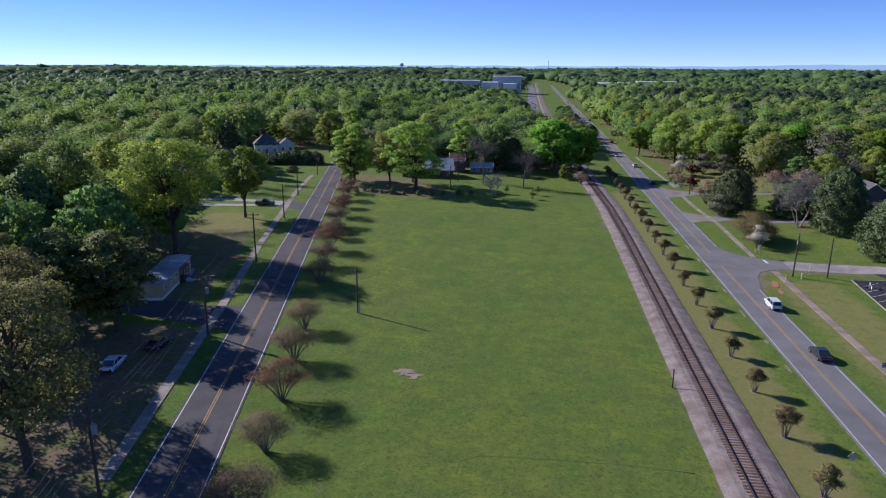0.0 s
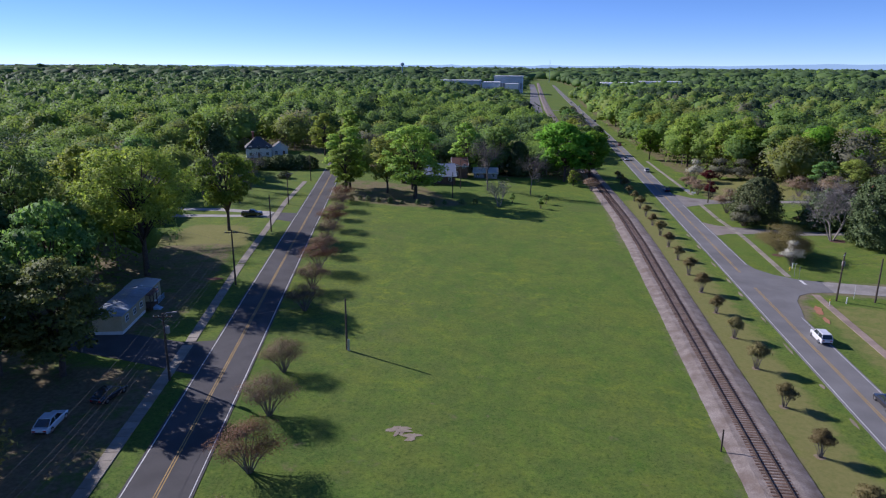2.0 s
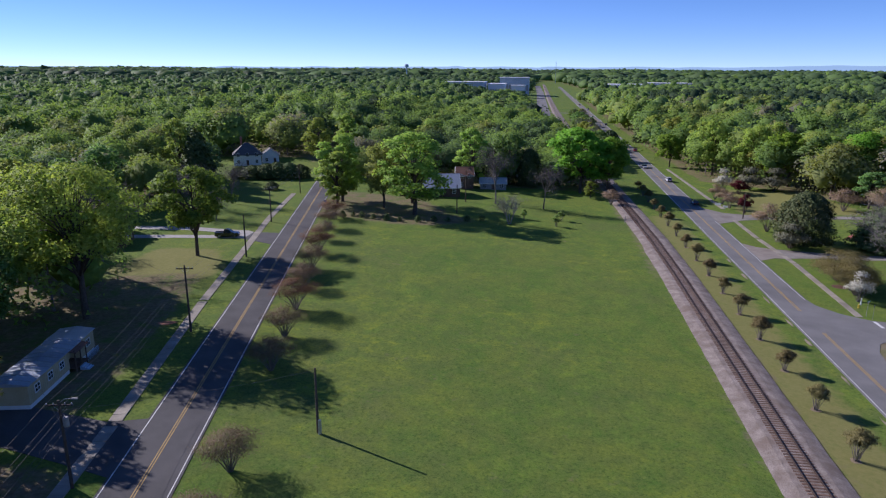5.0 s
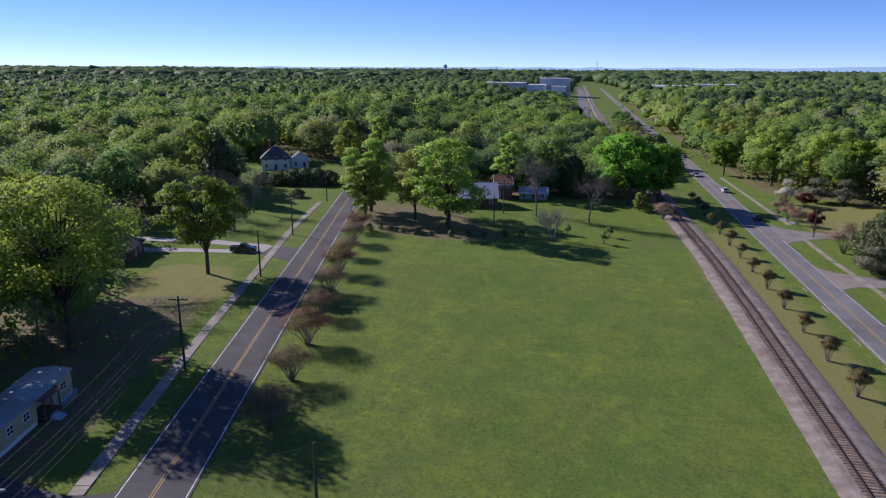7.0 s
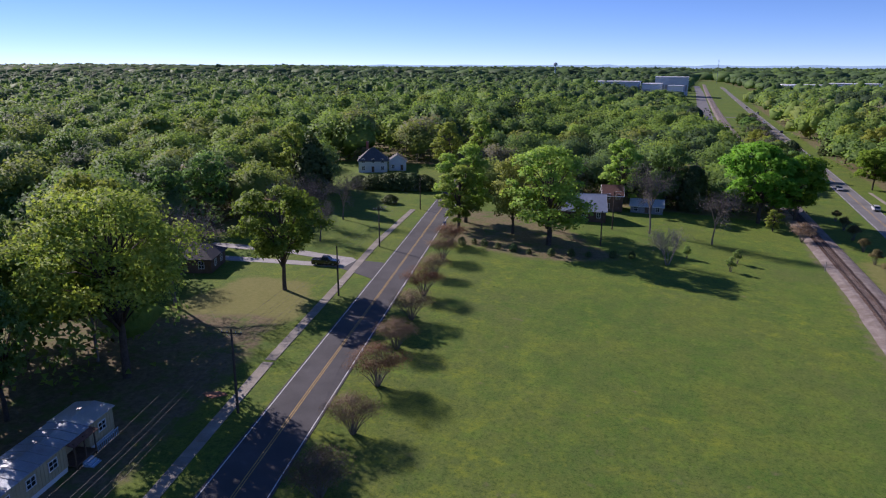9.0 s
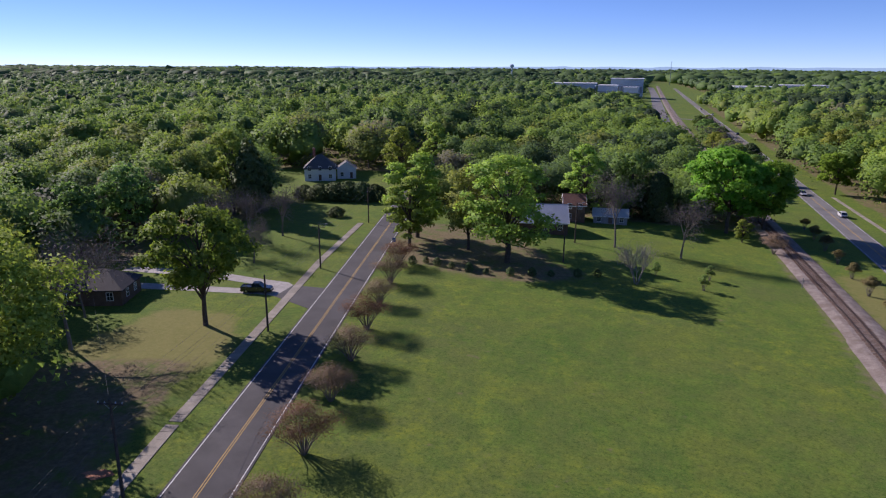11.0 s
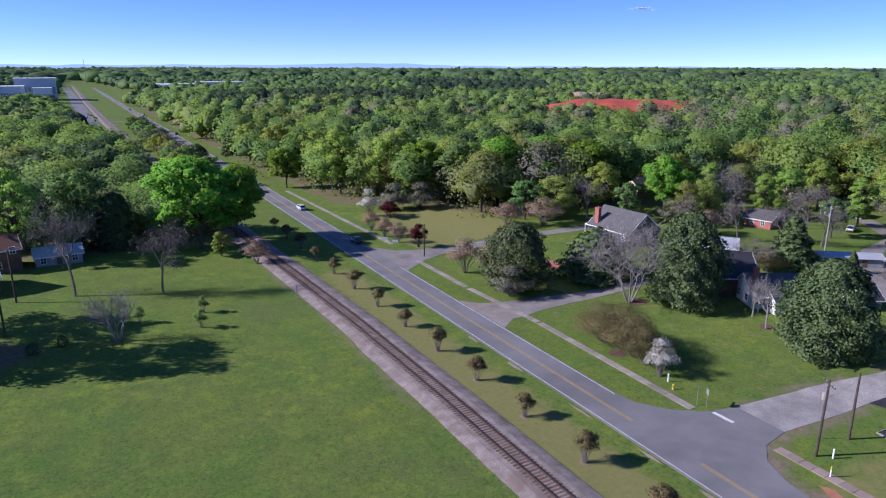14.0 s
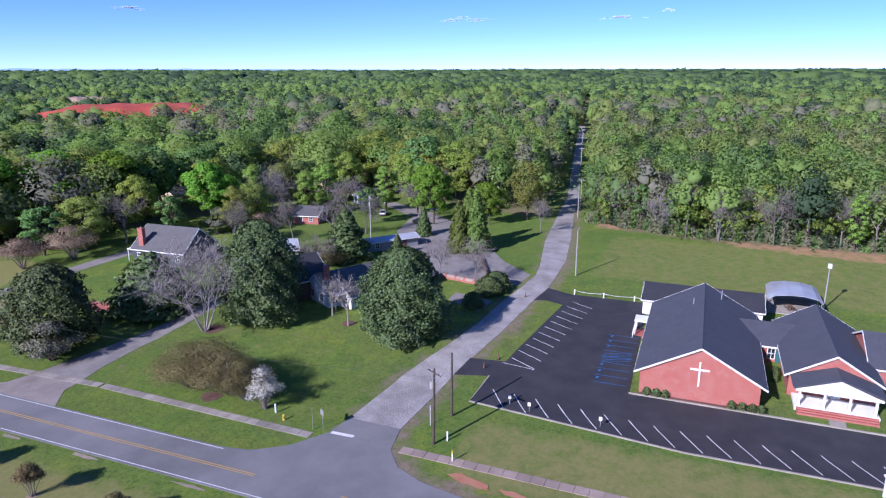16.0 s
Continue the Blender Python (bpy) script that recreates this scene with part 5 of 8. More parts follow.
for k, x, y, h, lab, w in (
    ("pinkhaze", 98, 213, 7, "pinkish leafless yard tree", 1.0),
    ("light_b", 112, 238, 18, "tall yellow-green yard tree", 1.1),
    ("bare", 105, 197, 10, "bare grey yard tree among lawns", 1.0),
    ("fade", 110, 229, 7, "pale dogwood in a yard", 1.0),
    ("redleaf", 114.4, 234.4, 6.5, "dark red maple in a yard", 1.0),
    ("mid_b", 90, 233, 12, "green yard tree behind a grey roof", 1.1),
    ("bare_dark", 83, 241, 12, "bare dusky tree by a driveway", 1.1),
    ("oak_catkin", 128, 228, 15, "olive budding yard tree", 1.1),
    ("pinkhaze", 60, 246, 7, "dusky leafless shrub tree by the brown lawn", 1.2),
    ("spring_b", 140, 200, 14, "fresh green yard tree", 1.0),
    ("bare", 134, 187, 11, "bare yard tree by a paved yard", 1.0),
    ("light_b", 39, 317, 23, "yellow-green tree at the wood's edge", 1.0),
    ("light_b", 61, 315, 22, "yellow-green tree at the wood's edge", 1.0),
    ("light_b", 50, 300, 22, "olive tree at the wood's edge", 1.0),
    ("bright", 26, 337, 15, "bright green tree by the highway", 1.0),
    ("light_b", 40, 347, 20, "yellow-green tree by the highway", 1.0),
    ("cedar", 27, 440, 14, "dark cedar by the highway", 0.9),
    ("light_b", 36, 384, 20, "yellow-green tree by the highway", 1.0),
    ("light_b", 30, 410, 19, "round yellow-green tree by the highway", 1.0),
    ("oak_catkin", 30, 520, 18, "round olive tree by the highway", 1.0),
    ("mid", 2, 352, 11, "dark green tree between track and highway", 1.2),
    ("mid_b", 4, 392, 8, "dark green tree between track and highway", 1.4),
    ("dome", 8, 415, 8.5, "dark evergreen tree between track and highway", 1.0),
    ("mid", -2, 425, 9, "dark green tree between track and highway", 1.2),
    ("mid", -4, 378, 11, "dark green tree between track and highway", 1.1),
):
    tree(k, x, y, h, lab, wide=w)
strip_rng = random.Random(15)
for i in range(60):
    k, lab = strip_rng.choice((("mid", "dusky green tree between track and highway"), ("mid_b", "dusky green tree between track and highway"), ("light_b", "yellow-green tree between track and highway"), ("bare_dark", "leafless grey tree between track and highway")))
    tree(k, strip_rng.uniform(-7, 2), 318 + i * 4.8, strip_rng.uniform(8, 11), lab, wide=strip_rng.uniform(1.1, 1.5), group="trees between track and highway")
for x, y, h, w in ((71.5, 149.4, 2.9, 0.75), (79.4, 149.0, 3.3, 0.95), (82.8, 148.6, 3.3, 0.95), (88.5, 193, 3.0, 1.0), (67, 168.5, 1.6, 0.9)):
    tree("hedge", x, y, h, "clipped dense green hedge by the lane", category="shrub", wide=w)
for y in (118.2, 117.0, 115.9, 108.0, 106.8, 105.6, 104.6):
    tree("bush", 50.0, y, 1.1, "clipped green bush below the church wall", category="shrub", group="bushes before the church", wide=1.0)
for x, y in ((59.5, 102.4), (61.0, 102.2), (62.4, 102.2)):
    tree("bush", x, y, 1.0, "clipped green bush between church buildings", category="shrub", group="bushes before the church", wide=1.0)


# the first rows of trees beyond the yards
row_rng = random.Random(77)
ROW = [(50, 296), (66, 274), (84, 266), (100, 258), (120, 252), (141, 245), (160, 240), (172, 216), (162, 196), (152, 172)]
for (x0, y0), (x1, y1) in zip(ROW, ROW[1:]):
    n = max(2, round(math.hypot(x1 - x0, y1 - y0) / 6.5))
    for i in range(n):
        k, lab = row_rng.choice((("light_b", "tall yellow-green tree beyond the yards"), ("spring_b", "tall fresh green tree beyond the yards"), ("oak_catkin", "tall olive budding tree beyond the yards"), ("mid", "tall green tree beyond the yards"), ("bright", "tall bright green tree beyond the yards"), ("light_b", "tall yellow-green tree beyond the yards")))
        u = (i + row_rng.uniform(0.1, 0.9)) / n
        tree(k, x0 + (x1 - x0) * u + row_rng.uniform(-1, 6), y0 + (y1 - y0) * u + row_rng.uniform(-1, 6), row_rng.uniform(16.5, 22), lab, wide=row_rng.uniform(1.0, 1.25), group="trees beyond the yards")
# trees at the edge of the wood beyond the church field
edge_rng = random.Random(21)
for i in range(34):
    y = 62 + i * 2.35
    x = 137.5 + edge_rng.uniform(-2.0, 6.0) + max(0, y - 118) * 0.35
    k, lab = edge_rng.choice((("spring_b", "slender fresh green tree at the wood's edge"), ("light_b", "slender yellow-green tree at the wood's edge"), ("oak_catkin", "olive budding tree at the wood's edge"), ("light_b", "slender yellow-green tree at the wood's edge"), ("mid_b", "slender green tree at the wood's edge"), ("bare", "leafless grey tree at the wood's edge"), ("silver", "leafless pale-limbed tree at the wood's edge"), ("bare", "leafless grey tree at the wood's edge")))
    tree(k, x, y, edge_rng.uniform(12, 17), lab, wide=edge_rng.uniform(0.65, 0.85), group="trees at the wood's edge")


# ---- woods: countless trees, in stands ----
def crowns_at(name, px, py, h, r, tint, leaves, leaf, label, stems=False, fill=0.0, lob=16, cores=5, core=0.3):
    """A stand of woodland: ragged crowns of leaf clumps at the places given."""
    n = len(px)
    base = np.interp(px, GX, GZ) + far_rise(px, py)
    la = rng.random((n, lob)) * 6.283
    lr = np.sqrt(rng.random((n, lob))) * 0.66
    lz = rng.random((n, lob))
    drop = 1 - (lr / 0.66) ** 2
    lh = h[:, None] * (0.44 + 0.36 * drop + 0.11 * (lz - 0.5))
    ls = r[:, None] * (0.27 + 0.17 * lz[:, ::-1])
    which = rng.integers(0, lob, (n, leaves))
    ar = np.arange(n)[:, None]
    d = rng.normal(size=(n, leaves, 3))
    d /= np.linalg.norm(d, axis=2, keepdims=True)
    d[..., 2] = np.where(d[..., 2] < -0.3, -d[..., 2], d[..., 2])
    rr = ls[ar, which] * (0.70 + 0.42 * rng.random((n, leaves)))
    cx = (np.cos(la) * lr * r[:, None])[ar, which]
    cy = (np.sin(la) * lr * r[:, None])[ar, which]
    c = np.stack([px[:, None] + cx + d[..., 0] * rr, py[:, None] + cy + d[..., 1] * rr, base[:, None] + lh[ar, which] + d[..., 2] * rr], -1).reshape(-1, 3)
    if fill:
        low = rng.random(len(c)) < fill
        c[low, 2] = (np.repeat(base, leaves) + np.repeat(h, leaves) * (0.03 + 0.4 * rng.random(len(c))))[low]
    d = d.reshape(-1, 3)
    nrm = d * 0.65 + rng.normal(size=d.shape) * 0.42 + np.array([0, 0, 0.4])
    nrm /= np.linalg.norm(nrm, axis=1, keepdims=True)
    mid = np.stack([px, py, base + h * 0.45], -1)
    span = np.stack([r, r, h * 0.42], -1)
    mass = d * 0.34 + normed((c - np.repeat(mid, leaves, axis=0)) / np.repeat(span, leaves, axis=0)) * 0.78 + rng.normal(size=d.shape) * 0.16 + np.array([0, 0, 0.14])
    shade = np.repeat(tint, leaves) + rng.normal(size=len(c)) * 0.03
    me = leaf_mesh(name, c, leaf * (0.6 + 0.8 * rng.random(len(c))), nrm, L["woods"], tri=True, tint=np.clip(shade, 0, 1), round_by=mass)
    tagged(new(name, me), label, "woods", kind="stuff")
    # boughs: the leafy heart of each crown
    p = (1 + 5 ** 0.5) / 2
    ico = np.array([(-1, p, 0), (1, p, 0), (-1, -p, 0), (1, -p, 0), (0, -1, p), (0, 1, p), (0, -1, -p), (0, 1, -p), (p, 0, -1), (p, 0, 1), (-p, 0, -1), (-p, 0, 1)]) / math.hypot(1, p)
    tri = np.array([(0, 11, 5), (0, 5, 1), (0, 1, 7), (0, 7, 10), (0, 10, 11), (1, 5, 9), (5, 11, 4), (11, 10, 2), (10, 7, 6), (7, 1, 8), (3, 9, 4), (3, 4, 2), (3, 2, 6), (3, 6, 8), (3, 8, 9), (4, 9, 5), (2, 4, 11), (6, 2, 10), (8, 6, 7), (9, 8, 1)])
    k = cores
    spread = 0.6 if k > 1 else 0.0
    hub = np.stack([px[:, None] + np.cos(la[:, :k]) * lr[:, :k] * r[:, None] * spread, py[:, None] + np.sin(la[:, :k]) * lr[:, :k] * r[:, None] * spread, base[:, None] + (lh[:, :k] * 0.92 if k > 1 else h[:, None] * 0.56)], -1).reshape(-1, 1, 3)
    size = np.repeat(r * core, k).reshape(-1, 1, 1)
    jit = 1 + 0.24 * rng.normal(size=(len(hub), 12, 1))
    up = 1.0 if k > 1 else 0.62
    v = hub + ico[None] * size * jit * np.array([1, 1, up])
    me = bpy.data.meshes.new(name + "_boughs")
    m = len(hub)
    f = (tri[None] + 12 * np.arange(m)[:, None, None]).reshape(-1)
    me.vertices.add(m * 12)
    me.vertices.foreach_set("co", v.astype(np.float32).ravel())
    me.loops.add(len(f))
    me.loops.foreach_set("vertex_index", f.astype(np.int32))
    me.polygons.add(m * 20)
    me.polygons.foreach_set("loop_start", np.arange(0, m * 60, 3, dtype=np.int32))
    at = me.attributes.new("tint", "FLOAT", "POINT")
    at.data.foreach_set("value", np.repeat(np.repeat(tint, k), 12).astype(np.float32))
    me.materials.append(L["woods"])
    me.update(calc_edges=True)
    whole = (v - np.repeat(mid, k, axis=0)[:, None, :]) / np.repeat(span, k, axis=0)[:, None, :]
    at = me.attributes.new("custom_normal", "FLOAT_VECTOR", "POINT")
    at.data.foreach_set("vector", normed(ico[None] * 0.6 + normed(whole) * 0.55).astype(np.float32).ravel())
    tagged(new(name + "_boughs", me), "leafy boughs inside the woodland crowns", "woods", kind="stuff")
    if stems:
        s = Shape()
        for i in range(n):
            rad = 0.10 + 0.10 * rng.random()
            x, y = float(px[i]), float(py[i])
            b = float(base[i])
            s.tube([(x, y, b - 0.2), (x + rng.normal() * 0.3, y + rng.normal() * 0.3, b + float(h[i]) * 0.55)], [rad * 1.4, rad * 0.6], 5, close=False)
        tagged(new(name + "_trunks", s.mesh("trunks", M["palebark"])), "slender grey trunks of the woodland trees", "woods", kind="stuff")


def stand(r0, r1, gap, az0=-62.0, az1=108.0):
    """Jittered places between two distances, in the sector that the flight looks over."""
    g = np.arange(-r1 - 60, r1 + 60, gap)
    x, y = np.meshgrid(g, g + 80)
    x = (x + rng.uniform(-0.42, 0.42, x.shape) * gap).ravel()
    y = (y + rng.uniform(-0.42, 0.42, y.shape) * gap).ravel()
    r = np.hypot(x + 30, y - 80)
    az = np.degrees(np.arctan2(x + 30, y - 80))
    k = (r >= r0) & (r < r1) & (az > az0) & (az < az1)
    x, y, r = x[k], y[k], r[k]
    k = zone(x, y)
    return x[k], y[k], r[k]


def shade_of(x, y, spread=1.0):
    """The mix of trees: darker and more evergreen to the west, fresher to the east, some leafless."""
    az = np.degrees(np.arctan2(x + 30, y - 80))
    base = 0.42 + 0.2 * np.clip((az + 20) / 90, 0, 1)
    patch = 0.16 * np.sin(x * 0.021 + 2) * np.sin(y * 0.017) + 0.10 * np.sin(x * 0.006 - y * 0.008)
    t = base + patch + rng.normal(size=x.shape) * 0.22 * spread
    pick = rng.random(x.shape)
    t = np.where(pick < 0.055, 0.97, np.where(pick < 0.2, 0.68 + 0.15 * rng.random(x.shape), np.where(pick < 0.23, 0.08 * rng.random(x.shape), np.clip(t, 0.0, 0.86))))
    r = np.hypot(x + 30, y - 80)
    firs = ((az > 9) & (az < 27) & (r > 590) & (r < 880)) | ((az > 25) & (az < 36) & (r > 900) & (r < 1500))
    pick = rng.random(x.shape)
    east = (az > 35) & (r > 330)
    t = np.where(east & (pick < 0.20), 0.95, np.where(east & (r > 480) & (pick > 0.80), 0.06, t))
    return np.where(firs, 0.09 * rng.random(x.shape), t)


def low_ground(x, y):
    """Trees stand lower before the red clay field."""
    az = np.degrees(np.arctan2(x + 38, y - 105))
    r = np.hypot(x + 38, y - 105)
    k = np.clip(1 - np.abs(az - 41) / 16, 0, 1) * np.clip((r - 180) / 150, 0, 1)
    near_line = np.clip((x + 130) / 30, 0, 1) * (x < 5) * np.clip((y - 235) / 30, 0, 1)
    return (1 - 0.03 * np.clip(k * 2, 0, 1)) * (1 - 0.42 * near_line)


rng = np.random.default_rng(5)
for name, r0, r1, gap, leaves, leaf, cores, core, az0, az1, lab in (
    ("near_woods", 0, 265, 14.5, 3000, 0.62, 7, 0.25, -62, 62, "near woodland of mixed spring greens"),
    ("middle_woods", 265, 460, 15.0, 850, 1.0, 6, 0.30, -62, 62, "woodland of mixed spring greens"),
    ("east_woods", 0, 300, 8.6, 900, 0.60, 6, 0.26, 62, 108, "young spring woodland of slender trees"),
    ("east_woods_beyond", 300, 460, 9.0, 280, 1.0, 5, 0.32, 62, 108, "young spring woodland of slender trees"),
    ("far_woods", 460, 950, 15.5, 90, 1.6, 4, 0.38, -62, 108, "distant woodland of mixed spring greens"),
    ("distant_woods", 950, 2100, 18.0, 16, 2.4, 2, 0.50, -62, 108, "rolling distant woodland"),
    ("skyline_woods", 2100, 4700, 55.0, 5, 14.0, 1, 0.80, -62, 108, "hazy woods along the skyline"),
):
    x, y, r = stand(r0, r1, gap, az0, az1)
    if name in ("far_woods", "middle_woods", "distant_woods"):
        way, off = np.degrees(np.arctan2(x + 38, y - 105)), np.hypot(x + 38, y - 105)
        k = np.ones(x.shape, bool)
        for b0, b1, near, deep, *_ in BANKS:
            k &= ~((way > b0) & (way < b1) & (off > near + 22) & (off < near + deep * 6 + 25))
        x, y, r = x[k], y[k], r[k]
    n = len(x)
    h = (14.0 + 8.0 * rng.random(n) ** 1.3 + 2.5 * np.sin(x * 0.013) * np.sin(y * 0.011)) * low_ground(x, y)
    east = (x > 70) & (y < 330)
    h = np.where(east, h * 0.92, h)
    rad = gap * (0.58 + 0.34 * rng.random(n)) if gap < 19 else gap * 0.72 * np.ones(n)
    tone = shade_of(x, y)
    # with distance the tint sinks to dark blue-green: painted haze and more conifers
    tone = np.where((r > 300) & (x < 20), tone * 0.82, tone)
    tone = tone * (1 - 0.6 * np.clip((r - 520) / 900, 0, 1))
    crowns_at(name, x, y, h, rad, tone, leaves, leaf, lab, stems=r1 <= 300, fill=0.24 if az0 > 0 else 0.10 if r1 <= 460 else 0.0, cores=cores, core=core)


# brush along the wood's edge beyond the church field
n = 26000
by = rng.uniform(60, 143, n)
bx = 138.0 + np.maximum(0, by - 118) * 0.35 + rng.uniform(-1.2, 6.5, n) + 1.2 * np.sin(by * 0.7)
tuft = 1.6 + 1.5 * np.sin(by * 0.9) * np.sin(by * 0.37 + 1) + 1.2 * np.sin(by * 0.21)
bz = np.interp(bx, GX, GZ) + rng.random(n) ** 1.3 * np.maximum(0.5, tuft + 1.6)
lean = np.stack([np.full(n, -0.6), rng.normal(size=n) * 0.4, np.full(n, 0.7)], 1)
brush = leaf_mesh("brush", np.stack([bx, by, bz], 1), 0.42 * (0.6 + 0.8 * rng.random(n)), normed(lean + rng.normal(size=(n, 3)) * 0.6), L["woods"], tri=True, tint=np.where(np.sin(by * 1.9) * np.sin(by * 0.43) > -0.1, 0.94, np.clip(0.22 + 0.2 * np.sin(by * 0.5), 0.05, 0.9)) + rng.normal(size=n) * 0.03, round_by=lean + rng.normal(size=(n, 3)) * 0.3)
tagged(new("brush", brush), "tangled green brush and saplings along the wood's edge", "brush", kind="stuff")


# ---- buildings ----
def window(parent, x, y, z, w, h, turn, deep=0.06):
    """A window set on a wall: frame and pane. turn: the way that it faces."""
    m = pose(x, y, z, 0, 0, turn)
    f = Shape()
    b = 0.09
    xs = [-w / 2 - b, -w / 2, -0.03, 0.03, w / 2, w / 2 + b]
    zs = [-h / 2 - b, -h / 2, -0.03, 0.03, h / 2, h / 2 + b]
    front = [(x, -deep, z) for z in zs for x in xs]
    back = [(x, 0.02, z) for z in zs for x in xs]
    holes = {(1, 1), (3, 1), (1, 3), (3, 3)}
    faces = [(k * 6 + i, k * 6 + i + 1, k * 6 + i + 7, k * 6 + i + 6) for k in range(5) for i in range(5) if (i, k) not in holes]
    rim = []
    for i, k in holes:
        a = [k * 6 + i, k * 6 + i + 1, k * 6 + i + 7, k * 6 + i + 6]
        rim += [(a[n], a[(n + 1) % 4], a[(n + 1) % 4] + 36, a[n] + 36) for n in range(4)]
    a = [0, 5, 35, 30]
    rim += [(p, q, q + 36, p + 36) for p, q in zip(list(range(0, 5)) + [5, 11, 17, 23, 29] + [35, 34, 33, 32, 31] + [30, 24, 18, 12, 6], list(range(1, 6)) + [11, 17, 23, 29, 35] + [34, 33, 32, 31, 30] + [24, 18, 12, 6, 0])]
    f.add(front + back, faces + [tuple(v + 36 for v in q[::-1]) for q in faces] + rim)
    ob = part("window", f, M["white"], parent, "white-framed window", m)
    part("pane", Shape().box(-w / 2, w / 2, -0.03, 0.01, -h / 2, h / 2), M["glass"], ob, "dark window glass")
    return ob


def gable(parent, x0, x1, y0, y1, wall, pitch_h, roof, walls, eave=0.5, along="x", thick=0.16, base=0.4, trim="white", gable_mat=None, hip=False):
    """Walls with a pitched roof over them; the ridge runs along x or y. All in the parent's own metres, from z = 0."""
    w = Shape()
    t = 0.2
    w.box(x0, x1, y0, y0 + t, -base, wall)
    w.box(x0, x1, y1 - t, y1, -base, wall)
    w.box(x0, x0 + t, y0 + t, y1 - t, -base, wall)
    w.box(x1 - t, x1, y0 + t, y1 - t, -base, wall)
    part("wall", w, walls, parent)
    if along == "x":
        half, mid, a, b = (y1 - y0) / 2, (y0 + y1) / 2, x0, x1
        turn = Matrix.Identity(4)
    else:
        half, mid, a, b = (x1 - x0) / 2, (x0 + x1) / 2, y0, y1
        turn = Matrix(((0, 1, 0, 0), (1, 0, 0, 0), (0, 0, 1, 0), (0, 0, 0, 1)))
    k = pitch_h / half
    drop = eave * k
    r = Shape()
    if hip:
        q = half * 0.95
        pts = [(a - eave, mid - half - eave, wall - drop), (b + eave, mid - half - eave, wall - drop), (b + eave, mid + half + eave, wall - drop), (a - eave, mid + half + eave, wall - drop),
               (a + q, mid, wall + pitch_h), (b - q, mid, wall + pitch_h)]
        r.add([turn @ Vector(p) for p in pts] + [turn @ Vector((p[0], p[1], p[2] - thick)) for p in pts[:4]],
              [(0, 1, 5, 4), (2, 3, 4, 5), (3, 0, 4), (1, 2, 5), (0, 6, 7, 1), (1, 7, 8, 2), (2, 8, 9, 3), (3, 9, 6, 0), (9, 8, 7, 6)])
        part("roof", r, roof, parent)
        return
    prof = [(mid - half - eave, wall - drop), (mid, wall + pitch_h), (mid + half + eave, wall - drop), (mid + half + eave, wall - drop - thick), (mid, wall + pitch_h - thick), (mid - half - eave, wall - drop - thick)]
    ov = 0.35
    r.prism(prof, a - ov, b + ov, turn)
    ro = part("roof", r, roof, parent)
    cap = Shape().prism([(mid - 0.16, wall + pitch_h - 0.16 * k + 0.02), (mid, wall + pitch_h + 0.05), (mid + 0.16, wall + pitch_h - 0.16 * k + 0.02)], a - ov, b + ov, turn)
    part("ridge_cap", cap, roof, ro)
    for xx, s in ((a, 1), (b, -1)):
        g = Shape().prism([(mid - half, wall - 0.01), (mid + half, wall - 0.01), (mid, wall + pitch_h - thick)], xx, xx + s * 0.18, turn)
        part("gable", g, gable_mat or walls, parent)
        e = xx - s * (ov + 0.02)
        f = Shape()
        for sg in (-1, 1):
            f.prism([(mid + sg * (half + eave), wall - drop + 0.02), (mid, wall + pitch_h + 0.02), (mid, wall + pitch_h - 0.24), (mid + sg * (half + eave), wall - drop - 0.24)], e, e + s * 0.06, turn)
        part("bargeboard", f, M[trim], ro, "white bargeboard")
    for sg in (-1, 1):
        f = Shape().box(a - ov, b + ov, mid + sg * (half + eave) - 0.04, mid + sg * (half + eave) + 0.04, wall - drop - 0.24, wall - drop - 0.02)
        f.v = [tuple(turn @ Vector(p)) for p in f.v]
        part("gutter", f, M[trim], ro, "white gutter")


def chimney(parent, x, y, z0, z1, w=0.9, d=0.7):
    s = Shape().box(x - w / 2, x + w / 2, y - d / 2, y + d / 2, z0, z1)
    s.box(x - w / 2 - 0.08, x + w / 2 + 0.08, y - d / 2 - 0.08, y + d / 2 + 0.08, z1, z1 + 0.18)
    ob = part("chimney", s, M["brick"], parent, "red brick chimney")
    part("chimney_pot", Shape().tube([(x, y, z1 + 0.18), (x, y, z1 + 0.5)], [0.14, 0.12], 8), M["concrete"], ob)


def door(parent, x, y, z, turn, mat="timber", w=0.95, h=2.05):
    m = pose(x, y, z, 0, 0, turn)
    s = Shape().box(-w / 2, w / 2, -0.05, 0.02, 0, h)
    for k in (0.25, 1.2):
        s.box(-w / 2 + 0.12, w / 2 - 0.12, -0.07, -0.05, k, k + 0.7)
    ob = part("door", s, M[mat], parent, "panelled door", m)
    part("door_handle", Shape().box(w / 2 - 0.15, w / 2 - 0.08, -0.11, -0.05, 1.0, 1.06), M["galv"], ob)


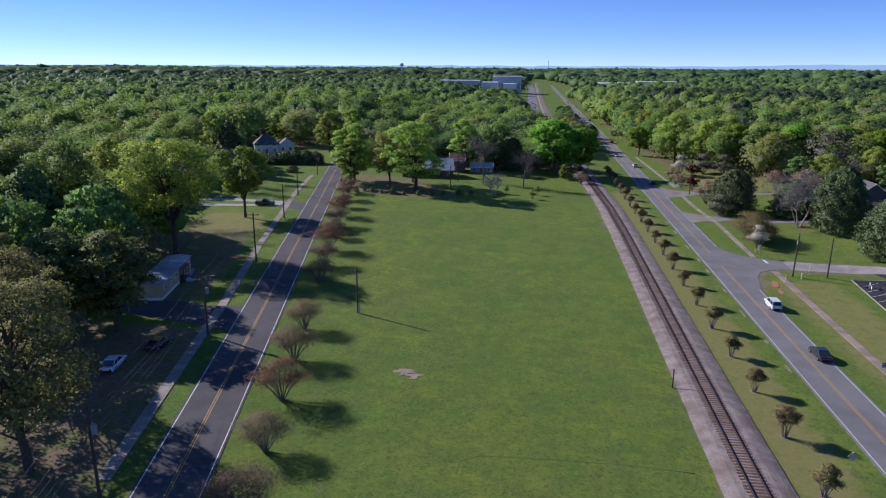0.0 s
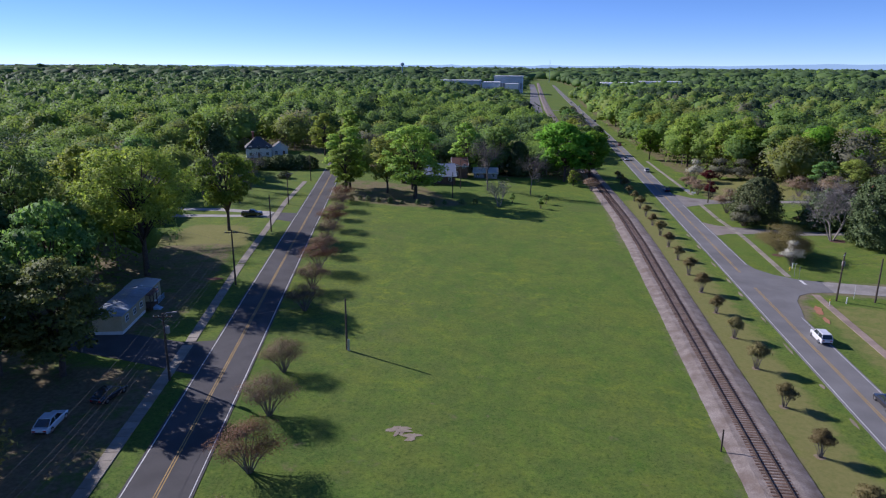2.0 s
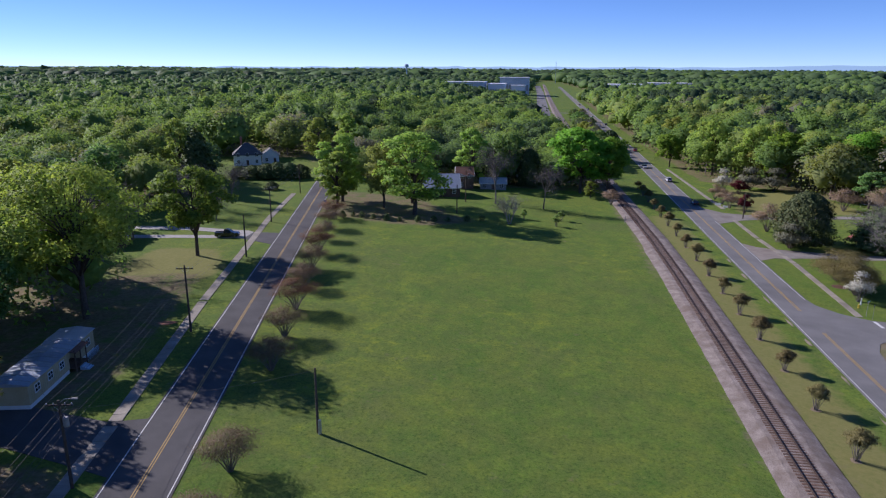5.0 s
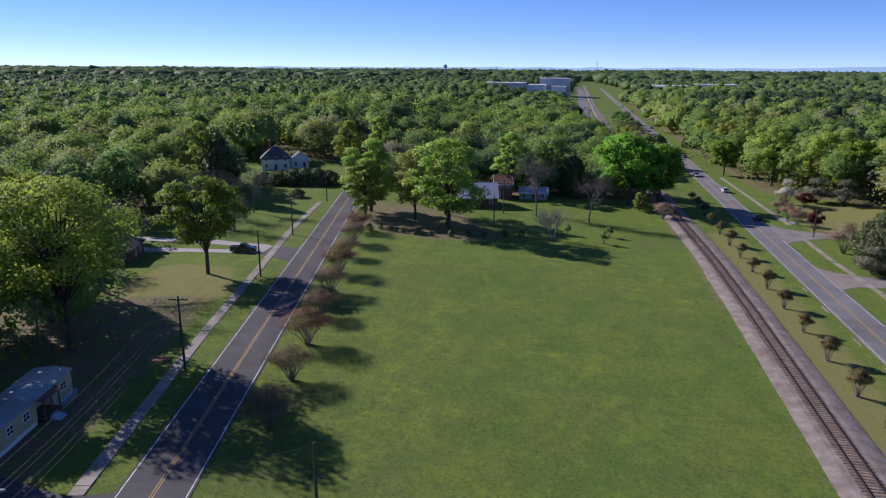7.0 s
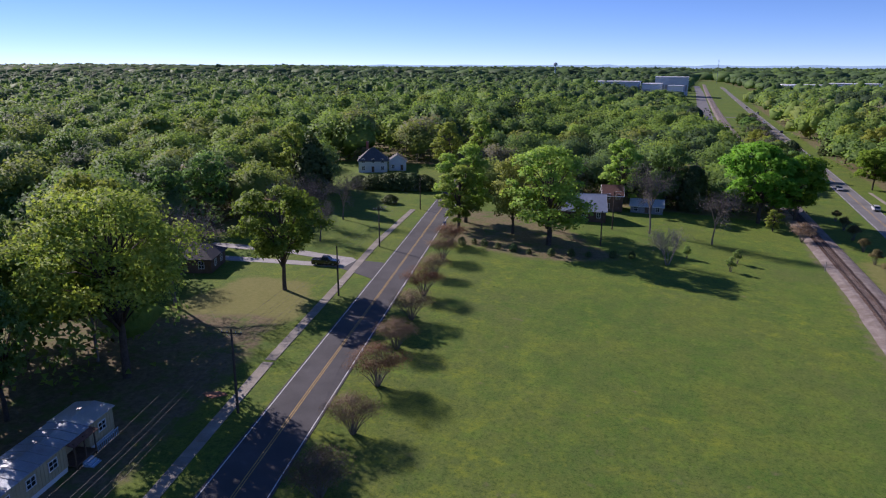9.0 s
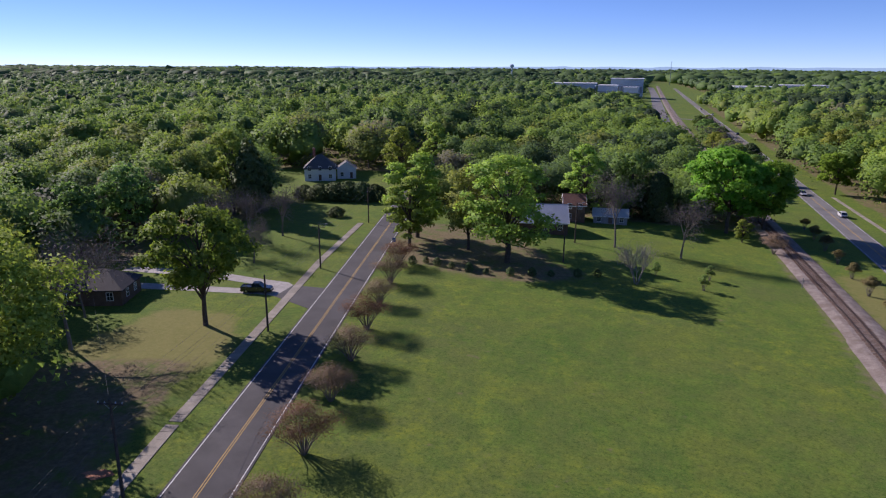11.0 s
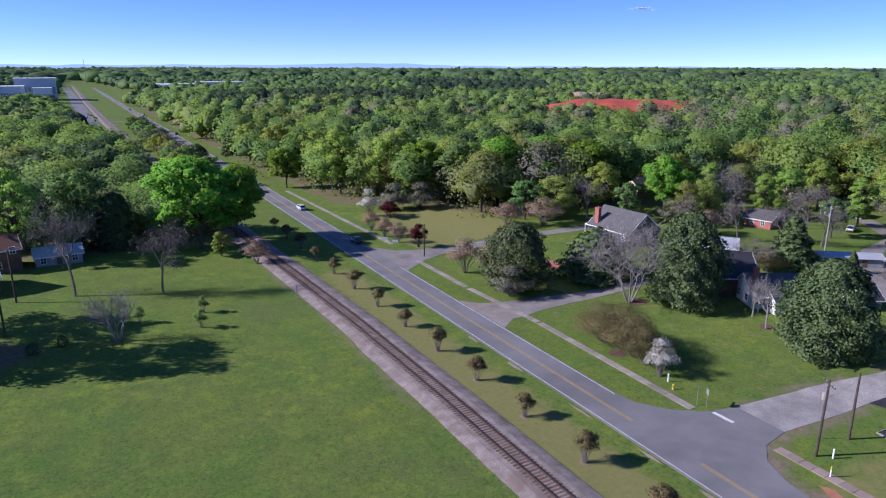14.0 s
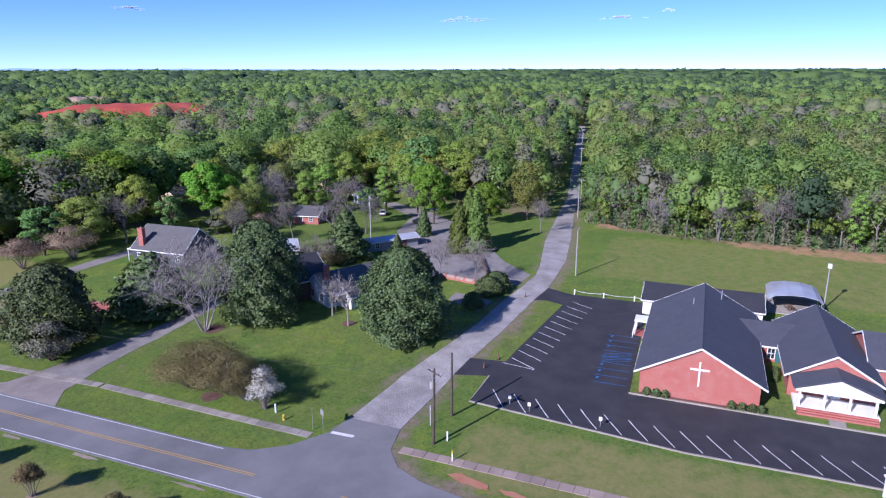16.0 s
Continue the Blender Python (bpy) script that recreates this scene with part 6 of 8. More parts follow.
def church():
    """Front walls face the highway (-x)."""
    z = -0.95
    c = thing("church", pose(0, 0, z), "red brick church with a dark shingle roof and white trim", "church")
    gable(c, 50.4, 78.0, 104.9, 119.2, 3.55, 3.9, M["shingle_dark"], M["brick"], 0.75, gable_mat=M["brick"])
    cross = Shape()
    cross.box(50.24, 50.38, 111.95, 112.17, 2.2, 5.5, cut=0.02).box(50.22, 50.36, 110.9, 113.2, 4.35, 4.57, cut=0.02)
    part("cross", cross, M["white"], c, "tall white wall cross")
    part("kerb_bed", Shape().box(49.7, 50.4, 104.6, 119.4, -0.3, 0.12), M["mulch"], c, "mulched bed below the wall")
    for x in (56.0, 62.0, 74.0):
        window(c, x, 119.22, 1.7, 0.9, 1.5, 180)
    for x, y in ((69.5, 113.5), (75.0, 109.5)):
        part("vent_pipe", Shape().tube([(x, y, 5.5), (x, y, 7.5)], [0.09, 0.09], 8), M["galv"], c, "metal vent pipe")
    # back wing
    w = thing("church_wing", pose(0, 0, z + 0.2), "low back wing of the church with dark roof", "church wing")
    gable(w, 79.0, 88.5, 103.0, 121.5, 3.3, 1.5, M["shingle_black"], M["white"], 0.5, along="y", gable_mat=M["white"])
    window(w, 82.0, 102.98, 1.6, 1.0, 1.2, 0)
    # entrance with ramp
    e = thing("church_porch", pose(0, 0, z + 0.1), "small side porch with white posts and brick steps", "porch")
    part("canopy", Shape().box(69.0, 71.8, 119.4, 121.9, 2.7, 2.88, cut=0.03), M["white"], e, "flat white canopy")
    for x, y in ((69.2, 121.7), (71.6, 121.7)):
        part("post", Shape().box(x - 0.09, x + 0.09, y - 0.09, y + 0.09, 0.5, 2.7), M["white"], e, "white post")
    st = Shape().box(68.8, 72.0, 119.25, 122.0, -0.4, 0.5)
    for i in range(3):
        st.box(67.7 + 0.35 * i, 68.8, 120.0, 122.0, -0.4, 0.15 * (i + 1))
    part("steps", st, M["brick"], e, "red brick steps")
    for y in (120.05, 121.95):
        rl = Shape()
        for i in range(9):
            x = 67.8 + 0.5 * i
            h0 = 0.5 if x > 68.8 else 0.15 * max(0, (x - 67.7) / 0.35)
            rl.box(x - 0.025, x + 0.025, y - 0.025, y + 0.025, h0, h0 + 0.95)
        rl.tube([(67.7, y, 1.0), (68.9, y, 1.48), (71.9, y, 1.48)], [0.04, 0.04, 0.04], 6)
        rl.tube([(67.7, y, 0.6), (68.9, y, 1.0), (71.9, y, 1.0)], [0.03, 0.03, 0.03], 6)
        part("railing", rl, M["white"], e, "white railing")
    # link and hall
    k = thing("church_link", pose(0, 0, z + 0.15), "low brick link between church and hall", "church link")
    gable(k, 66.0, 76.0, 98.4, 107.6, 2.9, 1.6, M["shingle_dark"], M["brick"], 0.4, along="y")
    window(k, 65.98, 102.6, 1.6, 0.9, 1.5, -90)
    part("door_frame", Shape().box(65.9, 66.0, 100.9, 102.0, 0.0, 2.2), M["teal"], k, "dull teal painted door")
    hz = z + 0.2
    hall = thing("church_hall", pose(0, 0, hz), "brick church hall with dark roof and white portico", "church hall")
    gable(hall, 56.2, 76.0, 91.2, 101.3, 3.3, 3.0, M["shingle_dark"], M["brick"], 0.6, gable_mat=M["brick"])
    gable(hall, 62.0, 74.0, 76.0, 91.2, 3.3, 2.6, M["shingle_dark"], M["brick"], 0.5, along="y")
    window(hall, 61.98, 88.6, 1.7, 1.0, 1.5, -90)
    window(hall, 61.98, 84.0, 1.7, 1.0, 1.5, -90)
    p = thing("portico", pose(0, 0, hz), "white columned portico with red brick steps", "portico")
    rf = Shape().prism([(91.2, 3.05), (96.2, 4.75), (101.2, 3.05), (101.2, 2.9), (96.2, 4.6), (91.2, 2.9)], 52.2, 56.2)
    part("roof", rf, M["shingle_dark"], p, "dark shingle roof")
    pd = Shape().prism([(91.5, 2.75), (100.9, 2.75), (96.2, 4.5)], 52.35, 52.5)
    pd.box(52.3, 56.2, 91.5, 100.9, 2.55, 2.75)
    part("pediment", pd, M["white"], p, "white boarded pediment")
    for i in range(4):
        y = 92.1 + i * 2.75
        post = Shape().box(52.65, 52.93, y - 0.14, y + 0.14, 0.55, 2.55, cut=0.02)
        post.box(52.58, 53.0, y - 0.21, y + 0.21, 0.45, 0.6).box(52.58, 53.0, y - 0.21, y + 0.21, 2.42, 2.55)
        part("column", post, M["white"], p, "square white column")
    part("floor_slab", Shape().box(52.4, 56.2, 91.6, 100.8, -0.5, 0.45), M["white"], p, "pale porch floor")
    sp = Shape()
    for i in range(3):
        sp.box(51.3 + 0.38 * i, 52.4, 91.8, 100.6, -0.6, 0.14 * (i + 1))
    part("steps", sp, M["brick"], p, "red brick steps")
    door(p, 56.18, 96.2, 0.45, -90, "white", 1.7, 2.05)
    for y in (93.4, 99.0):
        window(p, 56.18, y, 1.7, 1.0, 1.5, -90)
    tagged(draped("walkway", [(49.5, 97.2), (51.4, 97.2), (51.4, 95.4), (49.5, 95.4)], M["concrete"], 0.05), "short concrete walk to the portico", "walkway", kind="structure")
    # carport
    s = thing("carport", pose(91.5, 97.5, -0.1), "open metal carport with a pale rounded roof", "carport")
    a = [(-4.2, 2.3), (-3.2, 2.95), (-1.2, 3.3), (1.2, 3.3), (3.2, 2.95), (4.2, 2.3)]
    prof = a + [(y, z - 0.08) for y, z in a[::-1]]
    part("roof", Shape().prism(prof, -4.2, 4.2), M["metal_roof"], s, "pale metal roof")
    for x in (-4.0, 0, 4.0):
        for y in (-3.9, 3.9):
            part("post", Shape().box(x - 0.06, x + 0.06, y - 0.06, y + 0.06, -0.3, 2.5), M["galv"], s)
    part("back_panel", Shape().box(4.05, 4.12, -3.9, 3.9, -0.2, 2.4), M["grey_wall"], s)
    part("slab", Shape().box(-4.6, 4.3, -4.2, 4.2, -0.4, 0.08), M["concrete"], s, "concrete slab")
    tb = thing("picnic_table", pose(89.2, 98.0, -0.02, 0, 0, 15), "weathered wooden picnic table under the carport", "picnic table")
    tt = Shape()
    for i in range(4):
        tt.box(-0.9, 0.9, -0.36 + i * 0.18, -0.2 + i * 0.18, 0.72, 0.76)
    part("tabletop", tt, M["timber"], tb)
    for y in (-0.72, 0.5):
        part("bench", Shape().box(-0.9, 0.9, y, y + 0.24, 0.42, 0.46), M["timber"], tb)
    for x in (-0.6, 0.6):
        part("leg", Shape().box(x - 0.04, x + 0.04, -0.7, 0.7, 0.36, 0.42).box(x - 0.04, x + 0.04, -0.3, -0.2, 0, 0.72).box(x - 0.04, x + 0.04, 0.2, 0.3, 0, 0.72), M["timber"], tb)


church()


def house(x, y, turn, w, d, wall, pitch_h, walls, roof, label, name="house", hip=False, chim=None, windows=4, along="x", porch=None, gable_mat=None, base=0.6, up=0.0):
    """A small dwelling, w along its own x, d along y."""
    h = thing(name, pose(x, y, gz(x) + up, 0, 0, turn), label, "house")
    gable(h, -w / 2, w / 2, -d / 2, d / 2, wall, pitch_h, M[roof], M[walls], 0.45, along, hip=hip, base=base, gable_mat=M[gable_mat] if gable_mat else None)
    n = max(2, windows)
    for i in range(n):
        xx = -w / 2 + w * (i + 0.5) / n
        if i == n // 2:
            door(h, xx, -d / 2 - 0.01, 0.15, 0)
        else:
            window(h, xx, -d / 2 - 0.01, min(1.6, wall * 0.55), 0.95, 1.3, 0)
        window(h, xx, d / 2 + 0.01, min(1.6, wall * 0.55), 0.95, 1.3, 180)
        if wall > 4.5:
            window(h, xx, -d / 2 - 0.01, 4.3, 0.95, 1.3, 0)
    for s, t in ((-1, -90), (1, 90)):
        window(h, s * (w / 2 + 0.01), d * 0.2, min(1.6, wall * 0.55), 0.9, 1.2, t)
        window(h, s * (w / 2 + 0.01), -d * 0.2, min(1.6, wall * 0.55), 0.9, 1.2, t)
        if wall > 4.5:
            window(h, s * (w / 2 + 0.01), d * 0.2, 4.3, 0.9, 1.2, t)
            window(h, s * (w / 2 + 0.01), -d * 0.2, 4.3, 0.9, 1.2, t)
    if chim:
        chimney(h, *chim)
    if porch:
        px, py, pw, pd, ph = porch
        part("porch_roof", Shape().box(px - pw / 2, px + pw / 2, py - pd / 2, py + pd / 2, ph, ph + 0.2, cut=0.04), M["white"], h, "white porch roof")
        for sx in (-1, 1):
            for sy in (-1, 1):
                part("porch_post", Shape().box(px + sx * (pw / 2 - 0.15) - 0.07, px + sx * (pw / 2 - 0.15) + 0.07, py + sy * (pd / 2 - 0.15) - 0.07, py + sy * (pd / 2 - 0.15) + 0.07, -0.4, ph), M["white"], h, "white post")
    return h


# east side
house(77.5, 221.0, -88, 13.5, 10.5, 3.4, 4.0, "shingle_dark", "shingle_grey", "dark-gabled house with grey roof, brick chimney and white porch", chim=(-4.6, -4.4, -0.4, 7.4, 1.2, 0.9), porch=(-7.6, -3.2, 2.2, 3.4, 2.6), windows=4, gable_mat="shingle_dark")
house(69.7, 173.7, -29, 12.0, 8.0, 2.4, 2.9, "white", "shingle_grey", "white bungalow with grey shingle roof and brick chimney", chim=(-4.6, -1.2, 2.5, 6.6), porch=(-4.4, -5.0, 3.0, 2.2, 2.5), windows=5)
house(66.3, 170.6, -14, 5.0, 4.4, 2.5, 1.8, "white", "shingle_grey", "white gabled front wing of the bungalow", name="house_wing", windows=2)
house(66.5, 183.5, -30, 10.5, 9.5, 4.0, 3.3, "timber", "shingle_black", "dark-roofed house in the shade of magnolias", windows=3)
house(79.5, 165.0, -29, 5.5, 6.0, 2.4, 1.7, "grey_wall", "shingle_black", "small grey outbuilding behind the magnolia", name="outbuilding", windows=2)
house(84.0, 201.0, -50, 12.0, 6.5, 2.8, 1.5, "grey_wall", "metal_roof", "low house with a pale metal roof", windows=4)
house(120.0, 213.0, 12, 8.5, 7.0, 2.5, 1.7, "brick", "shingle_grey", "small red brick house with white gable", gable_mat="white", windows=4, along="y")
house(149.0, 210.0, -40, 8.5, 6.5, 2.4, 2.0, "white", "shingle_grey", "white house among yard trees", windows=4)
house(102.0, 181.0, -38, 14.0, 4.0, 2.3, 0.5, "grey_wall", "metal_roof", "long low shed with a pale blue metal roof", name="shed", windows=2)
house(78.0, 258.0, 30, 13.0, 8.5, 3.0, 2.4, "timber", "shingle_black", "shadowy dark-roofed house among trees", windows=4)
house(128.0, 268.0, 10, 10.0, 8.0, 2.8, 2.2, "cream", "shingle_dark", "pale house half hidden by trees", windows=4)
house(160.0, 236.0, 25, 10.0, 8.0, 2.8, 2.2, "cream", "shingle_dark", "pale house half hidden by trees", windows=4)
house(147.5, 187.5, 10, 5.5, 2.6, 2.2, 0.4, "white", "white", "white camper trailer parked in a yard", name="camper", windows=3)
# north end of the field
house(-63.6, 242.6, 12.5, 18.5, 10.0, 3.0, 3.3, "timber", "metal_roof", "low brown house with pale metal roof", windows=5)
house(-54.3, 258.0, 12, 5.4, 7.0, 4.8, 2.2, "timber", "shingle_brown", "tall shed with a rust-brown roof", name="shed", windows=2)
house(-44.7, 259.5, 4, 8.6, 5.5, 2.3, 1.3, "grey_wall", "metal_roof", "small weathered shed with a pale metal roof", name="shed", windows=3)
# west side
house(-146.0, 291.5, 25, 10.5, 9.5, 4.6, 4.0, "white", "shingle_grey", "old white two-storey house with grey hipped roof", hip=True, windows=3, chim=(-2, 0, 8, 10.6))
house(-138.8, 297.5, 25, 6.5, 6.0, 3.8, 2.2, "white", "shingle_grey", "white side wing of the old house", name="house_wing", windows=2, along="y")
house(-123.0, 166.0, 20, 11.0, 8.0, 3.0, 2.2, "timber", "shingle_black", "dark-roofed house behind a bare tree", windows=3, hip=True)
house(-106.5, 99.0, 102, 13.0, 6.5, 2.6, 1.0, "grey_wall", "metal_roof", "low house with a rusty pale roof under trees", windows=4)


def mobile_home():
    h = thing("mobile_home", pose(-89.0, 106.0, gz(-89), 0, 0, 102.3), "cream mobile home with a streaked pale metal roof and porch", "mobile home")
    # the wall stands back behind the porch in the middle
    w = Shape().box(-8.4, 1.2, -2.1, 2.1, 0.55, 3.0, cut=0.05).box(1.2, 4.4, -0.6, 2.1, 0.55, 3.0).box(4.4, 8.4, -2.1, 2.1, 0.55, 3.1, cut=0.05)
    part("wall", w, M["cream"], h, "cream ribbed siding")
    for i in range(40):
        x = -8.2 + i * 0.42
        if x < 1.1 or x > 4.5:
            part("rib", Shape().box(x, x + 0.05, -2.13, -2.1, 0.6, 2.95), M["cream"], h)
    part("skirting", Shape().box(-8.3, 1.1, -2.0, 2.0, -0.3, 0.55).box(4.5, 8.3, -2.0, 2.0, -0.3, 0.55), M["white"], h, "pale skirting boards")
    part("roof", Shape().prism([(-2.3, 3.0), (0, 3.35), (2.3, 3.0), (2.3, 2.92), (-2.3, 2.92)], -8.6, 4.3), M["tarp_roof"], h, "blue-grey streaked metal roof")
    part("roof", Shape().prism([(-2.3, 3.12), (0, 3.45), (2.3, 3.12), (2.3, 3.04), (-2.3, 3.04)], 4.25, 8.6), M["metal_roof"], h, "pale weathered metal roof")
    for i in range(9):
        x = -7.6 + i * 1.3
        part("seam", Shape().prism([(-2.3, 3.01), (0, 3.36), (2.3, 3.01), (2.3, 3.05), (0, 3.40), (-2.3, 3.05)], x, x + 0.05), M["galv"], h)
    for x in (-6.6, -3.6, -0.8, 6.4):
        window(h, x, -2.14, 1.95, 1.0, 0.85, 0)
        window(h, x, 2.12, 1.95, 1.0, 0.85, 180)
    door(h, 2.4, -0.62, 0.62, 0, "timber", 0.85, 1.95)
    part("porch_floor", Shape().box(1.2, 4.4, -2.9, -0.6, 0.45, 0.58), M["timber"], h, "brown boarded porch floor")
    for x in (1.35, 2.8, 4.3):
        part("porch_post", Shape().box(x - 0.06, x + 0.06, -2.85, -2.73, -0.2, 2.9), M["timber"], h)
    part("porch_roof", Shape().prism([(-3.1, 2.72), (-2.1, 2.95), (-2.1, 2.87), (-3.1, 2.64)], 1.0, 4.6), M["shingle_brown"], h, "rusty lean-to porch roof")
    for i in range(12):
        part("picket", Shape().box(4.6 + i * 0.3, 4.66 + i * 0.3, -2.75, -2.70, -0.1, 0.95), M["pale_blue"], h, "pale blue picket")
    part("picket_rail", Shape().box(4.5, 8.1, -2.70, -2.65, 0.75, 0.85), M["pale_blue"], h)
    for i in range(4):
        part("step", Shape().box(2.0, 3.3, -3.2 - i * 0.28, -2.9 - i * 0.28, -0.2, 0.45 - i * 0.14), M["pale_blue"], h, "pale blue wooden step")


mobile_home()

# distant buildings
def block(x0, x1, y0, y1, h, mat, label, ribs=10, bands=True):
    b = thing("warehouse", pose(0, 0, gz(x0)), label, "warehouse")
    part("wall", Shape().box(x0, x1, y0, y1, -1, h), M[mat], b)
    part("roof", Shape().box(x0 - 0.8, x1 + 0.8, y0 - 0.8, y1 + 0.8, h, h + 0.9), M["far_white"], b, "white roof edge")
    for i in range(ribs):
        x = x0 + (x1 - x0) * (i + 0.5) / ribs
        part("bay", Shape().box(x - (x1 - x0) / ribs * 0.32, x + (x1 - x0) / ribs * 0.32, y0 - 0.25, y0, h * 0.25, h * 0.6), M["grey_wall"] if bands else M["far_wall"], b, "grey loading bay")
    return b


block(-168, -112, 1000, 1040, 19.5, "far_wall", "distant grey-blue industrial hall", bands=False)
block(-108, -84, 1010, 1050, 17, "far_white", "distant white industrial hall")
block(-96, -52, 1085, 1130, 25, "far_wall", "distant tall pale plant building")
block(-74, -56, 1000, 1020, 15.5, "far_white", "distant white office block")
block(85, 150, 1260, 1300, 15, "far_white", "distant long white store building")
block(160, 235, 1330, 1380, 16, "far_white", "distant long white warehouse")
block(75, 105, 1240, 1256, 14, "far_white", "distant white shop building")
mast = thing("radio_mast", pose(3, 2050, 0), "distant thin lattice radio mast", "mast")
part("shaft", Shape().tube([(0, 0, 0), (0, 0, 62)], [0.9, 0.6], 4), M["galv"], mast)
tank = thing("water_tower", pose(-445, 2100, 0), "distant water tower on the skyline", "water tower")
part("tank", Shape().tube([(0, 0, 44), (0, 0, 46), (0, 0, 52), (0, 0, 54)], [2, 6, 6, 2], 12), M["far_wall"], tank)
part("stem", Shape().tube([(0, 0, 0), (0, 0, 45)], [2, 1.6], 8), M["far_wall"], tank)


# clearings: graded banks of bare soil above the tree tops
def soil_bank(az0, az1, near, deep, crest, low, mat, label):
    """A graded bank that faces the flight, from az0 to az1 degrees round."""
    n, k = 46, 7
    vs, fs = [], []
    for i in range(n):
        az = radians(az0 + (az1 - az0) * i / (n - 1))
        ends = min(1.0, i / 13, (n - 1 - i) / 9) ** 0.6
        top = low + (crest - low) * ends + 0.15 * math.sin(i * 1.3)
        for j in range(k):
            r = near + deep * j + 9 * math.sin(i * 0.7 + j)
            z = low + (top - low) * min(1, j / 3.2) + 0.12 * math.sin(i * 2.1 + j * 1.7)
            vs.append((-38 + math.sin(az) * r, 105 + math.cos(az) * r, z))
    for i in range(n - 1):
        for j in range(k - 1):
            a = i * k + j
            fs.append((a, a + k, a + k + 1, a + 1))
    ob = new("earth_bank", Shape().add(vs, fs).mesh("earth_bank", M[mat], True))
    tagged(ob, label, "earth bank", kind="structure")


for az0, az1, near, deep, crest, low, mat, label in BANKS:
    soil_bank(az0, az1, near, deep, crest, low, mat, label)


# small fair-weather clouds
def clouds():
    m, t, sh = shader("thin_cloud")
    sh.inputs["Base Color"].default_value = (0.85, 0.85, 0.85, 1)
    sh.inputs["Roughness"].default_value = 1.0
    sh.inputs["Specular IOR Level"].default_value = 0.0
    tr = t.nodes.new("ShaderNodeBsdfTransparent")
    mx = t.nodes.new("ShaderNodeMixShader")
    mx.inputs[0].default_value = 0.24
    t.links.new(tr.outputs[0], mx.inputs[1])
    t.links.new(sh.outputs[0], mx.inputs[2])
    t.links.new(mx.outputs[0], t.nodes["Material Output"].inputs[0])
    rr = random.Random(8)
    for az, up, wide in ((70.0, 3.9, 190), (82.5, 3.9, 170), (44.5, 4.4, 130), (80.5, 5.9, 60), (34.5, 5.4, 80), (86.0, 4.4, 50), (25.0, 5.6, 110)):
        s = Shape()
        for i in range(26):
            k = rr.gauss(0, 0.36)
            a = radians(az) + k * wide / 4600
            z = 40 + 4600 * math.tan(radians(up)) + rr.gauss(0, 5) + (8 if abs(k) < 0.3 else 0)
            x, y = -35 + 4600 * math.sin(a), 100 + 4600 * math.cos(a)
            w = wide * rr.uniform(0.08, 0.2)
            turn = pose(x, y, z, 0, 0, -az) @ Matrix.Diagonal((w, w * 0.5, rr.uniform(4, 9), 1))
            n = 10
            vs = [(0, 0, 0.6), (0, 0, -0.4)] + [(math.cos(6.283 * j / n) * rr.uniform(0.7, 1.2), math.sin(6.283 * j / n), rr.uniform(-0.3, 0.1)) for j in range(n)]
            s.add(vs, [(0, 2 + j, 2 + (j + 1) % n) for j in range(n)] + [(1, 2 + (j + 1) % n, 2 + j) for j in range(n)], turn)
        tagged(new("cloud", s.mesh("cloud", m, True)), "small thin white cloud low over the woods", "cloud", kind="stuff")


clouds()


# mountains on the skyline: a flat backdrop that glows in haze blue
def mountains():
    vs, fs = [], []
    n = 220
    for i in range(n):
        az = radians(-60 + 165 * i / (n - 1))
        d = math.degrees(az)
        hgt = 11 + 20 * math.exp(-((d - 22.5) / 6) ** 2) + 7 * math.exp(-((d - 9) / 7) ** 2) + 6 * math.exp(-((d + 6) / 9) ** 2)
        hgt += 8 * noise.noise((d * 0.45, 0, 0)) + 4 * noise.noise((d * 1.3, 5, 0))
        hgt = hgt * max(0.15, min(1, (62 - abs(d - 8)) / 30))
        for z in (-10, 40 + max(0, hgt)):
            vs.append((-30 + 4750 * math.sin(az), 80 + 4750 * math.cos(az), z))
        if i:
            fs.append((2 * i - 2, 2 * i, 2 * i + 1, 2 * i - 1))
    m, t, s = shader("glowing_haze_blue")
    # black base; the distance haze is put in as emission
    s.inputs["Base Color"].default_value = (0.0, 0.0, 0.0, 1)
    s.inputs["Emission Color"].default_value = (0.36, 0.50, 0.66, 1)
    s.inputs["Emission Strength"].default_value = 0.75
    s.inputs["Roughness"].default_value = 1
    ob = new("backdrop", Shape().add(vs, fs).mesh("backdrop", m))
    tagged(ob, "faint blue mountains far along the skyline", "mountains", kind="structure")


mountains()


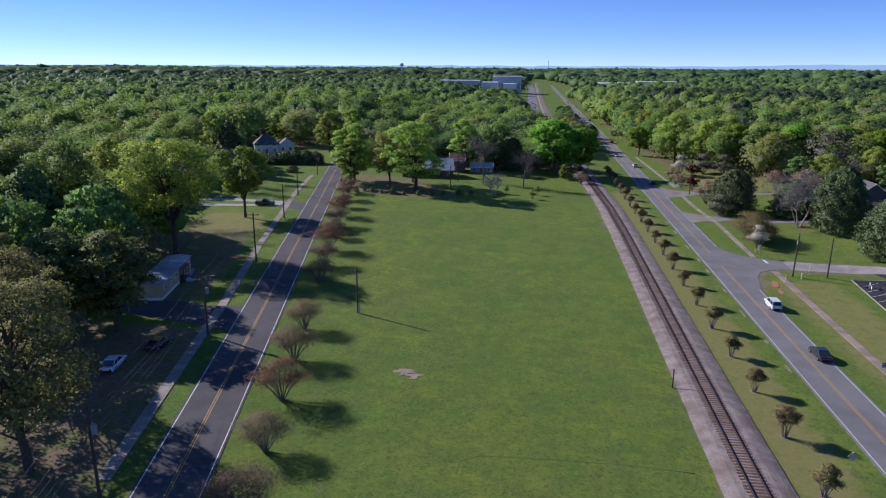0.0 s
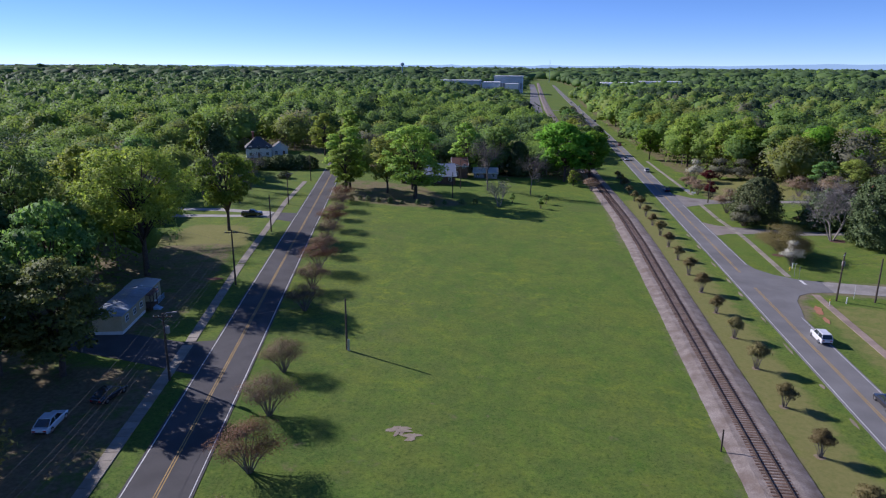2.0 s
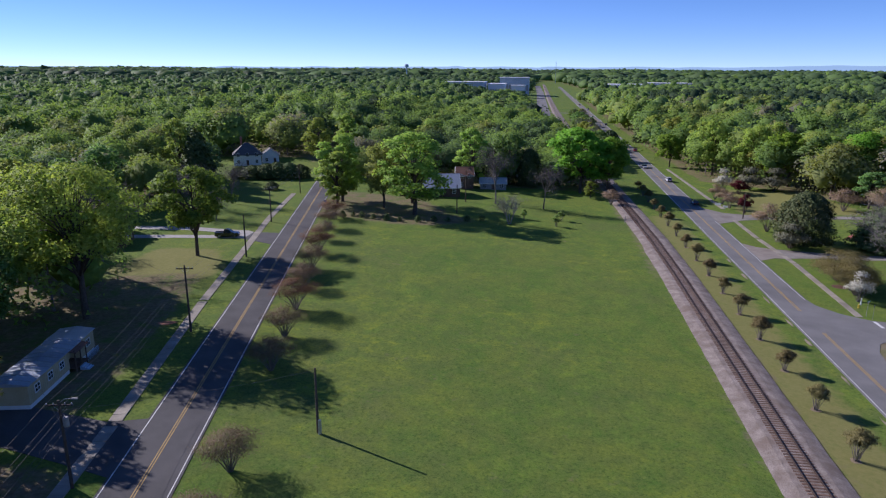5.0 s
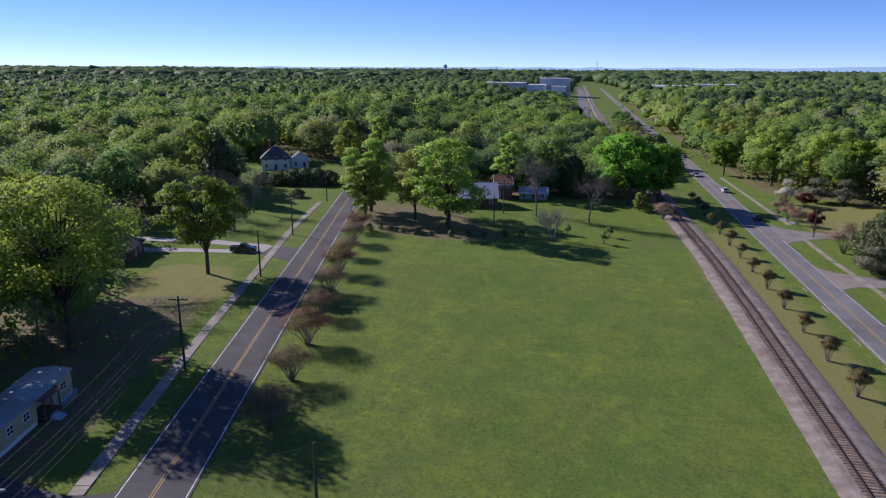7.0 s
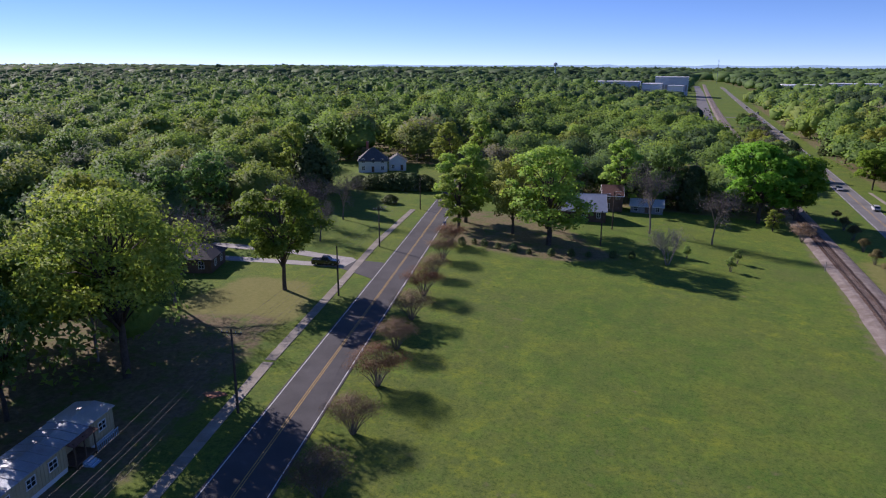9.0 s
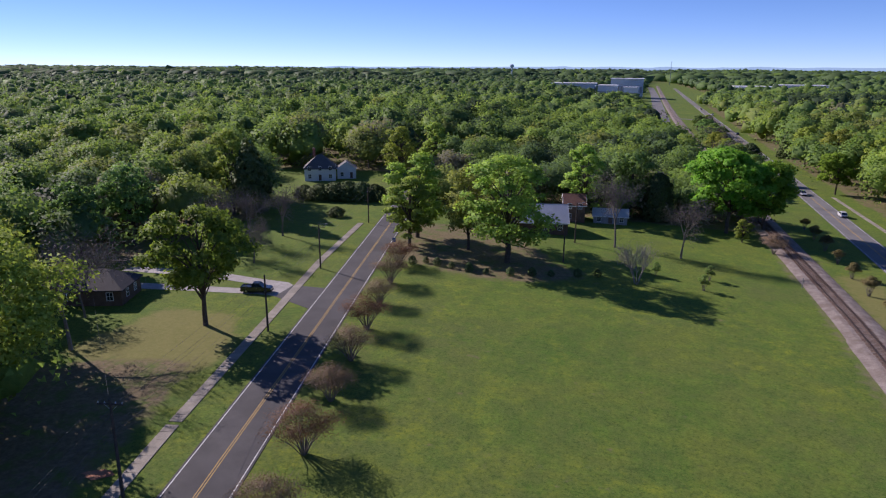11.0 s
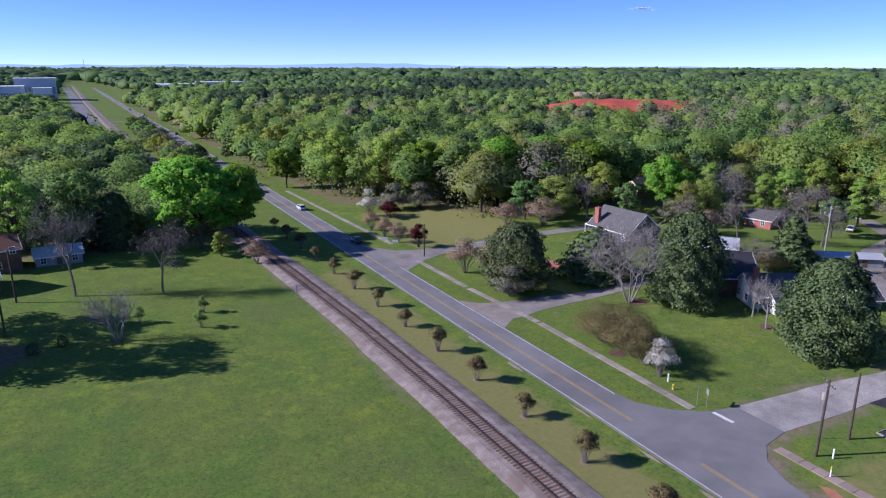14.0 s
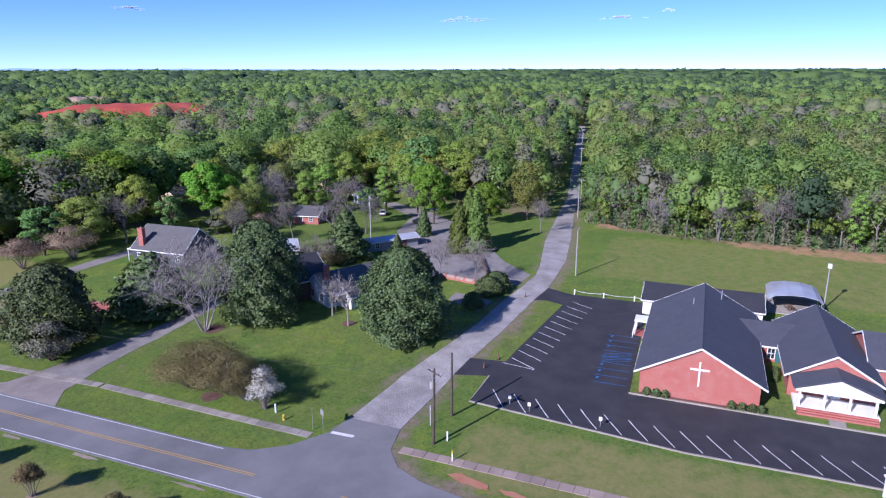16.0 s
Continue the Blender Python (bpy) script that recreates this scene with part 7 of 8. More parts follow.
# ---- poles and cables ----
def utility_pole(x, y, h, label, arm=True, turn=0.0, transformer=False, lean=0.0, mat="pole", name="utility_pole", lamp=False, low=None):
    p = thing(name, pose(x, y, gz(x), lean, 0, turn), label, "utility pole")
    part("shaft", Shape().tube([(0, 0, -0.4), (0, 0, h * 0.5), (0, 0, h)], [0.17, 0.145, 0.11], 10), M[mat], p)
    if arm:
        a = part("crossarm", Shape().box(-1.2, 1.2, -0.06, 0.06, h - 0.55, h - 0.42, cut=0.015), M[mat], p, "wooden crossarm")
        for i in (-1.1, -0.5, 0.5, 1.1):
            part("insulator", Shape().tube([(i, 0, h - 0.42), (i, 0, h - 0.36), (i, 0, h - 0.24)], [0.03, 0.07, 0.04], 8), M["galv"], a, "pale insulator")
        br = Shape().tube([(-0.7, 0.08, h - 0.5), (0, 0.14, h - 1.2), (0.7, 0.08, h - 0.5)], [0.02, 0.02, 0.02], 5)
        part("brace", br, M["galv"], p)
    if transformer:
        t = part("transformer", Shape().tube([(0.38, 0, h - 2.6), (0.38, 0, h - 2.5), (0.38, 0, h - 1.75), (0.38, 0, h - 1.68)], [0.22, 0.27, 0.27, 0.2], 12), M["palepole"], p, "grey transformer can")
        part("bushing", Shape().tube([(0.3, 0, h - 1.68), (0.3, 0, h - 1.45)], [0.05, 0.03], 6), M["galv"], t)
    if lamp:
        a = part("lamp_arm", Shape().tube([(0, 0, h - 0.3), (0.5, 0, h + 0.1), (1.3, 0, h + 0.15)], [0.03, 0.03, 0.03], 6), M["galv"], p)
        part("lamp_head", Shape().box(1.15, 1.7, -0.12, 0.12, h + 0.06, h + 0.2, cut=0.03), M["palepole"], a, "grey lamp head")
    return p


def cable(points, sag=0.7, r=0.010, name="overhead_cable", label="thin grey overhead cable between poles"):
    path = []
    for a, b in zip(points, points[1:]):
        a, b = Vector(a), Vector(b)
        n = 9
        path += [a.lerp(b, i / n) - Vector((0, 0, sag * 4 * (i / n) * (1 - i / n))) for i in range(n)]
    path.append(Vector(points[-1]))
    tagged(new(name, Shape().tube(path, [r] * len(path), 4).mesh(name, M["wire"])), label, "cable")


LP = [(-53.8, 10.5, 9.5), (-62.6, 48.3, 9.4), (-71.0, 86.0, 9.0), (-79.2, 122.9, 10.2), (-88.3, 162.2, 8.8), (-95.8, 193.6, 8.8), (-102.6, 233.0, 9.0)]
for i, (x, y, h) in enumerate(LP):
    utility_pole(x, y, h, "dark wooden utility pole beside the walk", turn=12.3, transformer=i in (1, 2), arm=i != 4 and i != 6, lamp=i in (2, 5))
for off, dz in ((-1.1, -0.3), (0.5, -0.3), (1.1, -0.3), (0.12, -2.4), (0.12, -3.1)):
    cable([(x + off, y + off * 0.2, gz(x) + h + dz) for x, y, h in LP], 0.8)
cable([(-71.0, 86.0, gz(-71) + 6.6), (-90.0, 104.0, 5.2)], 0.5)
cable([(-71.0, 86.0, gz(-71) + 8.0), (-52.0, 100.0, gz(-52) + 7.4)], 0.4)
cable([(-79.2, 122.9, gz(-79) + 8.0), (-118, 160.0, 5.4)], 0.9)
utility_pole(-52.0, 99.9, 7.7, "lone grey pole standing in the field", arm=False, mat="pole", name="service_pole")
mb = thing("meter_box", pose(-51.8, 99.7, gz(-51.8)), "grey meter box at the foot of a pole", "meter box")
part("case", Shape().box(-0.05, 0.25, -0.15, 0.15, 0.0, 1.7, cut=0.03), M["galv"], mb)
utility_pole(-51.5, 216.2, 8.0, "thin wooden pole on the lawn", arm=False)
utility_pole(-51.0, 233.3, 9.5, "wooden pole beside the house", arm=False, lamp=True)
utility_pole(29.35, 139.6, 9.3, "wooden utility pole with crossarms and transformer", turn=60, transformer=True, lean=1.0)
utility_pole(36.2, 140.0, 8.4, "plain wooden pole on the verge", arm=False, mat="pole")
utility_pole(95.8, 136.0, 9.3, "tall pale pole beside the lane", arm=False, mat="palepole", lamp=True)
utility_pole(163.0, 147.2, 9.0, "pale utility pole along the lane", turn=80, mat="palepole")
utility_pole(240.0, 161.0, 9.5, "utility pole along the lane", turn=80, mat="palepole")
utility_pole(330.0, 176.5, 9.5, "utility pole along the lane", turn=80, mat="palepole")
utility_pole(105.1, 186.9, 11.3, "tall pale utility pole in the yard", turn=40, mat="palepole", transformer=True)
utility_pole(28.2, 232.7, 7.6, "wooden pole by the driveway", arm=False)
utility_pole(150.0, 145.6, 9.0, "wooden pole along the lane", arm=False, mat="palepole")
for off in (-0.9, 0.0, 0.9):
    cable([(95.8, 136 + off, 9.0), (163.0, 147.2 + off, 8.6), (240, 161 + off, 9.0), (330, 176.5 + off, 9.0)], 1.0, 0.010)
for k in (8.2, 7.4, 6.6):
    cable([(29.35, 139.6, gz(29) + k), (105.1, 186.9, k + 2), (165, 215, k + 2)], 1.6, 0.010)
    cable([(105.1, 186.9, k + 2.3), (150.0, 145.6, k)], 0.8, 0.010)
cable([(29.35, 139.6, gz(29) + 7.0), (36.2, 140.0, gz(36) + 7.6)], 0.1, 0.010)
cable([(28.2, 232.7, gz(28) + 7.2), (29.35, 139.6, gz(29) + 8.3)], 1.6, 0.010)
yl = thing("yard_light", pose(92.1, 92.5, gz(92)), "grey steel lamp post behind the church", "lamp post")
part("shaft", Shape().tube([(0, 0, -0.3), (0, 0, 7.6)], [0.14, 0.10], 10), M["palepole"], yl)
part("lamp_head", Shape().box(-0.35, 0.35, -0.3, 0.3, 7.4, 8.1, cut=0.06), M["white"], yl, "white floodlight box")


# ---- signs, posts and small fittings ----
def post_thing(name, x, y, h, r, mat, label, cat, turn=0.0, cap=None):
    p = thing(name, pose(x, y, gz(x), 0, 0, turn), label, cat)
    part("post", Shape().tube([(0, 0, -0.2), (0, 0, h - 0.05), (0, 0, h)], [r, r, r * 0.7], 8), M[mat], p)
    if cap:
        part("cap", Shape().tube([(0, 0, h - 0.35), (0, 0, h)], [r * 1.12, r * 1.12], 8), M[cap], p)
    return p


def sign(x, y, h, w, hh, mat, label, turn=0.0, diamond=False, stripe=True):
    p = thing("road_sign", pose(x, y, gz(x), 0, 0, turn), label, "road sign")
    part("post", Shape().box(-0.03, 0.03, 0.02, 0.06, -0.3, h), M["galv"], p, "steel post")
    m = pose(0, 0, h - hh / 2) @ (pose(0, 0, 0, 0, 45, 0) if diamond else Matrix.Identity(4))
    part("panel", Shape().box(-w / 2, w / 2, -0.015, 0.015, -hh / 2, hh / 2), M[mat], p, m=m)
    if stripe and not diamond:
        for k in (-0.18, 0.12):
            part("bar", Shape().box(-w * 0.36, w * 0.36, -0.019, -0.015, hh * k - 0.03, hh * k + 0.03), M["white"], p, "white bar of lettering", m=m)
    return p


sign(27.5, 153.0, 2.6, 0.75, 0.75, "galv", "stop sign seen from behind, at the lane's mouth", -120, stripe=False)
sign(27.0, 154.0, 2.9, 0.9, 0.22, "sign_green", "green street name sign at the junction", 30)
sign(24.6, 91.5, 2.4, 0.9, 0.7, "sign_blue", "small blue road sign on the verge", 0)
sign(9.6, 66.0, 2.5, 0.75, 0.75, "galv", "diamond warning sign seen from behind", 0, diamond=True)
sign(road_x(213) + 4.6, 213, 2.2, 0.7, 0.9, "sign_blue", "small blue sign by the side road", 10)
sign(25.0, 248.0, 1.5, 1.6, 0.7, "white", "white yard sign by the highway", -30)
sign(26.3, 244.5, 1.4, 1.4, 0.6, "white", "white yard sign by the highway", -30)


def hydrant(x, y):
    p = thing("fire_hydrant", pose(x, y, gz(x)), "yellow fire hydrant on the verge", "hydrant")
    part("barrel", Shape().tube([(0, 0, -0.1), (0, 0, 0.08), (0, 0, 0.1), (0, 0, 0.6), (0, 0, 0.62), (0, 0, 0.74), (0, 0, 0.8)], [0.17, 0.17, 0.11, 0.11, 0.15, 0.12, 0.04], 10), M["sign_yellow"], p)
    part("outlet", Shape().tube([(-0.22, 0, 0.45), (0.22, 0, 0.45)], [0.06, 0.06], 8), M["sign_yellow"], p)


hydrant(27.7, 158.6)
post_thing("marker_post", 28.9, 160.6, 1.2, 0.12, "white", "white marker post on the verge", "marker post")
post_thing("marker_post", 30.6, 138.4, 1.2, 0.11, "white", "white marker post below a pole", "marker post")
post_thing("marker_post", 26.9, 136.4, 1.3, 0.08, "white", "yellow-capped marker post by the walk", "marker post", cap="sign_yellow")
post_thing("marker_post", 33.2, 141.6, 2.6, 0.04, "white", "slanting white guy marker", "marker post")
post_thing("signal_post", -5.2, 82.7, 2.6, 0.09, "pole", "short dark post beside the track", "post")
post_thing("signal_post", -6.2, 217.3, 2.0, 0.09, "palepole", "short pale post beside the track", "post")
for x, y in ((49.9, 140.3), (53.2, 139.2), (80.0, 142.2)):
    c = thing("traffic_cone", pose(x, y, gz(x) + 0.02), "orange-red traffic post at the car park", "traffic cone")
    part("base", Shape().box(-0.2, 0.2, -0.2, 0.2, 0.0, 0.05), M["rubber"], c)
    part("cone", Shape().tube([(0, 0, 0.05), (0, 0, 0.95)], [0.14, 0.05], 10), M["shingle_brown"], c)
for x, y in ((43.0, 134.2), (42.0, 131.4), (41.6, 122.6)):
    sign(x - 1.3, y, 1.3, 0.4, 0.5, "white", "small white parking sign on a post", -90, stripe=False)


def rope_fence(points):
    f = thing("rope_fence", pose(0, 0, 0), "low white posts linked by rope at the lot's edge", "fence")
    prev = None
    for x, y in points:
        z = gz(x)
        part("post", Shape().box(x - 0.1, x + 0.1, y - 0.1, y + 0.1, z - 0.2, z + 0.95, cut=0.02), M["white"], f, "white timber post")
        if prev:
            a, b = Vector(prev), Vector((x, y, z + 0.75))
            path = [a.lerp(b, i / 6) - Vector((0, 0, 0.8 * (i / 6) * (1 - i / 6))) for i in range(7)]
            part("rope", Shape().tube(path, [0.03] * 7, 5), M["white"], f, "pale sagging rope")
        prev = (x, y, z + 0.75)


rope_fence([(84.6, 134.1), (84.6, 128.8), (84.7, 123.4), (84.7, 118.6)])


def church_sign():
    s = thing("church_sign", pose(37.0, 93.2, gz(37), 0, 0, -80), "white framed church notice board with dark panel", "notice board")
    for x in (-1.0, 1.0):
        part("post", Shape().box(x - 0.12, x + 0.12, -0.14, 0.14, -0.3, 2.3, cut=0.02), M["white"], s)
    b = part("board", Shape().box(-0.88, 0.88, -0.08, 0.08, 0.7, 2.1), M["grey_wall"], s, "grey board")
    for i in range(4):
        part("bar", Shape().box(-0.6, 0.6, -0.1, -0.08, 0.9 + i * 0.28, 1.0 + i * 0.28), M["white"], b, "white bar of lettering")
    part("cap", Shape().prism([(-0.25, 2.3), (0, 2.55), (0.25, 2.3)], -1.3, 1.3), M["white"], s)


church_sign()
wall = thing("low_wall", pose(91.5, 153.6, gz(91.5), 0, 0, 24), "low brown timber retaining wall of the paved yard", "wall")
for i in range(4):
    part("panel", Shape().box(-9 + i * 4.5, -4.7 + i * 4.5, -0.15, 0.15, -0.3, 0.9, cut=0.02), M["timber"], wall)
for i in range(3):
    b = thing("waste_bin", pose(107.4 + i * 0.9, 181.0 - i * 0.5, 0.04, 0, 0, 40), "dark wheeled waste bin in the yard", "bin")
    part("body", Shape().add([(-0.22, -0.25, 0.05), (0.22, -0.25, 0.05), (0.22, 0.25, 0.05), (-0.22, 0.25, 0.05), (-0.3, -0.33, 0.95), (0.3, -0.33, 0.95), (0.3, 0.33, 0.95), (-0.3, 0.33, 0.95)], [(3, 2, 1, 0), (4, 5, 6, 7), (0, 1, 5, 4), (1, 2, 6, 5), (2, 3, 7, 6), (3, 0, 4, 7)]), M["sign_blue"], b)
    part("lid", Shape().box(-0.32, 0.32, -0.36, 0.34, 0.95, 1.05, cut=0.03), M["rubber"], b)
# low wall before the yard
gw = thing("garden_wall", pose(83.2, 151.2, gz(83.5), 0, 0, 76.5), "low red brick garden wall with pale panels", "wall")
part("footing", Shape().box(0, 11.2, -0.22, 0.22, -0.3, 0.35, cut=0.03), M["brick"], gw, "red brick footing")
for i in range(6):
    part("pillar", Shape().box(i * 2.16, i * 2.16 + 0.4, -0.2, 0.2, 0.35, 1.05, cut=0.02), M["brick"], gw, "red brick pillar")
for i in range(5):
    part("panel", Shape().box(i * 2.16 + 0.4, i * 2.16 + 2.16, -0.1, 0.1, 0.35, 0.9, cut=0.02), M["brickpath"], gw, "pale rendered panel")
# straw rings below the young trees
for i in range(13):
    y = 61.4 + i * 11.1
    ring = [(5.3 + 0.6 * (1 + 0.15 * math.sin(k * 2.1 + i)) * math.cos(k * 0.449), y + 0.6 * (1 + 0.15 * math.cos(k * 1.7 + i)) * math.sin(k * 0.449)) for k in range(14)]
    tagged(draped("mulch_bed", ring, M["straw_ring"], 0.025), "small ring of pinkish straw below a young tree", "mulch", kind="structure")
# garden steps of brick
gs = thing("garden_steps", pose(47.8, 210.4, gz(47.8), 0, 0, 22), "low red brick garden steps on a lawn", "steps")
for i in range(5):
    part("step", Shape().box(i * 0.9, i * 0.9 + 0.85, -2.2 + i * 0.5, 2.0 + i * 0.5, -0.1, 0.12 + 0.06 * i), M["brick"], gs)
for x, y, r in ((57.4, 166.3, 1.2), (48.2, 186.4, 1.8), (29.4, 171, 1.4)):
    n = 18
    poly = [(x + r * (1 + 0.12 * math.sin(i * 2.1)) * math.cos(6.283 * i / n), y + r * (1 + 0.12 * math.cos(i * 1.7)) * math.sin(6.283 * i / n)) for i in range(n)]
    tagged(draped("mulch_bed", poly, M["mulch"], 0.03), "ring of reddish brown mulch below a tree", "mulch", kind="structure")


# ---- vehicles ----
def loft(sections, s):
    """Joins rings of equal length along x into a closed skin."""
    n = len(sections[0])
    k = len(s.v)
    for ring in sections:
        s.v += ring
    for i in range(len(sections) - 1):
        s.f += [(k + i * n + j, k + i * n + (j + 1) % n, k + (i + 1) * n + (j + 1) % n, k + (i + 1) * n + j) for j in range(n)]
    s.f += [tuple(range(k + n - 1, k - 1, -1)), tuple(range(k + (len(sections) - 1) * n, k + len(sections) * n))]
    return s


def car(x, y, turn, colour, label, tall=1.45, length=4.7, kind_of="sedan", group=""):
    """A car that faces +x of its own: body, glasshouse, wheels and lamps."""
    c = thing("car", pose(x, y, gz(x) + 0.06, 0, 0, turn), label, "truck" if kind_of == "pickup" else "car", group)
    w, l = 0.9, length / 2
    belt = tall * 0.62
    m = paint("car_paint_" + kind_of + "_" + "_".join("%02d" % int(v * 99) for v in colour), colour, 0.25, 0.8)

    def ring(px, half, z0, z1):
        a = half * 0.93
        return [(px, -a, z0), (px, a, z0), (px, half, z0 + 0.18), (px, half, z1 - 0.12), (px, half * 0.9, z1), (px, -half * 0.9, z1), (px, -half, z1 - 0.12), (px, -half, z0 + 0.18)]
    hood = belt - (0.12 if kind_of == "sedan" else 0.04)
    body = loft([ring(-l, w * 0.82, 0.34, belt - 0.14), ring(-l + 0.12, w * 0.95, 0.24, belt - 0.02), ring(-l * 0.4, w, 0.2, belt), ring(l * 0.3, w, 0.2, belt), ring(l * 0.5, w, 0.2, hood + 0.05), ring(l - 0.3, w * 0.95, 0.22, hood - 0.06), ring(l, w * 0.78, 0.32, hood - 0.2)], Shape())
    b = part("body", body, m, c, smooth=False)
    if kind_of == "sedan":
        x0, x1, x2, x3 = -l * 0.82, -l * 0.42, l * 0.12, l * 0.48
    elif kind_of == "suv":
        x0, x1, x2, x3 = -l * 0.97, -l * 0.84, l * 0.15, l * 0.46
    else:
        x0, x1, x2, x3 = -l * 0.28, -l * 0.2, l * 0.2, l * 0.46

    def glass_ring(px, half, z):
        return [(px, -half, z), (px, half, z)]
    g = Shape()
    top = w * 0.74
    g.add([(x0, -w * 0.9, belt - 0.03), (x3, -w * 0.9, belt - 0.03), (x3, w * 0.9, belt - 0.03), (x0, w * 0.9, belt - 0.03), (x1, -top, tall - 0.05), (x2, -top, tall - 0.05), (x2, top, tall - 0.05), (x1, top, tall - 0.05)],
          [(3, 2, 1, 0), (4, 5, 6, 7), (0, 1, 5, 4), (1, 2, 6, 5), (2, 3, 7, 6), (3, 0, 4, 7)])
    part("windows", g, M["glass"], c, "dark tinted glass")
    r = Shape().box(x1 - 0.04, x2 + 0.04, -top - 0.02, top + 0.02, tall - 0.07, tall, cut=0.03)
    posts = []
    for px0, px1 in ((x3, x2), (x0, x1), ((x0 + x3) / 2 - 0.1, (x1 + x2) / 2 - 0.05)):
        for sg in (-1, 1):
            posts.append(Shape().tube([(px0, sg * w * 0.9, belt - 0.03), (px1, sg * top, tall - 0.05)], [0.045, 0.04], 5))
    cabin = part("cabin_roof", r, m, c)
    for post in posts:
        part("pillar", post, m, cabin)
    if kind_of == "pickup":
        bed = Shape().box(-l + 0.1, x0 - 0.05, -w * 0.97, -w * 0.88, belt - 0.1, belt + 0.08).box(-l + 0.1, x0 - 0.05, w * 0.88, w * 0.97, belt - 0.1, belt + 0.08).box(-l + 0.05, -l + 0.14, -w * 0.95, w * 0.95, belt - 0.1, belt + 0.08)
        part("bed_rail", bed, m, c)
    for sx in (-1, 1):
        for sy in (-1, 1):
            px, py = sx * l * 0.62, sy * (w - 0.1)
            wh = part("wheel", Shape().tube([(px, py - 0.11, 0.33), (px, py + 0.11, 0.33)], [0.33, 0.33], 16), M["rubber"], c, "black tyre")
            part("rim", Shape().tube([(px, py + sy * 0.08, 0.33), (px, py + sy * 0.125, 0.33)], [0.21, 0.19], 10), M["chrome"], wh, "bright wheel rim")
        for sy in (-1, 1):
            part("headlight" if sx > 0 else "tail_light", Shape().box(*sorted((sx * (l - 0.10), sx * (l + 0.01))), sy * w * 0.62 - 0.16, sy * w * 0.62 + 0.16, hood - 0.34 if sx > 0 else belt - 0.34, hood - 0.2 if sx > 0 else belt - 0.18), M["lens_white"] if sx > 0 else M["lens_red"], c)
    part("bumper", Shape().box(l - 0.08, l + 0.05, -w * 0.8, w * 0.8, 0.3, 0.5, cut=0.03), M["rubber"], b)
    part("bumper", Shape().box(-l - 0.05, -l + 0.08, -w * 0.8, w * 0.8, 0.32, 0.52, cut=0.03), M["rubber"], b)
    return c


car(-77.8, 73.6, 101, (0.62, 0.68, 0.74), "pale silver-blue saloon parked under trees", 1.42, 4.8)
car(-75.5, 80.5, 85, (0.03, 0.03, 0.035), "dark saloon parked under trees", 1.42, 4.6)
car(-99.6, 177.2, 15, (0.012, 0.012, 0.014), "black pickup truck at a driveway's end", 1.75, 5.4, "pickup")
H = "cars along the highway"
car(18.6, 97.5, 90, (0.02, 0.02, 0.025), "black saloon on the highway", 1.45, 4.8, group=H)
car(18.8, 119.0, 90, (0.72, 0.73, 0.74), "white hatchback on the highway", 1.7, 4.7, "suv", group=H)
car(18.8, 251.0, 90, (0.02, 0.02, 0.022), "black saloon on the highway", 1.5, 4.7, group=H)
car(18.7, 296.0, 90, (0.70, 0.71, 0.72), "white car on the highway", 1.6, 4.7, "suv", group=H)
car(14.7, 330.0, -90, (0.35, 0.36, 0.38), "grey car on the highway", 1.5, 4.7, group=H)
car(18.6, 392.0, 90, (0.25, 0.03, 0.03), "dark red car on the highway", 1.5, 4.7, group=H)
car(14.7, 470.0, -90, (0.68, 0.69, 0.70), "white car on the highway", 1.6, 4.7, "suv", group=H)
car(18.4, 560.0, 90, (0.04, 0.05, 0.07), "dark car on the highway", 1.5, 4.7, group=H)
car(14.0, 640.0, -90, (0.6, 0.61, 0.62), "silver car on the highway", 1.5, 4.7, group=H)
car(17.5, 760.0, 90, (0.7, 0.7, 0.7), "white van on the highway", 2.0, 5.2, "suv", group=H)
car(13.0, 850.0, -90, (0.03, 0.03, 0.04), "dark car on the highway", 1.5, 4.7, group=H)
car(126.5, 183.5, 60, (0.02, 0.02, 0.022), "black utility car parked in the yard", 1.75, 4.8, "suv")
car(134.0, 198.0, 20, (0.6, 0.6, 0.6), "white car parked by a far house", 1.5, 4.7)


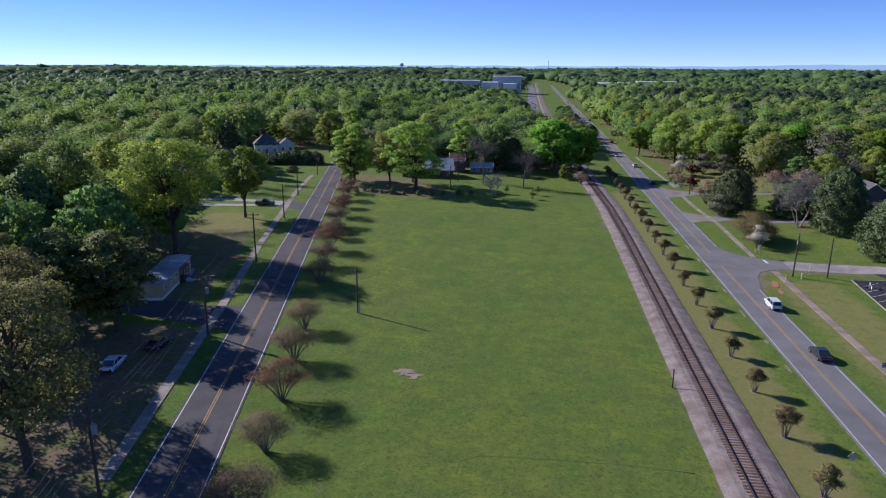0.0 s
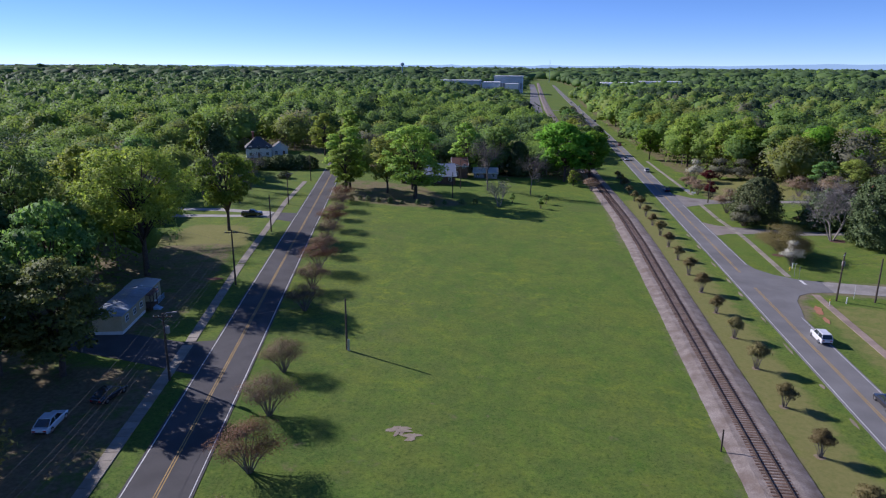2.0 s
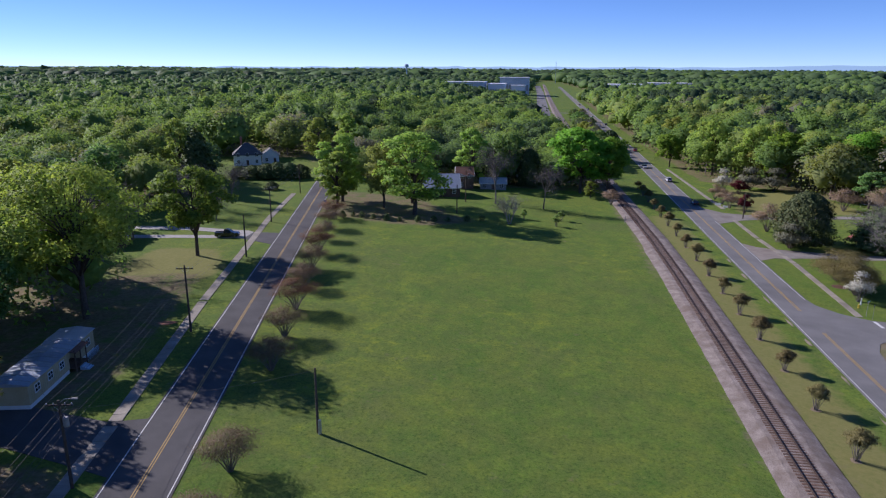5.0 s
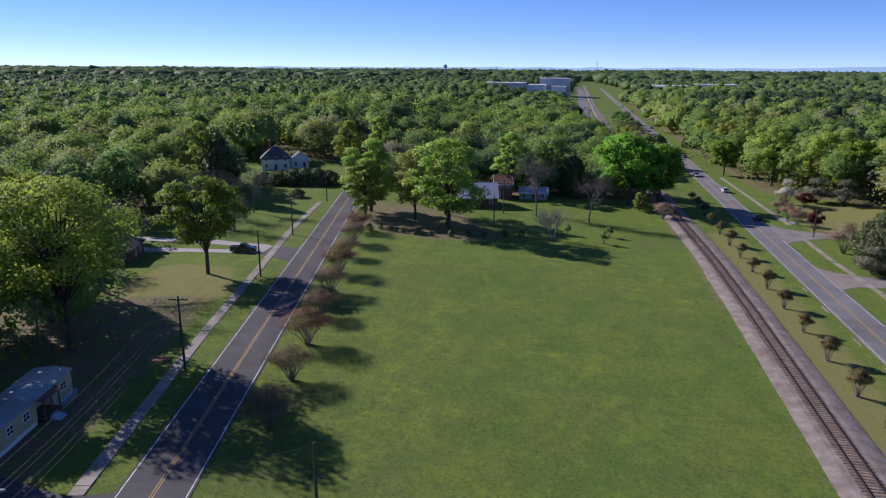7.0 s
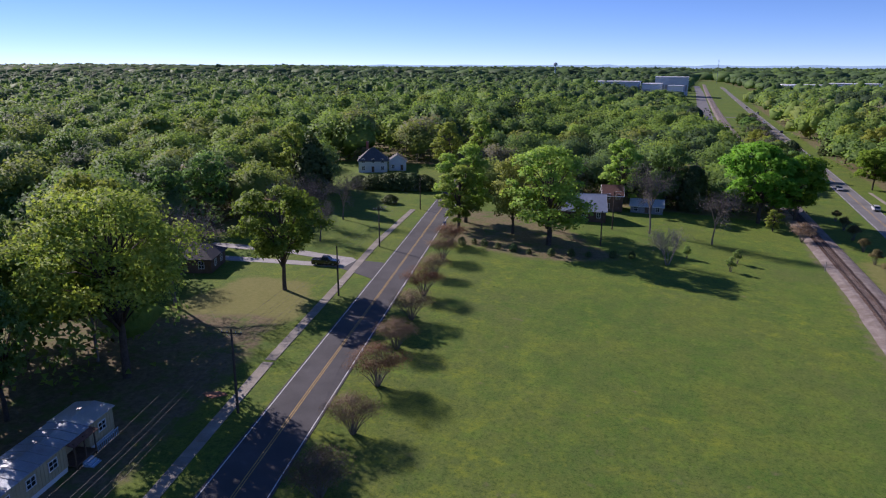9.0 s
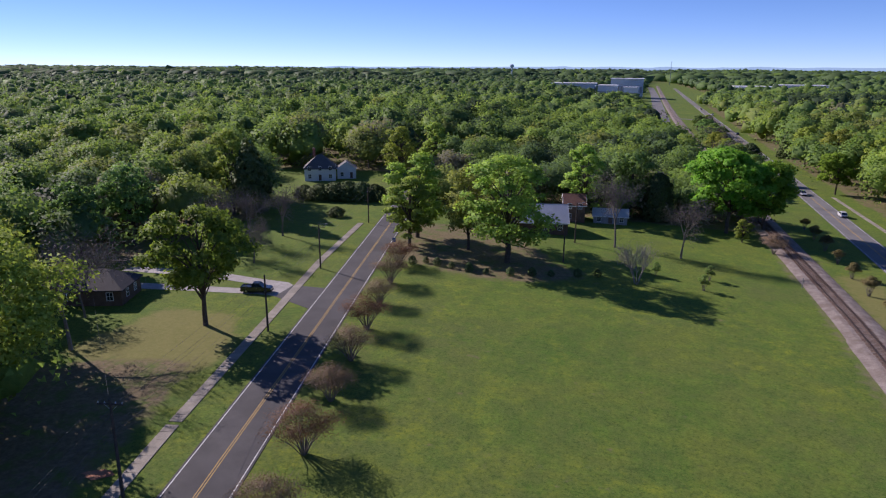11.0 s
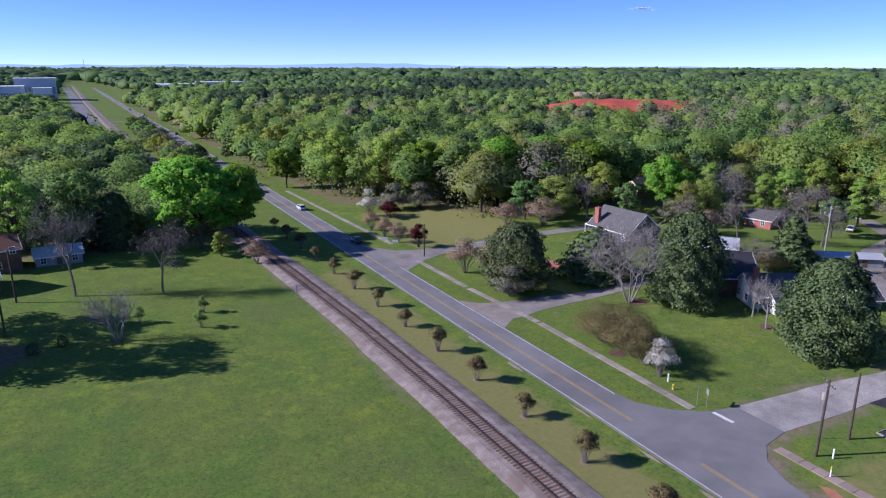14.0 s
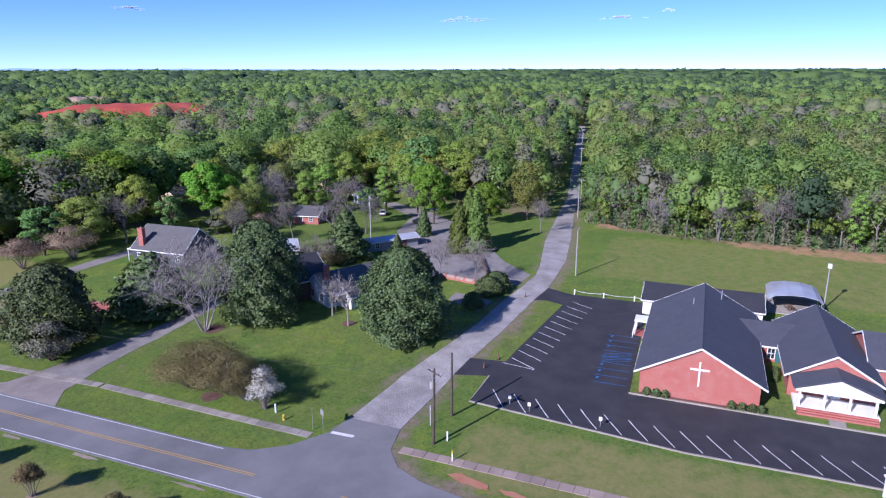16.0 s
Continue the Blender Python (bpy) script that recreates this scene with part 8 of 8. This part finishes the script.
# ---- pieces: walk slabs and railway ties ----
def walk_slabs(name, label, line, width, pitch, mat):
    top = thing(name, pose(0, 0, 0), label, "pavement", kind="structure")
    s = Shape().box(-width / 2, width / 2, -pitch / 2 + 0.015, pitch / 2 - 0.015, -0.15, 0.07, cut=0.012)
    me = s.mesh("slab", M[mat])
    (x0, y0), (x1, y1) = line
    d = Vector((x1 - x0, y1 - y0))
    n = int(d.length / pitch)
    d.normalize()
    turn = math.degrees(math.atan2(-d.x, d.y))
    for i in range(n):
        x, y = x0 + d.x * pitch * (i + 0.5), y0 + d.y * pitch * (i + 0.5)
        k = math.sin(i * 12.9898) * 43758.5453 % 1
        part("slab", me, None, top, m=pose(x, y, gz(x) + 0.02 * (k - 0.5), 0, 0.6 * (k - 0.5), turn))


WEST = [(-64.2, 51), (-74.4, 97.5), (-84.0, 136), (-91.0, 167), (-98.2, 198), (-104.5, 233)]
for a, b in zip(WEST, WEST[1:]):
    walk_slabs("pavement_west", "weathered concrete walk along the side road", [a, b], 1.5, 1.5, "concrete")
walk_slabs("pavement_east", "weathered concrete walk along the highway", [(25.8, 153.6), (26.5, 187.0)], 1.2, 1.5, "concrete")
walk_slabs("pavement_east", "weathered concrete walk along the highway", [(26.5, 187.0), (25.3, 209.0)], 1.2, 1.5, "concrete")
walk_slabs("pavement_east", "weathered concrete walk along the highway", [(25.3, 209.0), (25.2, 230.0)], 1.2, 1.5, "concrete")
walk_slabs("pavement_east", "weathered concrete walk along the highway", [(26.2, 246.0), (24.0, 330.0)], 1.2, 1.5, "concrete")
walk_slabs("pavement_south", "pinkish weathered walk beside the highway", [(26.9, 142.6), (26.0, 80.0)], 1.35, 1.5, "brickpath")

tie_mesh = Shape().box(-1.3, 1.3, -0.115, 0.115, 0.20, 0.44, cut=0.015).mesh("tie", M["tie"])
tie_rng = random.Random(4)
rest = Shape()
y = -30.0
while y < 420:
    x = rail_at(y)
    m = pose(x + tie_rng.uniform(-0.06, 0.06), y, gz(x), 0, 0, tie_rng.uniform(-1.2, 1.2) + math.degrees(math.atan2(rail_at(y - 1) - rail_at(y + 1), 2)))
    if 62 <= y < 216:
        part("tie", tie_mesh, None, railway, m=m)
    else:
        rest.box(-1.3, 1.3, -0.115, 0.115, 0.20, 0.44, m)
    y += 0.54
tagged(part("far_ties", rest, M["tie"], railway, "dark timber ties"), kind="stuff")
